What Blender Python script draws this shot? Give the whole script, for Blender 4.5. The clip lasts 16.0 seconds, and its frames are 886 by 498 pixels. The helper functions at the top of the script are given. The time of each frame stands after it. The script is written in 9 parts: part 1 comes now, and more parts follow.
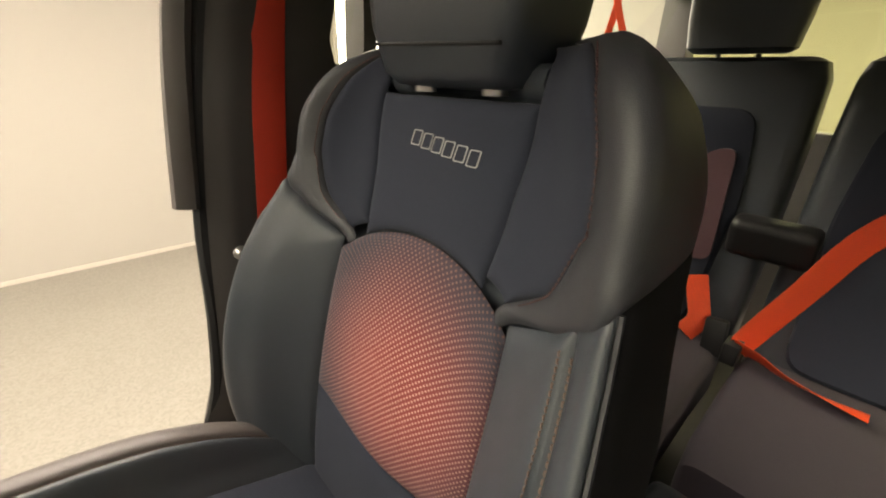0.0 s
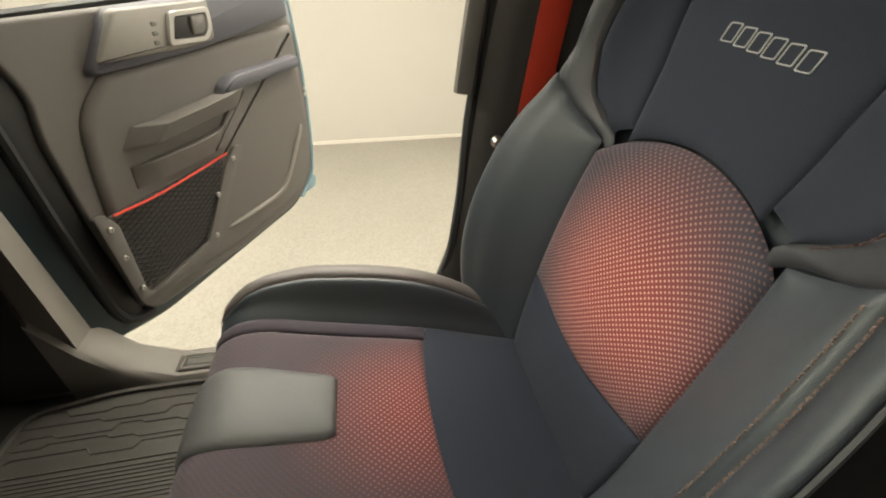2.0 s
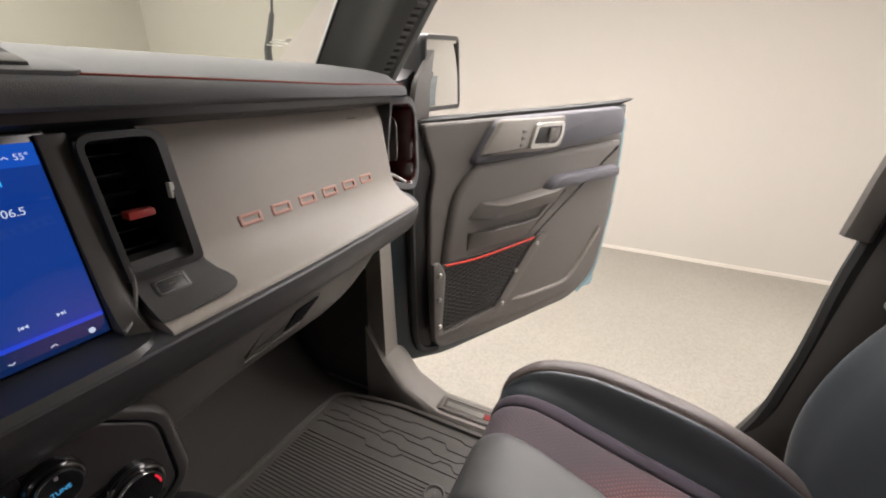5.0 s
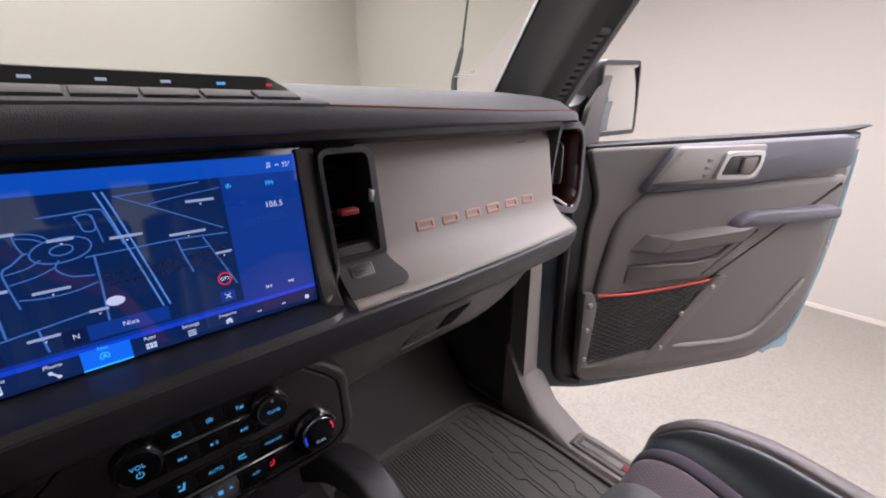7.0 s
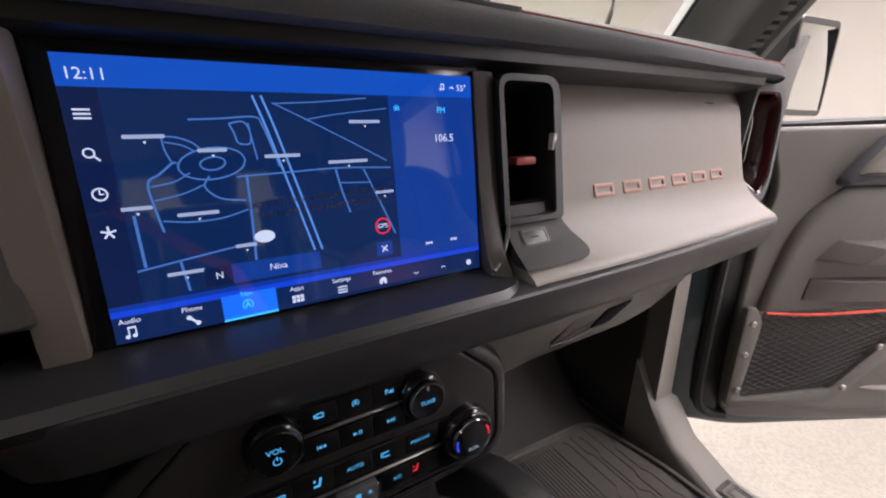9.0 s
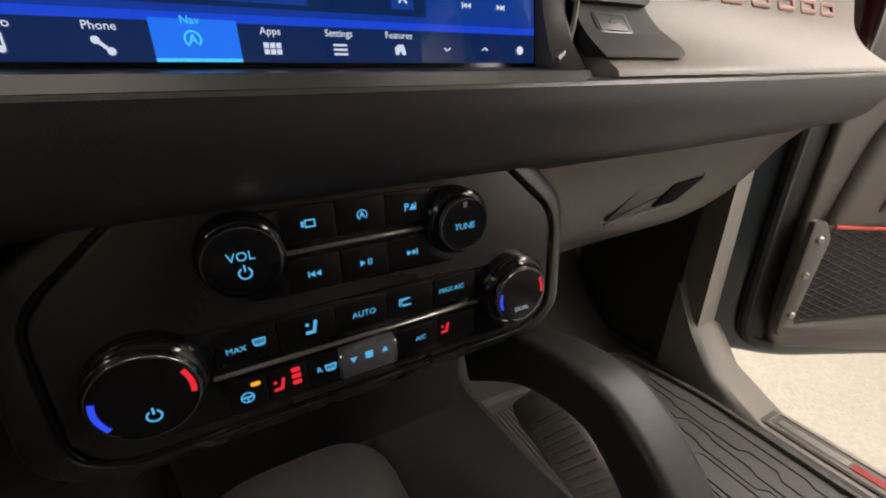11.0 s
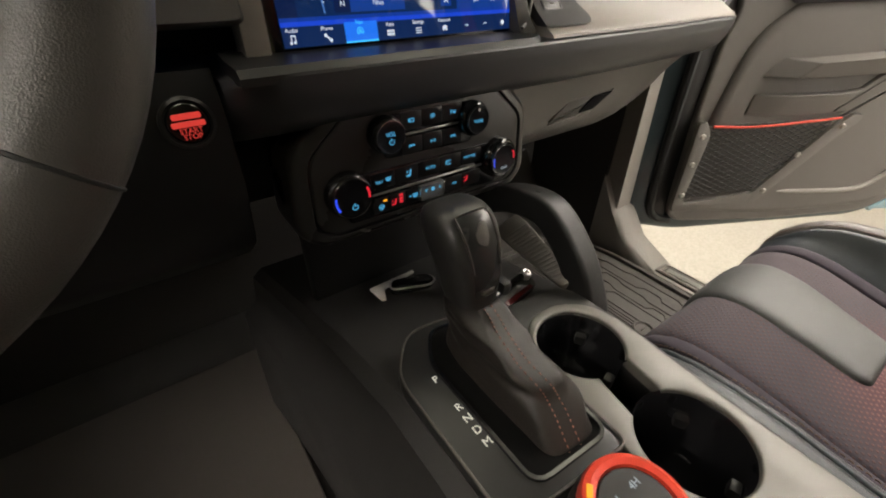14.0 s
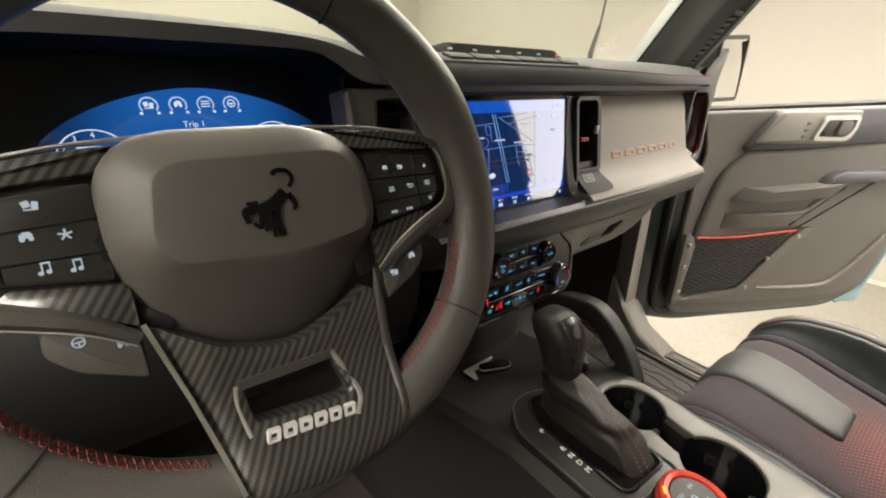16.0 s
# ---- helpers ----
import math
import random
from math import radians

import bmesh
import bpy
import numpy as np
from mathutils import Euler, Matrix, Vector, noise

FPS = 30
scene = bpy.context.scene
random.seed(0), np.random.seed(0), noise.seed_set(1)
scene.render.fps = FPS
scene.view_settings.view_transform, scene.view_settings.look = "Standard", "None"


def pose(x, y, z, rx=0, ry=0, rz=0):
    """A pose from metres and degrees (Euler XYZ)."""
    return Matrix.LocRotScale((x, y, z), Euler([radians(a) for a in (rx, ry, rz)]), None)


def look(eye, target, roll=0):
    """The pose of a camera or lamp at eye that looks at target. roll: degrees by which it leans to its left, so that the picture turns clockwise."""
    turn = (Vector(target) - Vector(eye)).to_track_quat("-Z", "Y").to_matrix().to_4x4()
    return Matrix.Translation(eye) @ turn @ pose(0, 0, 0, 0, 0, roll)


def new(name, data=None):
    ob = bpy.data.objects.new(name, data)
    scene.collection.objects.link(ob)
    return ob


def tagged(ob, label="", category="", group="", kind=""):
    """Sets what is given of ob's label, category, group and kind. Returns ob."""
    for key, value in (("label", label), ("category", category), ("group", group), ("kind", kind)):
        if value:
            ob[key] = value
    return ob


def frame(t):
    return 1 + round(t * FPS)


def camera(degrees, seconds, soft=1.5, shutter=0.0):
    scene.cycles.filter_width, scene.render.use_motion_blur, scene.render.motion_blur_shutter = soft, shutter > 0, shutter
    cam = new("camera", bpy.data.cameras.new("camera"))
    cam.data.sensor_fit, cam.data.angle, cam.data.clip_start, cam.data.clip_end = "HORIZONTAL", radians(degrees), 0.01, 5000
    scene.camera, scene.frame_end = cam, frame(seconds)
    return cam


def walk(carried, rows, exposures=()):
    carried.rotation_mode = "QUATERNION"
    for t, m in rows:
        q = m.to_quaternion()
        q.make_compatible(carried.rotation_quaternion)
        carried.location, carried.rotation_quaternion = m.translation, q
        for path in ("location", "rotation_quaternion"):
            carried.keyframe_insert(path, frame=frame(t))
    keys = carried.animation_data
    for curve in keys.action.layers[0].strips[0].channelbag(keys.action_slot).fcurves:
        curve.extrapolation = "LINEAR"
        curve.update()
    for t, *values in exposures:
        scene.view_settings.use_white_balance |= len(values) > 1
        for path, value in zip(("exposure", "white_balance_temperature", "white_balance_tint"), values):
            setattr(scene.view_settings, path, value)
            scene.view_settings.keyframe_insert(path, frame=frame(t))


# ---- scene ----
cam = camera(94.4, 16.0, soft=2.0)
PATH = [
    (0, (0.029, 0.055, 1.551), (1.365, -1.212, 0.769), 1.5),
    (0.5, (0.022, 0.074, 1.548), (1.471, -0.961, 0.637), 1.2),
    (1, (0.014, 0.099, 1.542), (1.54, -0.695, 0.523), 0.9),
    (1.5, (0.016, 0.102, 1.539), (1.6, -0.441, 0.445), 0.7),
    (2, (0.016, 0.11, 1.535), (1.628, -0.213, 0.396), 0.6),
    (2.5, (0.016, 0.115, 1.535), (1.645, -0.028, 0.384), 0.2),
    (3, (-0.007, 0.139, 1.541), (1.661, 0.148, 0.438), 0.2),
    (3.5, (-0.013, 0.16, 1.548), (1.723, 0.338, 0.572), 0.4),
    (4, (-0.015, 0.196, 1.54), (1.74, 0.592, 0.666), 0.2),
    (4.5, (-0.012, 0.221, 1.541), (1.714, 0.844, 0.746), 0.6),
    (4.7, (-0.013, 0.238, 1.544), (1.698, 0.924, 0.767), 1.0),
    (6.8, (-0.04, 0.217, 1.552), (1.271, 1.564, 0.868), 0.7),
    (7, (-0.042, 0.225, 1.549), (1.236, 1.609, 0.879), 0.7),
    (7.5, (-0.051, 0.244, 1.55), (1.132, 1.721, 0.901), 0.8),
    (8, (-0.062, 0.269, 1.546), (1.029, 1.821, 0.914), 1.0),
    (8.2, (-0.065, 0.289, 1.535), (0.995, 1.865, 0.909), 1.0),
    (10.3, (-0.055, 0.375, 1.388), (0.842, 2.012, 0.669), 0.3),
    (10.5, (-0.052, 0.381, 1.377), (0.836, 2.002, 0.614), 0.7),
    (11, (-0.051, 0.392, 1.352), (0.828, 1.989, 0.529), 0.1),
    (11.5, (-0.052, 0.386, 1.343), (0.813, 1.939, 0.428), 0.2),
    (12, (-0.065, 0.368, 1.339), (0.788, 1.868, 0.327), 0.2),
    (12.5, (-0.091, 0.339, 1.34), (0.764, 1.782, 0.25), 0.2),
    (13, (-0.124, 0.297, 1.345), (0.748, 1.685, 0.2), 0.4),
    (13.5, (-0.168, 0.266, 1.364), (0.747, 1.607, 0.195), 0.6),
    (14, (-0.225, 0.238, 1.412), (0.742, 1.556, 0.26), 0.9),
    (14.5, (-0.295, 0.221, 1.469), (0.746, 1.552, 0.399), 1.2),
    (15, (-0.347, 0.206, 1.502), (0.746, 1.571, 0.531), 1.2),
    (15.5, (-0.395, 0.201, 1.519), (0.722, 1.613, 0.647), 1.2),
    (16, (-0.44, 0.19, 1.532), (0.678, 1.653, 0.751), 1.2),
]
walk(cam, [(t, look(eye, target, roll)) for t, eye, target, roll in PATH],
     exposures=((0.0, 0.04, 7300, 14), (2.0, -0.03, 6900, 7), (4.7, -0.06, 6400, 16), (6.8, -0.14, 5900, 26), (8.2, 0.02, 5900, 26), (10.3, 0.10, 6700, 18), (12.5, -0.08, 6700, 15), (14.0, 0.08, 6750, 12), (16.0, 0.18, 6800, 10)))

# ---- world and light ----
world = bpy.data.worlds.new("studio_world")
scene.world = world
world.use_nodes = True
world.node_tree.nodes["Background"].inputs[0].default_value = (0.9, 0.87, 0.8, 1)
world.node_tree.nodes["Background"].inputs[1].default_value = 0.05
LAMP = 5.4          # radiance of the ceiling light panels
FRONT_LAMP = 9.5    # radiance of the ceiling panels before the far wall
FILL_LAMP = 19.0      # radiance of the hung light panels, added as unseen fill
WALL_LIGHT = 6.5    # radiance of the light bank on the side wall


# ---- mesh helpers ----
def thing(name, loc, label, category, group="", kind=""):
    ob = new(name)
    ob.empty_display_size = 0.05
    ob.location = loc
    return tagged(ob, label, category, group, kind)


def finish(bm, sharp=38):
    bmesh.ops.recalc_face_normals(bm, faces=bm.faces)
    limit = radians(sharp)
    for f in bm.faces:
        f.smooth = True
    for e in bm.edges:
        e.smooth = len(e.link_faces) == 2 and e.calc_face_angle(0) < limit


def part(name, bm, material, parent=None, label="", sharp=38, keep=False):
    if not keep:
        finish(bm, sharp)
    me = bpy.data.meshes.new(name)
    bm.to_mesh(me)
    bm.free()
    me.materials.append(material)
    ob = new(name, me)
    if parent is not None:
        ob.parent = parent
        if parent.parent is None:
            ob.matrix_parent_inverse = Matrix.Translation(parent.location).inverted()
    return tagged(ob, label)


def box(bm, c, size, rot=None, bevel=0.003, seg=2):
    m = Matrix.Translation(c) @ (rot.to_4x4() if rot is not None else Matrix.Identity(4)) @ Matrix.Diagonal((*size, 1))
    r = bmesh.ops.create_cube(bm, size=1, matrix=m)
    if bevel > 0:
        vs = set(r["verts"])
        es = [e for e in bm.edges if e.verts[0] in vs and e.verts[1] in vs]
        bmesh.ops.bevel(bm, geom=es, offset=bevel, segments=seg, affect="EDGES", profile=0.6)
    return bm


def skin(bm, rings, closed=True, caps=True):
    """Joins rows of points of one length into a surface."""
    rows = [[bm.verts.new(p) for p in ring] for ring in rings]
    n = len(rows[0])
    for a, b in zip(rows, rows[1:]):
        for i in range(n if closed else n - 1):
            j = (i + 1) % n
            bm.faces.new((a[i], a[j], b[j], b[i]))
    if caps and closed:
        bm.faces.new(rows[0][::-1])
        bm.faces.new(rows[-1])
    return bm


def rounded(pts, r, seg=5):
    """A closed outline with its corners rounded; r is one radius or one for each corner."""
    out, n = [], len(pts)
    for i in range(n):
        p0, p1, p2 = (Vector((*pts[(i + k) % n][:2], 0)) for k in (-1, 0, 1))
        rr = r[i] if isinstance(r, (list, tuple)) else r
        a, b = p0 - p1, p2 - p1
        t = min(rr, a.length * 0.48, b.length * 0.48)
        s, e = p1 + a.normalized() * t, p1 + b.normalized() * t
        for k in range(seg + 1):
            w = k / seg
            q = s * (1 - w) ** 2 + p1 * (2 * w * (1 - w)) + e * w ** 2
            out.append((q.x, q.y))
    return out


def plate(bm, outline, m, depth, bevel=0.002, seg=2):
    """A flat piece: the outline in m's xy plane, its face at z = 0 and its back at -depth, front edge rounded."""
    c = Vector((sum(p[0] for p in outline) / len(outline), sum(p[1] for p in outline) / len(outline), 0))
    rings = [[Vector((x, y, -depth)) for x, y in outline]]
    n = len(outline)
    area = sum(outline[i][0] * outline[(i + 1) % n][1] - outline[(i + 1) % n][0] * outline[i][1] for i in range(n))
    sgn = 1 if area > 0 else -1
    norms = []
    for i in range(n):
        t = Vector((*outline[(i + 1) % n], 0)) - Vector((*outline[i - 1], 0))
        norms.append(Vector((-t.y, t.x, 0)).normalized() * sgn if t.length > 1e-9 else Vector((0, 0, 0)))
    for k in range(seg + 1):
        a = math.pi / 2 * k / seg
        ins, z = bevel * (1 - math.cos(a)), -bevel * (1 - math.sin(a))
        rings.append([Vector((x, y, z)) + norms[i] * ins for i, (x, y) in enumerate(outline)])
    return skin(bm, [[m @ p for p in ring] for ring in rings])


def frame_plate(bm, outer, inner, m, depth, bevel=0.0015):
    """A flat ring between two outlines with the same number of points."""
    n = len(outer)
    def at(o, z):
        return [m @ Vector((x, y, z)) for x, y in o]
    def mixed(w):
        return [(a[0] * (1 - w) + b[0] * w, a[1] * (1 - w) + b[1] * w) for a, b in zip(outer, inner)]
    rings = [at(outer, -depth), at(outer, -bevel), at(mixed(0.12), 0), at(mixed(0.88), 0), at(inner, -bevel), at(inner, -depth)]
    return skin(bm, rings + [rings[0]], caps=False)


def lathe(bm, profile, m, n=32, caps=True):
    rings = [[m @ Vector((r * math.cos(2 * math.pi * i / n), r * math.sin(2 * math.pi * i / n), h)) for i in range(n)] for r, h in profile]
    return skin(bm, rings, caps=caps)


def spline(pts, n):
    """n points along a smooth curve through pts."""
    P = [Vector(p) for p in pts]
    P = [P[0] * 2 - P[1]] + P + [P[-1] * 2 - P[-2]]
    out = []
    for k in range(n):
        u = k / (n - 1) * (len(P) - 3)
        i = min(int(u), len(P) - 4)
        t = u - i
        a, b, c, d = P[i:i + 4]
        out.append(0.5 * (2 * b + (c - a) * t + (2 * a - 5 * b + 4 * c - d) * t * t + (3 * b - a - 3 * c + d) * t ** 3))
    return out


def tube(bm, pts, r, n=10, closed=False, squash=1.0, up=(0, 0, 1), taper=None):
    """A round or flattened bar along pts."""
    P = [Vector(p) for p in pts]
    rings = []
    for i, p in enumerate(P):
        a = P[i - 1] if (i > 0 or closed) else P[i]
        b = P[(i + 1) % len(P)] if (i < len(P) - 1 or closed) else P[i]
        t = (b - a).normalized()
        side = t.cross(Vector(up))
        if side.length < 1e-4:
            side = t.cross(Vector((1, 0, 0)))
        side.normalize()
        top = side.cross(t)
        rr = r * (taper[i] if taper else 1)
        rings.append([p + side * (rr * math.cos(2 * math.pi * k / n)) + top * (rr * squash * math.sin(2 * math.pi * k / n)) for k in range(n)])
    if closed:
        return _loop(bm, rings)
    return skin(bm, rings)


def _loop(bm, rings):
    rows = [[bm.verts.new(p) for p in ring] for ring in rings]
    n = len(rows[0])
    for i in range(len(rows)):
        a, b = rows[i], rows[(i + 1) % len(rows)]
        for k in range(n):
            bm.faces.new((a[k], a[(k + 1) % n], b[(k + 1) % n], b[k]))
    return bm


def strap(bm, pts, width, thick, across):
    """A flat band of webbing along pts; across gives its width's direction at each point (or one for all)."""
    rings = []
    for i, p in enumerate(pts):
        p = Vector(p)
        w = Vector(across[i] if isinstance(across, list) else across).normalized()
        t = (Vector(pts[min(i + 1, len(pts) - 1)]) - Vector(pts[max(i - 1, 0)])).normalized()
        w = (w - t * w.dot(t)).normalized()
        nrm = t.cross(w)
        prof = [(-0.5, 0.2), (-0.47, 0.5), (0.47, 0.5), (0.5, 0.2), (0.5, -0.2), (0.47, -0.5), (-0.47, -0.5), (-0.5, -0.2)]
        rings.append([p + w * (a * width) + nrm * (b * thick) for a, b in prof])
    return skin(bm, rings)


def axes(o, x, y):
    """A matrix with its origin at o, x and y axes as given, z across both."""
    x = Vector(x).normalized()
    y = Vector(y)
    y = (y - x * y.dot(x)).normalized()
    z = x.cross(y)
    m = Matrix((x, y, z)).transposed().to_4x4()
    m.translation = o
    return m


def lettering(text, m, size, material, parent, name="lettering", depth=0.0004, align="CENTER", width=None):
    """Raised writing in the built-in font, as a mesh in m's xy plane."""
    cu = bpy.data.curves.new(name, "FONT")
    cu.body, cu.size, cu.extrude, cu.align_x, cu.align_y, cu.resolution_u = text, size, depth, align, "CENTER", 3
    tmp = bpy.data.objects.new(name, cu)
    me = bpy.data.meshes.new_from_object(tmp)
    bpy.data.objects.remove(tmp)
    me.transform(m)
    me.materials.clear()
    me.materials.append(material)
    ob = new(name, me)
    ob.parent = parent
    if parent.parent is None:
        ob.matrix_parent_inverse = Matrix.Translation(parent.location).inverted()
    return ob


def bars(items, m, material, parent, name, depth=0.0006, bevel=0.0002):
    """Flat rounded bars (x, y, width, height, turn) joined into one mesh."""
    bm = bmesh.new()
    for x, y, w, h, a in items:
        r = min(w, h) * 0.3
        o = rounded([(-w / 2, -h / 2), (w / 2, -h / 2), (w / 2, h / 2), (-w / 2, h / 2)], r, 2)
        plate(bm, o, m @ pose(x, y, depth, 0, 0, a), depth, bevel, 1)
    return part(name, bm, material, parent)


def interp(x, xs, ys):
    return float(np.interp(x, xs, ys))


# ---- materials ----
def nodes_of(name):
    mt = bpy.data.materials.new(name)
    mt.use_nodes = True
    nt = mt.node_tree
    return mt, nt, nt.nodes["Principled BSDF"]


def node(nt, kind, **inputs):
    n = nt.nodes.new(kind)
    for k, v in inputs.items():
        n.inputs[k.replace("_", " ")].default_value = v
    return n


def surface(name, col, rough=0.5, metal=0.0, grain=900.0, bump=0.08, vary=0.15, patch=9.0, coat=0.0, sheen=0.0, rvary=0.08, spec=0.5, cell=False):
    """A material with broad tone changes, fine relief and uneven gloss."""
    mt, nt, bs = nodes_of(name)
    L = nt.links.new
    tc = nt.nodes.new("ShaderNodeTexCoord")
    broad = node(nt, "ShaderNodeTexNoise", Scale=patch, Detail=5.0, Roughness=0.6)
    L(tc.outputs["Object"], broad.inputs["Vector"])
    if cell:
        fine = node(nt, "ShaderNodeTexVoronoi", Scale=grain)
        fine.feature = "F1"
        fo = fine.outputs["Distance"]
    else:
        fine = node(nt, "ShaderNodeTexNoise", Scale=grain, Detail=2.0)
        fo = fine.outputs["Fac"]
    L(tc.outputs["Object"], fine.inputs["Vector"])
    add = nt.nodes.new("ShaderNodeMath")
    add.operation = "MULTIPLY_ADD"
    add.inputs[1].default_value, add.inputs[2].default_value = 0.5, 0.25
    L(broad.outputs["Fac"], add.inputs[0])
    mixf = nt.nodes.new("ShaderNodeMath")
    mixf.operation = "MULTIPLY_ADD"
    mixf.inputs[1].default_value = 0.5
    L(fo, mixf.inputs[0])
    L(add.outputs[0], mixf.inputs[2])
    ramp = nt.nodes.new("ShaderNodeMix")
    ramp.data_type = "RGBA"
    ramp.inputs[6].default_value = (*[c * (1 - vary) for c in col], 1)
    ramp.inputs[7].default_value = (*[min(1, c * (1 + vary)) for c in col], 1)
    L(mixf.outputs[0], ramp.inputs[0])
    L(ramp.outputs[2], bs.inputs["Base Color"])
    rr = nt.nodes.new("ShaderNodeMapRange")
    rr.inputs[3].default_value, rr.inputs[4].default_value = max(0.02, rough - rvary), min(1, rough + rvary)
    L(broad.outputs["Fac"], rr.inputs[0])
    L(rr.outputs[0], bs.inputs["Roughness"])
    bs.inputs["Metallic"].default_value = metal
    bs.inputs["Coat Weight"].default_value = coat
    bs.inputs["Coat Roughness"].default_value = 0.08
    bs.inputs["Sheen Weight"].default_value = sheen
    bs.inputs["Specular IOR Level"].default_value = spec
    if bump > 0:
        bp = node(nt, "ShaderNodeBump", Strength=bump, Distance=0.0006)
        L(fo, bp.inputs["Height"])
        L(bp.outputs[0], bs.inputs["Normal"])
    return mt


def glowing(name, col, strength, rough=0.3, spec=0.5):
    mt, nt, bs = nodes_of(name)
    bs.inputs["Base Color"].default_value = (*[c * 0.05 for c in col], 1)
    bs.inputs["Roughness"].default_value = rough
    bs.inputs["Specular IOR Level"].default_value = spec
    bs.inputs["Emission Color"].default_value = (*col, 1)
    bs.inputs["Emission Strength"].default_value = strength
    return mt


def clear_glass(name, tint, gloss=0.06):
    mt, nt, bs = nodes_of(name)
    nt.nodes.remove(bs)
    tr = node(nt, "ShaderNodeBsdfTransparent", Color=(*tint, 1))
    gl = node(nt, "ShaderNodeBsdfGlossy", Color=(1, 1, 1, 1), Roughness=0.01)
    lw = node(nt, "ShaderNodeLayerWeight", Blend=0.5)
    pw = nt.nodes.new("ShaderNodeMath")
    pw.operation = "POWER"
    pw.inputs[1].default_value = 5.0
    nt.links.new(lw.outputs["Facing"], pw.inputs[0])
    sc = nt.nodes.new("ShaderNodeMath")
    sc.operation = "MULTIPLY_ADD"
    sc.inputs[1].default_value, sc.inputs[2].default_value = 0.45, gloss
    nt.links.new(pw.outputs[0], sc.inputs[0])
    mx = nt.nodes.new("ShaderNodeMixShader")
    nt.links.new(sc.outputs[0], mx.inputs[0])
    nt.links.new(tr.outputs[0], mx.inputs[1])
    nt.links.new(gl.outputs[0], mx.inputs[2])
    nt.links.new(mx.outputs[0], nt.nodes["Material Output"].inputs[0])
    return mt


def perforated(name, dark, red, dot, pitch=0.0056, focus=(0.5, 0.45), reach=0.62, faint=0.35):
    """Seat insert cloth: dark knit with a woven red glow pattern and rows of pale pinholes, laid out by the UV maps."""
    mt, nt, bs = nodes_of(name)
    L = nt.links.new
    uv = nt.nodes.new("ShaderNodeUVMap")
    uv.uv_map = "metres"
    mp = node(nt, "ShaderNodeMapping")
    mp.inputs["Rotation"].default_value = (0, 0, radians(45))
    mp.inputs["Scale"].default_value = (1 / pitch, 1 / pitch, 1)
    L(uv.outputs[0], mp.inputs["Vector"])
    vo = node(nt, "ShaderNodeTexVoronoi", Scale=1.0, Randomness=0.0)
    vo.voronoi_dimensions = "2D"
    L(mp.outputs[0], vo.inputs["Vector"])
    hole = nt.nodes.new("ShaderNodeMapRange")
    hole.inputs[1].default_value, hole.inputs[2].default_value = 0.29, 0.18
    L(vo.outputs["Distance"], hole.inputs[0])
    pan = nt.nodes.new("ShaderNodeUVMap")
    pan.uv_map = "panel"
    ctr = nt.nodes.new("ShaderNodeVectorMath")
    ctr.operation = "DISTANCE"
    ctr.inputs[1].default_value = (*focus, 0)
    L(pan.outputs[0], ctr.inputs[0])
    glow = nt.nodes.new("ShaderNodeMapRange")
    glow.interpolation_type = "SMOOTHSTEP"
    glow.inputs[1].default_value, glow.inputs[2].default_value = reach, 0.08
    L(ctr.outputs["Value"], glow.inputs[0])
    base = nt.nodes.new("ShaderNodeMix")
    base.data_type = "RGBA"
    base.inputs[6].default_value, base.inputs[7].default_value = (*dark, 1), (*red, 1)
    L(glow.outputs[0], base.inputs[0])
    dotc = nt.nodes.new("ShaderNodeMix")
    dotc.data_type = "RGBA"
    dotc.inputs[6].default_value, dotc.inputs[7].default_value = (*[faint * d for d in dot], 1), (*dot, 1)
    L(glow.outputs[0], dotc.inputs[0])
    out = nt.nodes.new("ShaderNodeMix")
    out.data_type = "RGBA"
    L(hole.outputs[0], out.inputs[0])
    L(base.outputs[2], out.inputs[6])
    L(dotc.outputs[2], out.inputs[7])
    L(out.outputs[2], bs.inputs["Base Color"])
    bs.inputs["Roughness"].default_value = 0.85
    bs.inputs["Sheen Weight"].default_value = 0.08
    bp = node(nt, "ShaderNodeBump", Strength=0.35, Distance=0.0008)
    bp.invert = True
    L(hole.outputs[0], bp.inputs["Height"])
    L(bp.outputs[0], bs.inputs["Normal"])
    return mt


def weave(name, a, b, pitch, rough=0.3, coat=0.6):
    """Carbon-fibre twill or ribbed webbing from two slanted wave bands."""
    mt, nt, bs = nodes_of(name)
    L = nt.links.new
    tc = nt.nodes.new("ShaderNodeTexCoord")
    ck = node(nt, "ShaderNodeTexChecker", Scale=1 / pitch)
    mp = node(nt, "ShaderNodeMapping")
    mp.inputs["Rotation"].default_value = (radians(20), 0, radians(45))
    L(tc.outputs["Object"], mp.inputs["Vector"])
    L(mp.outputs[0], ck.inputs["Vector"])
    ck.inputs["Color1"].default_value, ck.inputs["Color2"].default_value = (*a, 1), (*b, 1)
    L(ck.outputs["Color"], bs.inputs["Base Color"])
    bs.inputs["Roughness"].default_value = rough
    bs.inputs["Coat Weight"].default_value = coat
    bp = node(nt, "ShaderNodeBump", Strength=0.2, Distance=0.0005)
    L(ck.outputs["Fac"], bp.inputs["Height"])
    L(bp.outputs[0], bs.inputs["Normal"])
    return mt


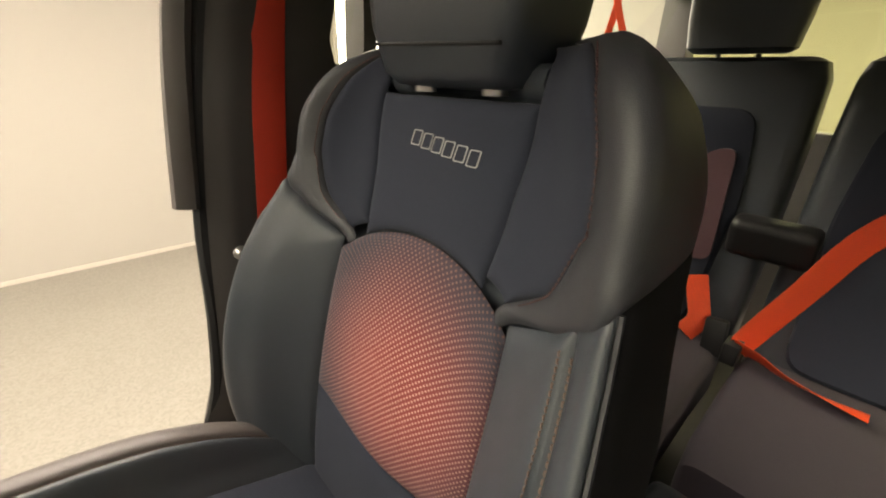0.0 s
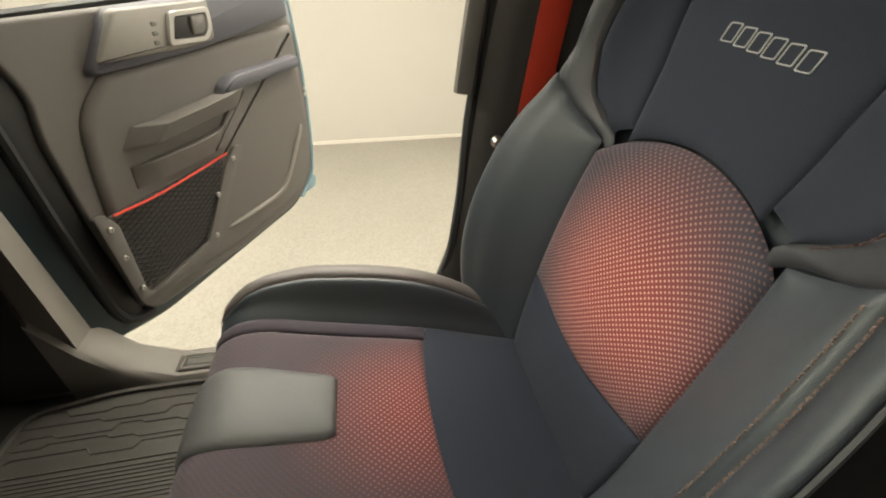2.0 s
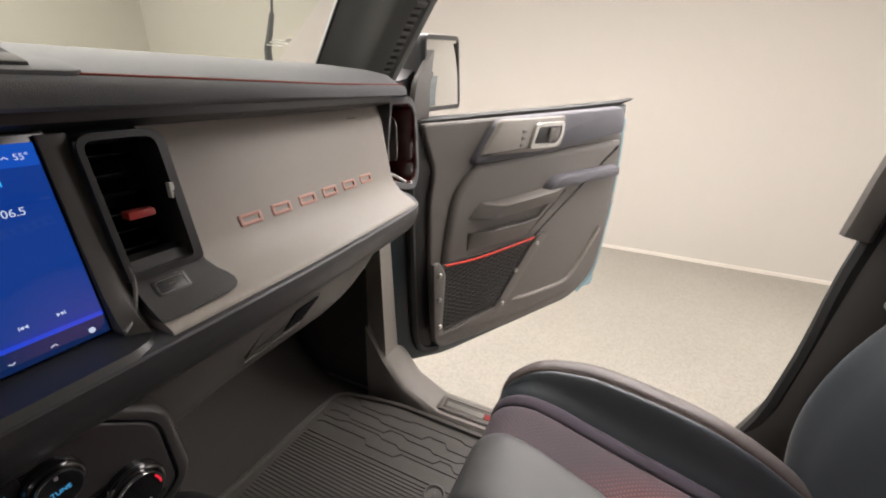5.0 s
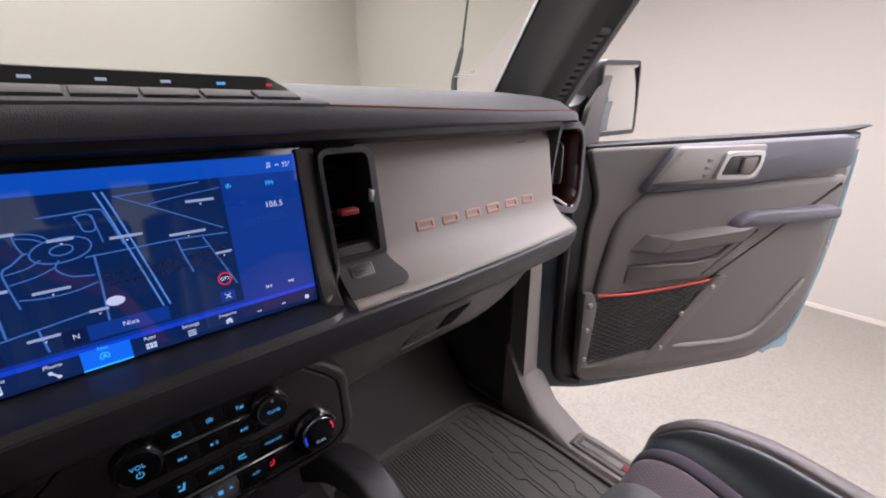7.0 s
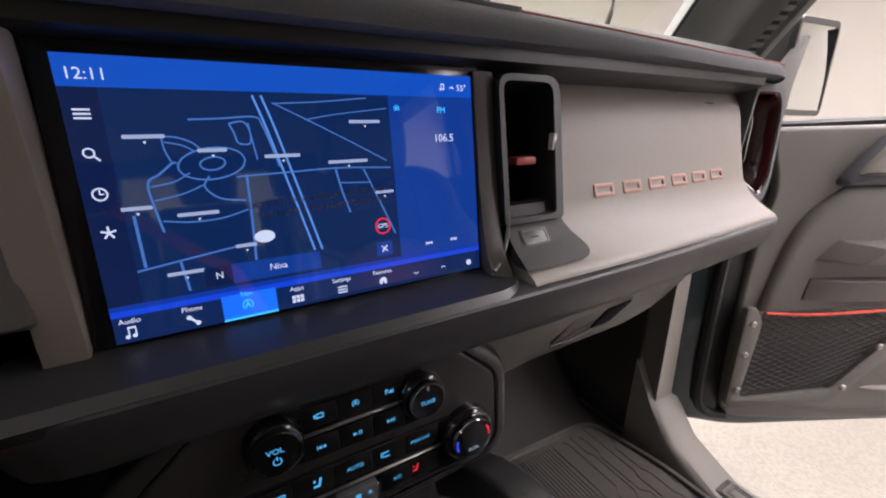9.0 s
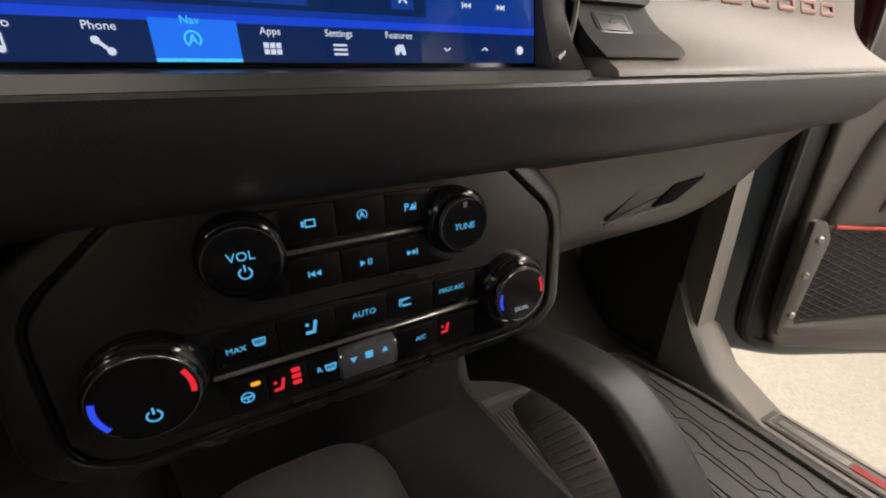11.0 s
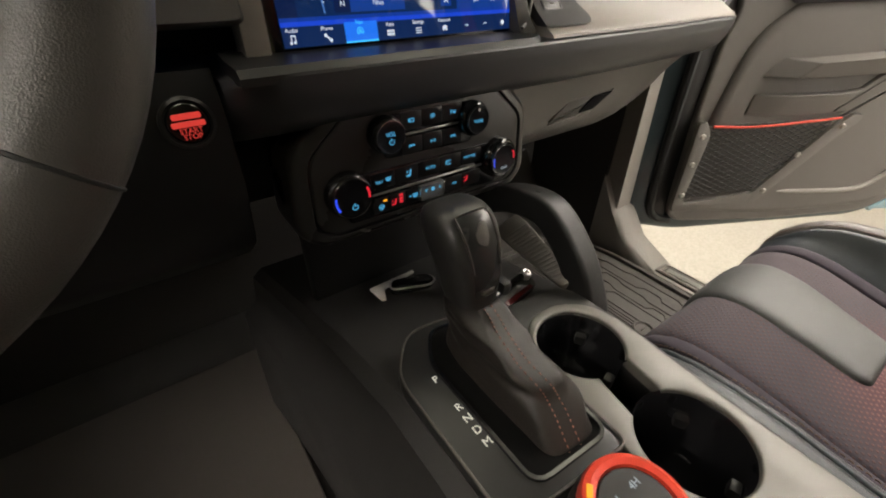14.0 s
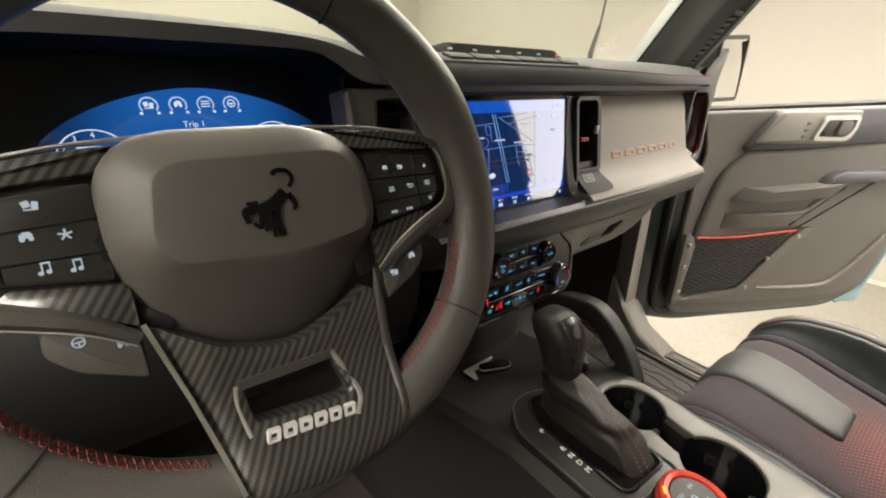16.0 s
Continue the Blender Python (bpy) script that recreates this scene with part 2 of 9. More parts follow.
def twill(name, a, b):
    """Lacquered carbon twill: slanted bands broken into short threads."""
    mt, nt, bs = nodes_of(name)
    L = nt.links.new
    tc = nt.nodes.new("ShaderNodeTexCoord")
    mp = node(nt, "ShaderNodeMapping")
    mp.inputs["Rotation"].default_value = (0, radians(-38), 0)
    L(tc.outputs["Object"], mp.inputs["Vector"])
    wv = node(nt, "ShaderNodeTexWave", Scale=72.0, Distortion=0.0)
    wv.wave_type, wv.bands_direction, wv.wave_profile = "BANDS", "X", "SIN"
    th = node(nt, "ShaderNodeTexWave", Scale=170.0, Distortion=0.0)
    th.wave_type, th.bands_direction, th.wave_profile = "BANDS", "Z", "SIN"
    L(mp.outputs[0], wv.inputs["Vector"])
    L(mp.outputs[0], th.inputs["Vector"])
    mul = nt.nodes.new("ShaderNodeMath")
    mul.operation = "MULTIPLY_ADD"
    mul.inputs[1].default_value, mul.inputs[2].default_value = 0.25, -0.12
    L(th.outputs["Fac"], mul.inputs[0])
    add = nt.nodes.new("ShaderNodeMath")
    add.operation = "ADD"
    L(wv.outputs["Fac"], add.inputs[0])
    L(mul.outputs[0], add.inputs[1])
    rp = nt.nodes.new("ShaderNodeMapRange")
    rp.inputs[1].default_value, rp.inputs[2].default_value = 0.25, 0.8
    L(add.outputs[0], rp.inputs[0])
    mx = nt.nodes.new("ShaderNodeMix")
    mx.data_type = "RGBA"
    mx.inputs[6].default_value, mx.inputs[7].default_value = (*a, 1), (*b, 1)
    L(rp.outputs[0], mx.inputs[0])
    L(mx.outputs[2], bs.inputs["Base Color"])
    bs.inputs["Roughness"].default_value = 0.38
    bs.inputs["Coat Weight"].default_value = 1.0
    bs.inputs["Coat Roughness"].default_value = 0.14
    return mt


def floor_speckle(name):
    mt, nt, bs = nodes_of(name)
    L = nt.links.new
    tc = nt.nodes.new("ShaderNodeTexCoord")
    v = node(nt, "ShaderNodeTexVoronoi", Scale=85.0)
    n1 = node(nt, "ShaderNodeTexNoise", Scale=0.9, Detail=4.0)
    n2 = node(nt, "ShaderNodeTexNoise", Scale=160.0, Detail=2.0)
    for n in (v, n1, n2):
        L(tc.outputs["Object"], n.inputs["Vector"])
    r = nt.nodes.new("ShaderNodeValToRGB")
    r.color_ramp.elements[0].color, r.color_ramp.elements[1].color = (0.215, 0.199, 0.170, 1), (0.28, 0.260, 0.224, 1)
    r.color_ramp.elements[0].position, r.color_ramp.elements[1].position = 0.15, 0.75
    sep = nt.nodes.new("ShaderNodeSeparateColor")
    L(v.outputs["Color"], sep.inputs[0])
    m1 = nt.nodes.new("ShaderNodeMath")
    m1.operation = "MULTIPLY_ADD"
    m1.inputs[1].default_value = 0.55
    L(sep.outputs[0], m1.inputs[0])
    m2 = nt.nodes.new("ShaderNodeMath")
    m2.operation = "MULTIPLY"
    m2.inputs[1].default_value = 0.5
    L(n2.outputs["Fac"], m2.inputs[0])
    L(m2.outputs[0], m1.inputs[2])
    L(m1.outputs[0], r.inputs[0])
    mx = nt.nodes.new("ShaderNodeMix")
    mx.data_type, mx.blend_type = "RGBA", "MULTIPLY"
    mx.inputs[0].default_value = 0.25
    L(r.outputs[0], mx.inputs[6])
    L(n1.outputs["Fac"], mx.inputs[7])
    L(mx.outputs[2], bs.inputs["Base Color"])
    bs.inputs["Roughness"].default_value = 0.42
    return mt


WALL = surface("painted_wall", (0.375, 0.354, 0.312), 0.75, grain=220, bump=0.05, vary=0.03, patch=0.7)
FLOOR = floor_speckle("speckled_epoxy_floor")
TRIM_WHITE = surface("white_trim", (0.50, 0.47, 0.41), 0.5, bump=0.02, vary=0.04)
PLASTIC = surface("charcoal_grained_plastic", (0.085, 0.080, 0.074), 0.55, grain=1500, bump=0.25, vary=0.15)
PLASTIC_DOOR = surface("grey_door_plastic", (0.130, 0.120, 0.109), 0.6, grain=1300, bump=0.3, vary=0.1)
PLASTIC_BLACK = surface("black_plastic", (0.012, 0.012, 0.012), 0.5, grain=1600, bump=0.2, vary=0.2)
RING_DARK = surface("dark_chrome_ring", (0.50, 0.50, 0.49), 0.14, metal=1.0, bump=0.0, vary=0.03, rvary=0.03)
CHROME_DARK = surface("smoked_chrome_edge", (0.40, 0.40, 0.39), 0.1, metal=1.0, bump=0.0, vary=0.03, rvary=0.03)
GLOSS_BLACK = surface("gloss_black_plastic", (0.008, 0.008, 0.009), 0.12, bump=0.0, vary=0.1, rvary=0.04)
SATIN_BLACK = surface("satin_black_plastic", (0.017, 0.017, 0.017), 0.38, grain=1800, bump=0.1, vary=0.2)
PAD = surface("dash_soft_pad", (0.118, 0.119, 0.124), 0.8, grain=1100, bump=0.35, vary=0.12, cell=True, spec=0.18)
PAD_BLUE = surface("navy_soft_vinyl", (0.085, 0.084, 0.098), 0.6, grain=1100, bump=0.35, vary=0.12, cell=True)
FASCIA = surface("warm_grey_painted_trim", (0.235, 0.207, 0.181), 0.5, metal=0.0, grain=2200, bump=0.06, vary=0.05)
LEATHER = surface("dark_leather", (0.044, 0.052, 0.061), 0.34, grain=1300, bump=0.35, vary=0.12, cell=True)
LEATHER_EDGE = surface("grey_leather_edging", (0.040, 0.042, 0.047), 0.42, grain=1300, bump=0.3, vary=0.1, cell=True)
# lighter taupe copy of the leather, carrying the light from the doorway
LEATHER_LIT = surface("lit_taupe_leather", (0.115, 0.100, 0.096), 0.45, grain=1300, bump=0.3, vary=0.1, cell=True)
LEATHER_PAD = surface("slate_leather_pad", (0.076, 0.077, 0.077), 0.50, grain=1500, bump=0.3, vary=0.08, cell=True)
SUEDE = surface("black_suede_cloth", (0.023, 0.027, 0.039), 0.95, grain=700, bump=0.15, vary=0.25, patch=14, sheen=0.04, spec=0.25)
INSERT = perforated("red_perforated_cloth", (0.034, 0.032, 0.046), (0.235, 0.044, 0.041), (0.68, 0.38, 0.32), faint=0.20, focus=(0.42, 0.42), reach=0.68)
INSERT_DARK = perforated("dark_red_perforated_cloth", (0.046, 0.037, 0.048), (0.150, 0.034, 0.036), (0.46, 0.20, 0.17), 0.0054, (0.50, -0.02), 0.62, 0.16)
THREAD_RED = surface("rust_red_thread", (0.10, 0.052, 0.045), 0.8, bump=0.0)
THREAD_DARK_RED = surface("dark_red_thread", (0.20, 0.030, 0.022), 0.8, bump=0.0)
PLUM_CLOTH = surface("plum_suede_cloth", (0.040, 0.032, 0.043), 0.95, grain=700, bump=0.15, vary=0.18, patch=14, sheen=0.03)
MAROON_CLOTH = surface("maroon_suede_cloth", (0.080, 0.038, 0.044), 0.95, grain=700, bump=0.15, vary=0.15, sheen=0.2)
DARK_MAT = surface("black_driver_mat", (0.075, 0.066, 0.058), 0.7, grain=1200, bump=0.2, vary=0.2)
# near-black that puts the console side's shade into the seat colour
SIDE_SHADED = surface("shaded_side_leather", (0.008, 0.008, 0.009), 0.95, grain=700, bump=0.15, vary=0.2, spec=0.2)
THREAD_TAN = surface("tan_thread", (0.15, 0.105, 0.085), 0.8, bump=0.0)
RED_BELT = weave("red_belt_webbing", (0.62, 0.045, 0.018), (0.54, 0.036, 0.014), 0.0016, 0.7, 0.0)
ORANGE_BELT = weave("orange_red_belt_webbing", (0.85, 0.085, 0.022), (0.75, 0.07, 0.018), 0.0016, 0.7, 0.0)
RED_PLASTIC = surface("red_plastic", (0.30, 0.028, 0.025), 0.4, bump=0.0, vary=0.06)
RED_RING = surface("coral_red_dial", (0.80, 0.075, 0.045), 0.35, bump=0.0, vary=0.05)
COPPER = surface("copper_brown_lettering", (0.40, 0.205, 0.160), 0.45, metal=0.0, bump=0.0, vary=0.1)
SATIN = surface("satin_silver", (0.55, 0.54, 0.52), 0.32, metal=0.9, grain=2500, bump=0.03, vary=0.05)
CHROME = surface("chrome", (0.75, 0.75, 0.75), 0.1, metal=1.0, bump=0.0, vary=0.03, rvary=0.03)
GREY_METAL = surface("warm_grey_console_trim", (0.135, 0.128, 0.115), 0.42, metal=0.2, grain=2400, bump=0.05, vary=0.07)
CARBON = twill("carbon_fibre", (0.015, 0.015, 0.014), (0.080, 0.076, 0.070))
# one body paint in two copies: dark for shaded parts, pale for lit ones
PAINT_SHADED = surface("shaded_body_paint", (0.018, 0.034, 0.039), 0.35, metal=0.3, grain=3000, bump=0.0, vary=0.08, coat=0.6)
PAINT_LIT = surface("lit_body_paint", (0.22, 0.36, 0.42), 0.35, bump=0.0, vary=0.05, coat=0.5)
RUBBER = surface("black_rubber", (0.015, 0.016, 0.016), 0.7, grain=800, bump=0.15, vary=0.2)
RUBBER_MAT = surface("ribbed_rubber_mat", (0.064, 0.059, 0.053), 0.62, grain=1200, bump=0.2, vary=0.15)
CARPET = surface("black_carpet", (0.022, 0.0195, 0.0173), 1.0, grain=500, bump=0.7, vary=0.4, sheen=0.2)
SILL_PLASTIC = surface("grey_sill_plastic", (0.215, 0.198, 0.178), 0.55, grain=1300, bump=0.25, vary=0.08)
HEADLINER = surface("grey_headliner", (0.25, 0.24, 0.22), 0.95, grain=500, bump=0.3, vary=0.08)
MAROON = surface("gloss_maroon", (0.050, 0.006, 0.006), 0.12, bump=0.0, vary=0.1)
WINDSHIELD = clear_glass("windshield_glass", (0.95, 0.98, 0.89))
REAR_GLASS = clear_glass("green_tinted_glass", (0.84, 0.90, 0.52))
MIRROR = surface("mirror_glass", (0.85, 0.87, 0.88), 0.015, metal=1.0, bump=0.0, vary=0.01, rvary=0.0)
STEEL = surface("grey_steel", (0.40, 0.39, 0.36), 0.35, metal=0.8, bump=0.02, vary=0.1)
NET = surface("black_elastic_net", (0.013, 0.013, 0.013), 0.7, bump=0.0, vary=0.1)
WHITE_CARD = surface("white_card", (0.7, 0.69, 0.66), 0.6, bump=0.0, vary=0.04)
GLOW_CYAN = glowing("lit_cyan_icons", (0.08, 0.46, 0.80), 0.9)
GLOW_WHITE = glowing("lit_pale_icons", (0.55, 0.66, 0.75), 0.6)
GLOW_RED = glowing("lit_red_icons", (0.9, 0.03, 0.05), 0.8)
GLOW_BLUE = glowing("lit_blue_arc", (0.03, 0.08, 0.95), 0.9)
GLOW_AMBER = glowing("lit_amber_lamp", (1.0, 0.42, 0.02), 1.0)
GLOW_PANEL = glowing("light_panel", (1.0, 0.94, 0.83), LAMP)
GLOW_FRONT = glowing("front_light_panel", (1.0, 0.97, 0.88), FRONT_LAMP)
GLOW_FILL = glowing("added_fill_panel", (1.0, 0.95, 0.86), FILL_LAMP)
GLOW_WALL = glowing("wall_light_panel", (1.0, 0.96, 0.88), WALL_LIGHT)


# ---- the booth ----
def slab(name, lo, hi, material, label, bevel=0.0):
    bm = bmesh.new()
    c = [(a + b) / 2 for a, b in zip(lo, hi)]
    box(bm, c, [b - a for a, b in zip(lo, hi)], None, bevel)
    return tagged(part(name, bm, material), label, name.split("_")[0], "", "structure")


X0, X1, Y0, Y1, H = -5.0, 4.27, -6.0, 7.2, 4.2
slab("floor", (X0 - 0.2, Y0 - 0.2, -0.2), (X1 + 0.2, Y1 + 0.2, 0), FLOOR, "beige speckled resin floor of a bright photo booth")
slab("wall_east", (X1, Y0, 0), (X1 + 0.2, Y1, H), WALL, "smooth cream painted booth wall")
slab("wall_north", (X0, Y1, 0), (X1 + 0.2, Y1 + 0.2, H), WALL, "smooth cream painted booth wall")
slab("wall_west", (X0 - 0.2, Y0, 0), (X0, Y1 + 0.2, H), WALL, "smooth cream painted booth wall")
slab("wall_south", (X0 - 0.2, Y0 - 0.2, 0), (X1 + 0.2, Y0, H), WALL, "smooth cream painted booth wall")
slab("ceiling", (X0 - 0.2, Y0 - 0.2, H), (X1 + 0.2, Y1 + 0.2, H + 0.2), WALL, "plain cream ceiling over the booth")
slab("baseboard", (X1 - 0.012, Y0, 0), (X1 - 0.001, Y1 - 0.012, 0.035), TRIM_WHITE, "thin white skirting strip along the wall", 0.002)
slab("baseboard", (X0, Y1 - 0.012, 0), (X1 - 0.014, Y1 - 0.001, 0.035), TRIM_WHITE, "thin white skirting strip along the wall", 0.002)


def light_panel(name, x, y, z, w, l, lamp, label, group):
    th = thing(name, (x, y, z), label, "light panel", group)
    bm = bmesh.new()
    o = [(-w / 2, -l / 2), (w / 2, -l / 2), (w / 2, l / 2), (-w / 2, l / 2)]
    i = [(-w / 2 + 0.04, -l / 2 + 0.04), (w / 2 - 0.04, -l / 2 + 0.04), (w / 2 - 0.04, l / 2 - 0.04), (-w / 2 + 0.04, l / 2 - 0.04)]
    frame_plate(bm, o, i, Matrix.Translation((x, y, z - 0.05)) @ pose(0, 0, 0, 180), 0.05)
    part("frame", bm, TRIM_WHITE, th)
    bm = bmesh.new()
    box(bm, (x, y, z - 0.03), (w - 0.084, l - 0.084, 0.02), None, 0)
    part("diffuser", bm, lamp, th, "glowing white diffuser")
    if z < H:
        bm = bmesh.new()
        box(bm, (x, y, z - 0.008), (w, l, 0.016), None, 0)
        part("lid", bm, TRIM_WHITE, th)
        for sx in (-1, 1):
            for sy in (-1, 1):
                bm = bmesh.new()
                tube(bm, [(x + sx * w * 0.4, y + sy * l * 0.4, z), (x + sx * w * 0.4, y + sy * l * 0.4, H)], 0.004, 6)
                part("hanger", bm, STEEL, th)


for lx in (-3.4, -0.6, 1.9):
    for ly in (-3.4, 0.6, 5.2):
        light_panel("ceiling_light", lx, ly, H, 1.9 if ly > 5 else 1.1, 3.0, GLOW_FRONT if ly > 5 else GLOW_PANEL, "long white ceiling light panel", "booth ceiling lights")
# hung panels out of view, added to brighten the cabin, seat and wheel
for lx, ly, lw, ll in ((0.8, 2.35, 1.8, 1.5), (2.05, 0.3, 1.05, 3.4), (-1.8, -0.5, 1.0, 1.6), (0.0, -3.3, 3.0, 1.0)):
    light_panel("added_softbox", lx, ly, 2.75, lw, ll, GLOW_FILL, "unseen white fill panel added over the vehicle", "softboxes over the vehicle")

# tall light bank on the side wall behind the doorway, mirrored in the touchscreen
wl = thing("wall_light", (X1, -4.05, 0.9), "tall white light bank fixed on the side wall", "light panel")
wm = axes((X1 - 0.06, -4.05, 2.1), (0, -1, 0), (0, 0, 1))
bm = bmesh.new()
frame_plate(bm, [(-1.75, -1.2), (1.75, -1.2), (1.75, 1.2), (-1.75, 1.2)], [(-1.70, -1.15), (1.70, -1.15), (1.70, 1.15), (-1.70, 1.15)], wm, 0.058)
part("frame", bm, TRIM_WHITE, wl)
bm = bmesh.new()
box(bm, (X1 - 0.035, -4.05, 2.1), (0.02, 3.39, 2.29), None, 0)
part("diffuser", bm, GLOW_WALL, wl, "glowing white diffuser")

# air grille high on the far wall
gr = thing("air_grille", (4.02, Y1, 3.45), "dark louvred air grille high on the wall", "grille")
bm = bmesh.new()
frame_plate(bm, [(-0.24, -0.1), (0.24, -0.1), (0.24, 0.1), (-0.24, 0.1)], [(-0.21, -0.07), (0.21, -0.07), (0.21, 0.07), (-0.21, 0.07)], axes((4.0, Y1 - 0.02, 3.45), (1, 0, 0), (0, 0, 1)), 0.02)
part("frame", bm, STEEL, gr)
for k in range(6):
    bm = bmesh.new()
    box(bm, (4.0, Y1 - 0.012, 3.395 + 0.022 * k), (0.42, 0.02, 0.003), Euler((radians(35), 0, 0)).to_matrix(), 0)
    part("slat", bm, PLASTIC, gr)

# ---- vehicle shell ----
def hull(name, outline, x0, x1, material, label, r=0.02, category="car body"):
    """A side panel: an outline in (y, z), standing between x0 and x1."""
    bm = bmesh.new()
    plate(bm, rounded(outline, r), axes((max(x0, x1), 0, 0), (0, 1, 0), (0, 0, 1)), abs(x1 - x0), 0.004)
    return tagged(part(name, bm, material), label, category, "", "structure")


slab("floor_pan", (-0.80, -1.5, 0.60), (0.80, 1.10, 0.715), CARPET, "black carpeted cabin floor", 0.01)
# roof panel and its lining
bm = bmesh.new()
skin(bm, [[(x * s, y, 1.93 + 0.05 * (1 - x * x) + dz) for x in np.linspace(-1, 1, 13)] + [(x * s, y, 1.97 + 0.05 * (1 - x * x) + dz) for x in np.linspace(1, -1, 13)]
          for y, s, dz in ((-1.85, 0.66, -0.03), (-1.2, 0.68, 0), (-0.3, 0.69, 0.005), (0.35, 0.67, -0.005), (0.47, 0.66, -0.03))])
tagged(part("roof", bm, HEADLINER), "grey lined hard roof of the vehicle", "roof", "", "structure")
# bulkhead and cowl in front of the cabin
slab("firewall", (-0.80, 1.10, 0.60), (0.80, 1.16, 1.54), CARPET, "black insulated bulkhead behind the dashboard", 0.005)
bm = bmesh.new()
skin(bm, [[(x, 1.02, 1.548), (x, 1.16, 1.548), (x, 1.75, 1.50 - 0.02 * abs(x)), (x, 2.1, 1.40), (x, 2.1, 1.36), (x, 1.16, 1.40), (x, 1.02, 1.48)] for x in np.linspace(-0.82, 0.82, 9)], closed=True)
tagged(part("bonnet", bm, PAINT_LIT), "pale blue bonnet beyond the windshield", "bonnet", "", "structure")
# driver's side: sill, pillars and rear quarter with the front doorway open
slab("sill_left", (-0.92, -1.5, 0.58), (-0.80, 0.78, 0.72), SILL_PLASTIC, "grey plastic door sill", 0.015)
hull("pillar_left", [(-0.10, 0.60), (-0.42, 0.60), (-0.42, 1.96), (-0.14, 1.96), (-0.08, 1.3)], -0.88, -0.76, PLASTIC, "charcoal trimmed centre pillar")
hull("quarter_left", [(-0.42, 0.60), (-1.85, 0.60), (-1.85, 1.35), (-0.42, 1.35)], -0.90, -0.80, PLASTIC, "charcoal trimmed rear side panel")
slab("door_left", (-0.92, -0.10, 0.60), (-0.80, 0.80, 1.38), PLASTIC, "charcoal trimmed driver door", 0.02)
hull("kick_panel_left", [(0.80, 0.60), (1.10, 0.60), (1.10, 1.54), (0.80, 1.54)], -0.86, -0.76, PLASTIC_BLACK, "black kick panel in the driver footwell", 0.01)
hull("header_left", [(-1.85, 1.86), (-1.85, 1.96), (0.40, 1.96), (0.40, 1.86)], -0.78, -0.66, PLASTIC, "charcoal roof side rail", 0.01)
hull("header_right", [(-1.85, 1.86), (-1.85, 1.96), (0.40, 1.96), (0.40, 1.86)], 0.66, 0.78, PLASTIC, "charcoal roof side rail", 0.01)
slab("tailgate", (-0.80, -1.95, 0.60), (0.80, -1.85, 1.40), PLASTIC, "charcoal lined tailgate", 0.01)
slab("rear_header", (-0.78, -1.93, 1.86), (0.78, -1.83, 1.97), PLASTIC, "charcoal rear roof rail", 0.01)
slab("rear_post", (-0.80, -1.93, 1.40), (-0.68, -1.83, 1.88), PLASTIC, "charcoal rear corner post", 0.01)
slab("rear_post", (0.68, -1.93, 1.40), (0.80, -1.83, 1.88), PLASTIC, "charcoal rear corner post", 0.01)


def pane(name, quad, material, label, n=8, bow=0.0):
    """A sheet of glass between four corners, bowed outwards in the middle."""
    a, b, c, d = (Vector(q) for q in quad)
    nrm = (b - a).cross(d - a).normalized()
    bm = bmesh.new()
    skin(bm, [[(a * (1 - u) + b * u) * (1 - v) + (d * (1 - u) + c * u) * v + nrm * (bow * (1 - (2 * u - 1) ** 2)) for u in (i / n for i in range(n + 1))] for v in (j / n for j in range(n + 1))], closed=False)
    ob = tagged(part(name, bm, material, keep=False), label, "window", "", "structure")
    ob.visible_shadow = False
    return ob


pane("window_1", ((-0.70, 0.98, 1.57), (0.70, 0.98, 1.57), (0.62, 0.47, 1.93), (-0.62, 0.47, 1.93)), WINDSHIELD, "clear raked windshield", bow=0.02)
pane("window_2", ((0.68, -1.89, 1.40), (-0.68, -1.89, 1.40), (-0.68, -1.88, 1.87), (0.68, -1.88, 1.87)), REAR_GLASS, "green tinted tailgate glass")
pane("window_3", ((-0.85, -0.42, 1.35), (-0.85, -1.85, 1.35), (-0.70, -1.85, 1.87), (-0.70, -0.42, 1.87)), REAR_GLASS, "green tinted rear side glass")

# right A-pillar with its demister slats
# grey trim with the green cast of a reflection mixed into its colour
PILLAR_TRIM = surface("reflection_tinted_pillar_trim", (0.122, 0.130, 0.122), 0.55, grain=1300, bump=0.25, vary=0.12)
ap = thing("a_pillar_right", (0.78, 0.75, 1.55), "charcoal windshield pillar with a slatted demister vent", "pillar", "", "structure")
def pillar_at(x, y, z):
    """A point of the pillar's foot section, carried up along its rake."""
    h = z - 1.56
    return Vector((x - 0.24 * h, y - 0.82 * h, z))


foot = [(0.632, 0.812), (0.640, 0.800), (0.662, 0.782), (0.700, 0.770), (0.728, 0.772), (0.738, 0.768), (0.746, 0.748), (0.752, 0.741), (0.755, 0.755), (0.776, 0.745), (0.779, 0.729), (0.790, 0.724), (0.800, 0.730), (0.835, 0.80), (0.82, 0.90), (0.72, 0.90)]
bm = bmesh.new()
skin(bm, [[pillar_at(x, y, z) for x, y in foot] for z in np.linspace(1.49, 1.97, 10)])
part("trim", bm, PILLAR_TRIM, ap, sharp=50)
bm = bmesh.new()
tube(bm, [pillar_at(0.632, 0.812, z) for z in np.linspace(1.52, 1.95, 10)], 0.0028, 6)
part("glass_seal", bm, RUBBER, ap, "black rubber glass seal")
bm = bmesh.new()
skin(bm, [[pillar_at(x, y, z) for x, y in ((0.7560, 0.7515), (0.7755, 0.7420), (0.7755, 0.7460), (0.7560, 0.7560))] for z in np.linspace(1.556, 1.670, 6)])
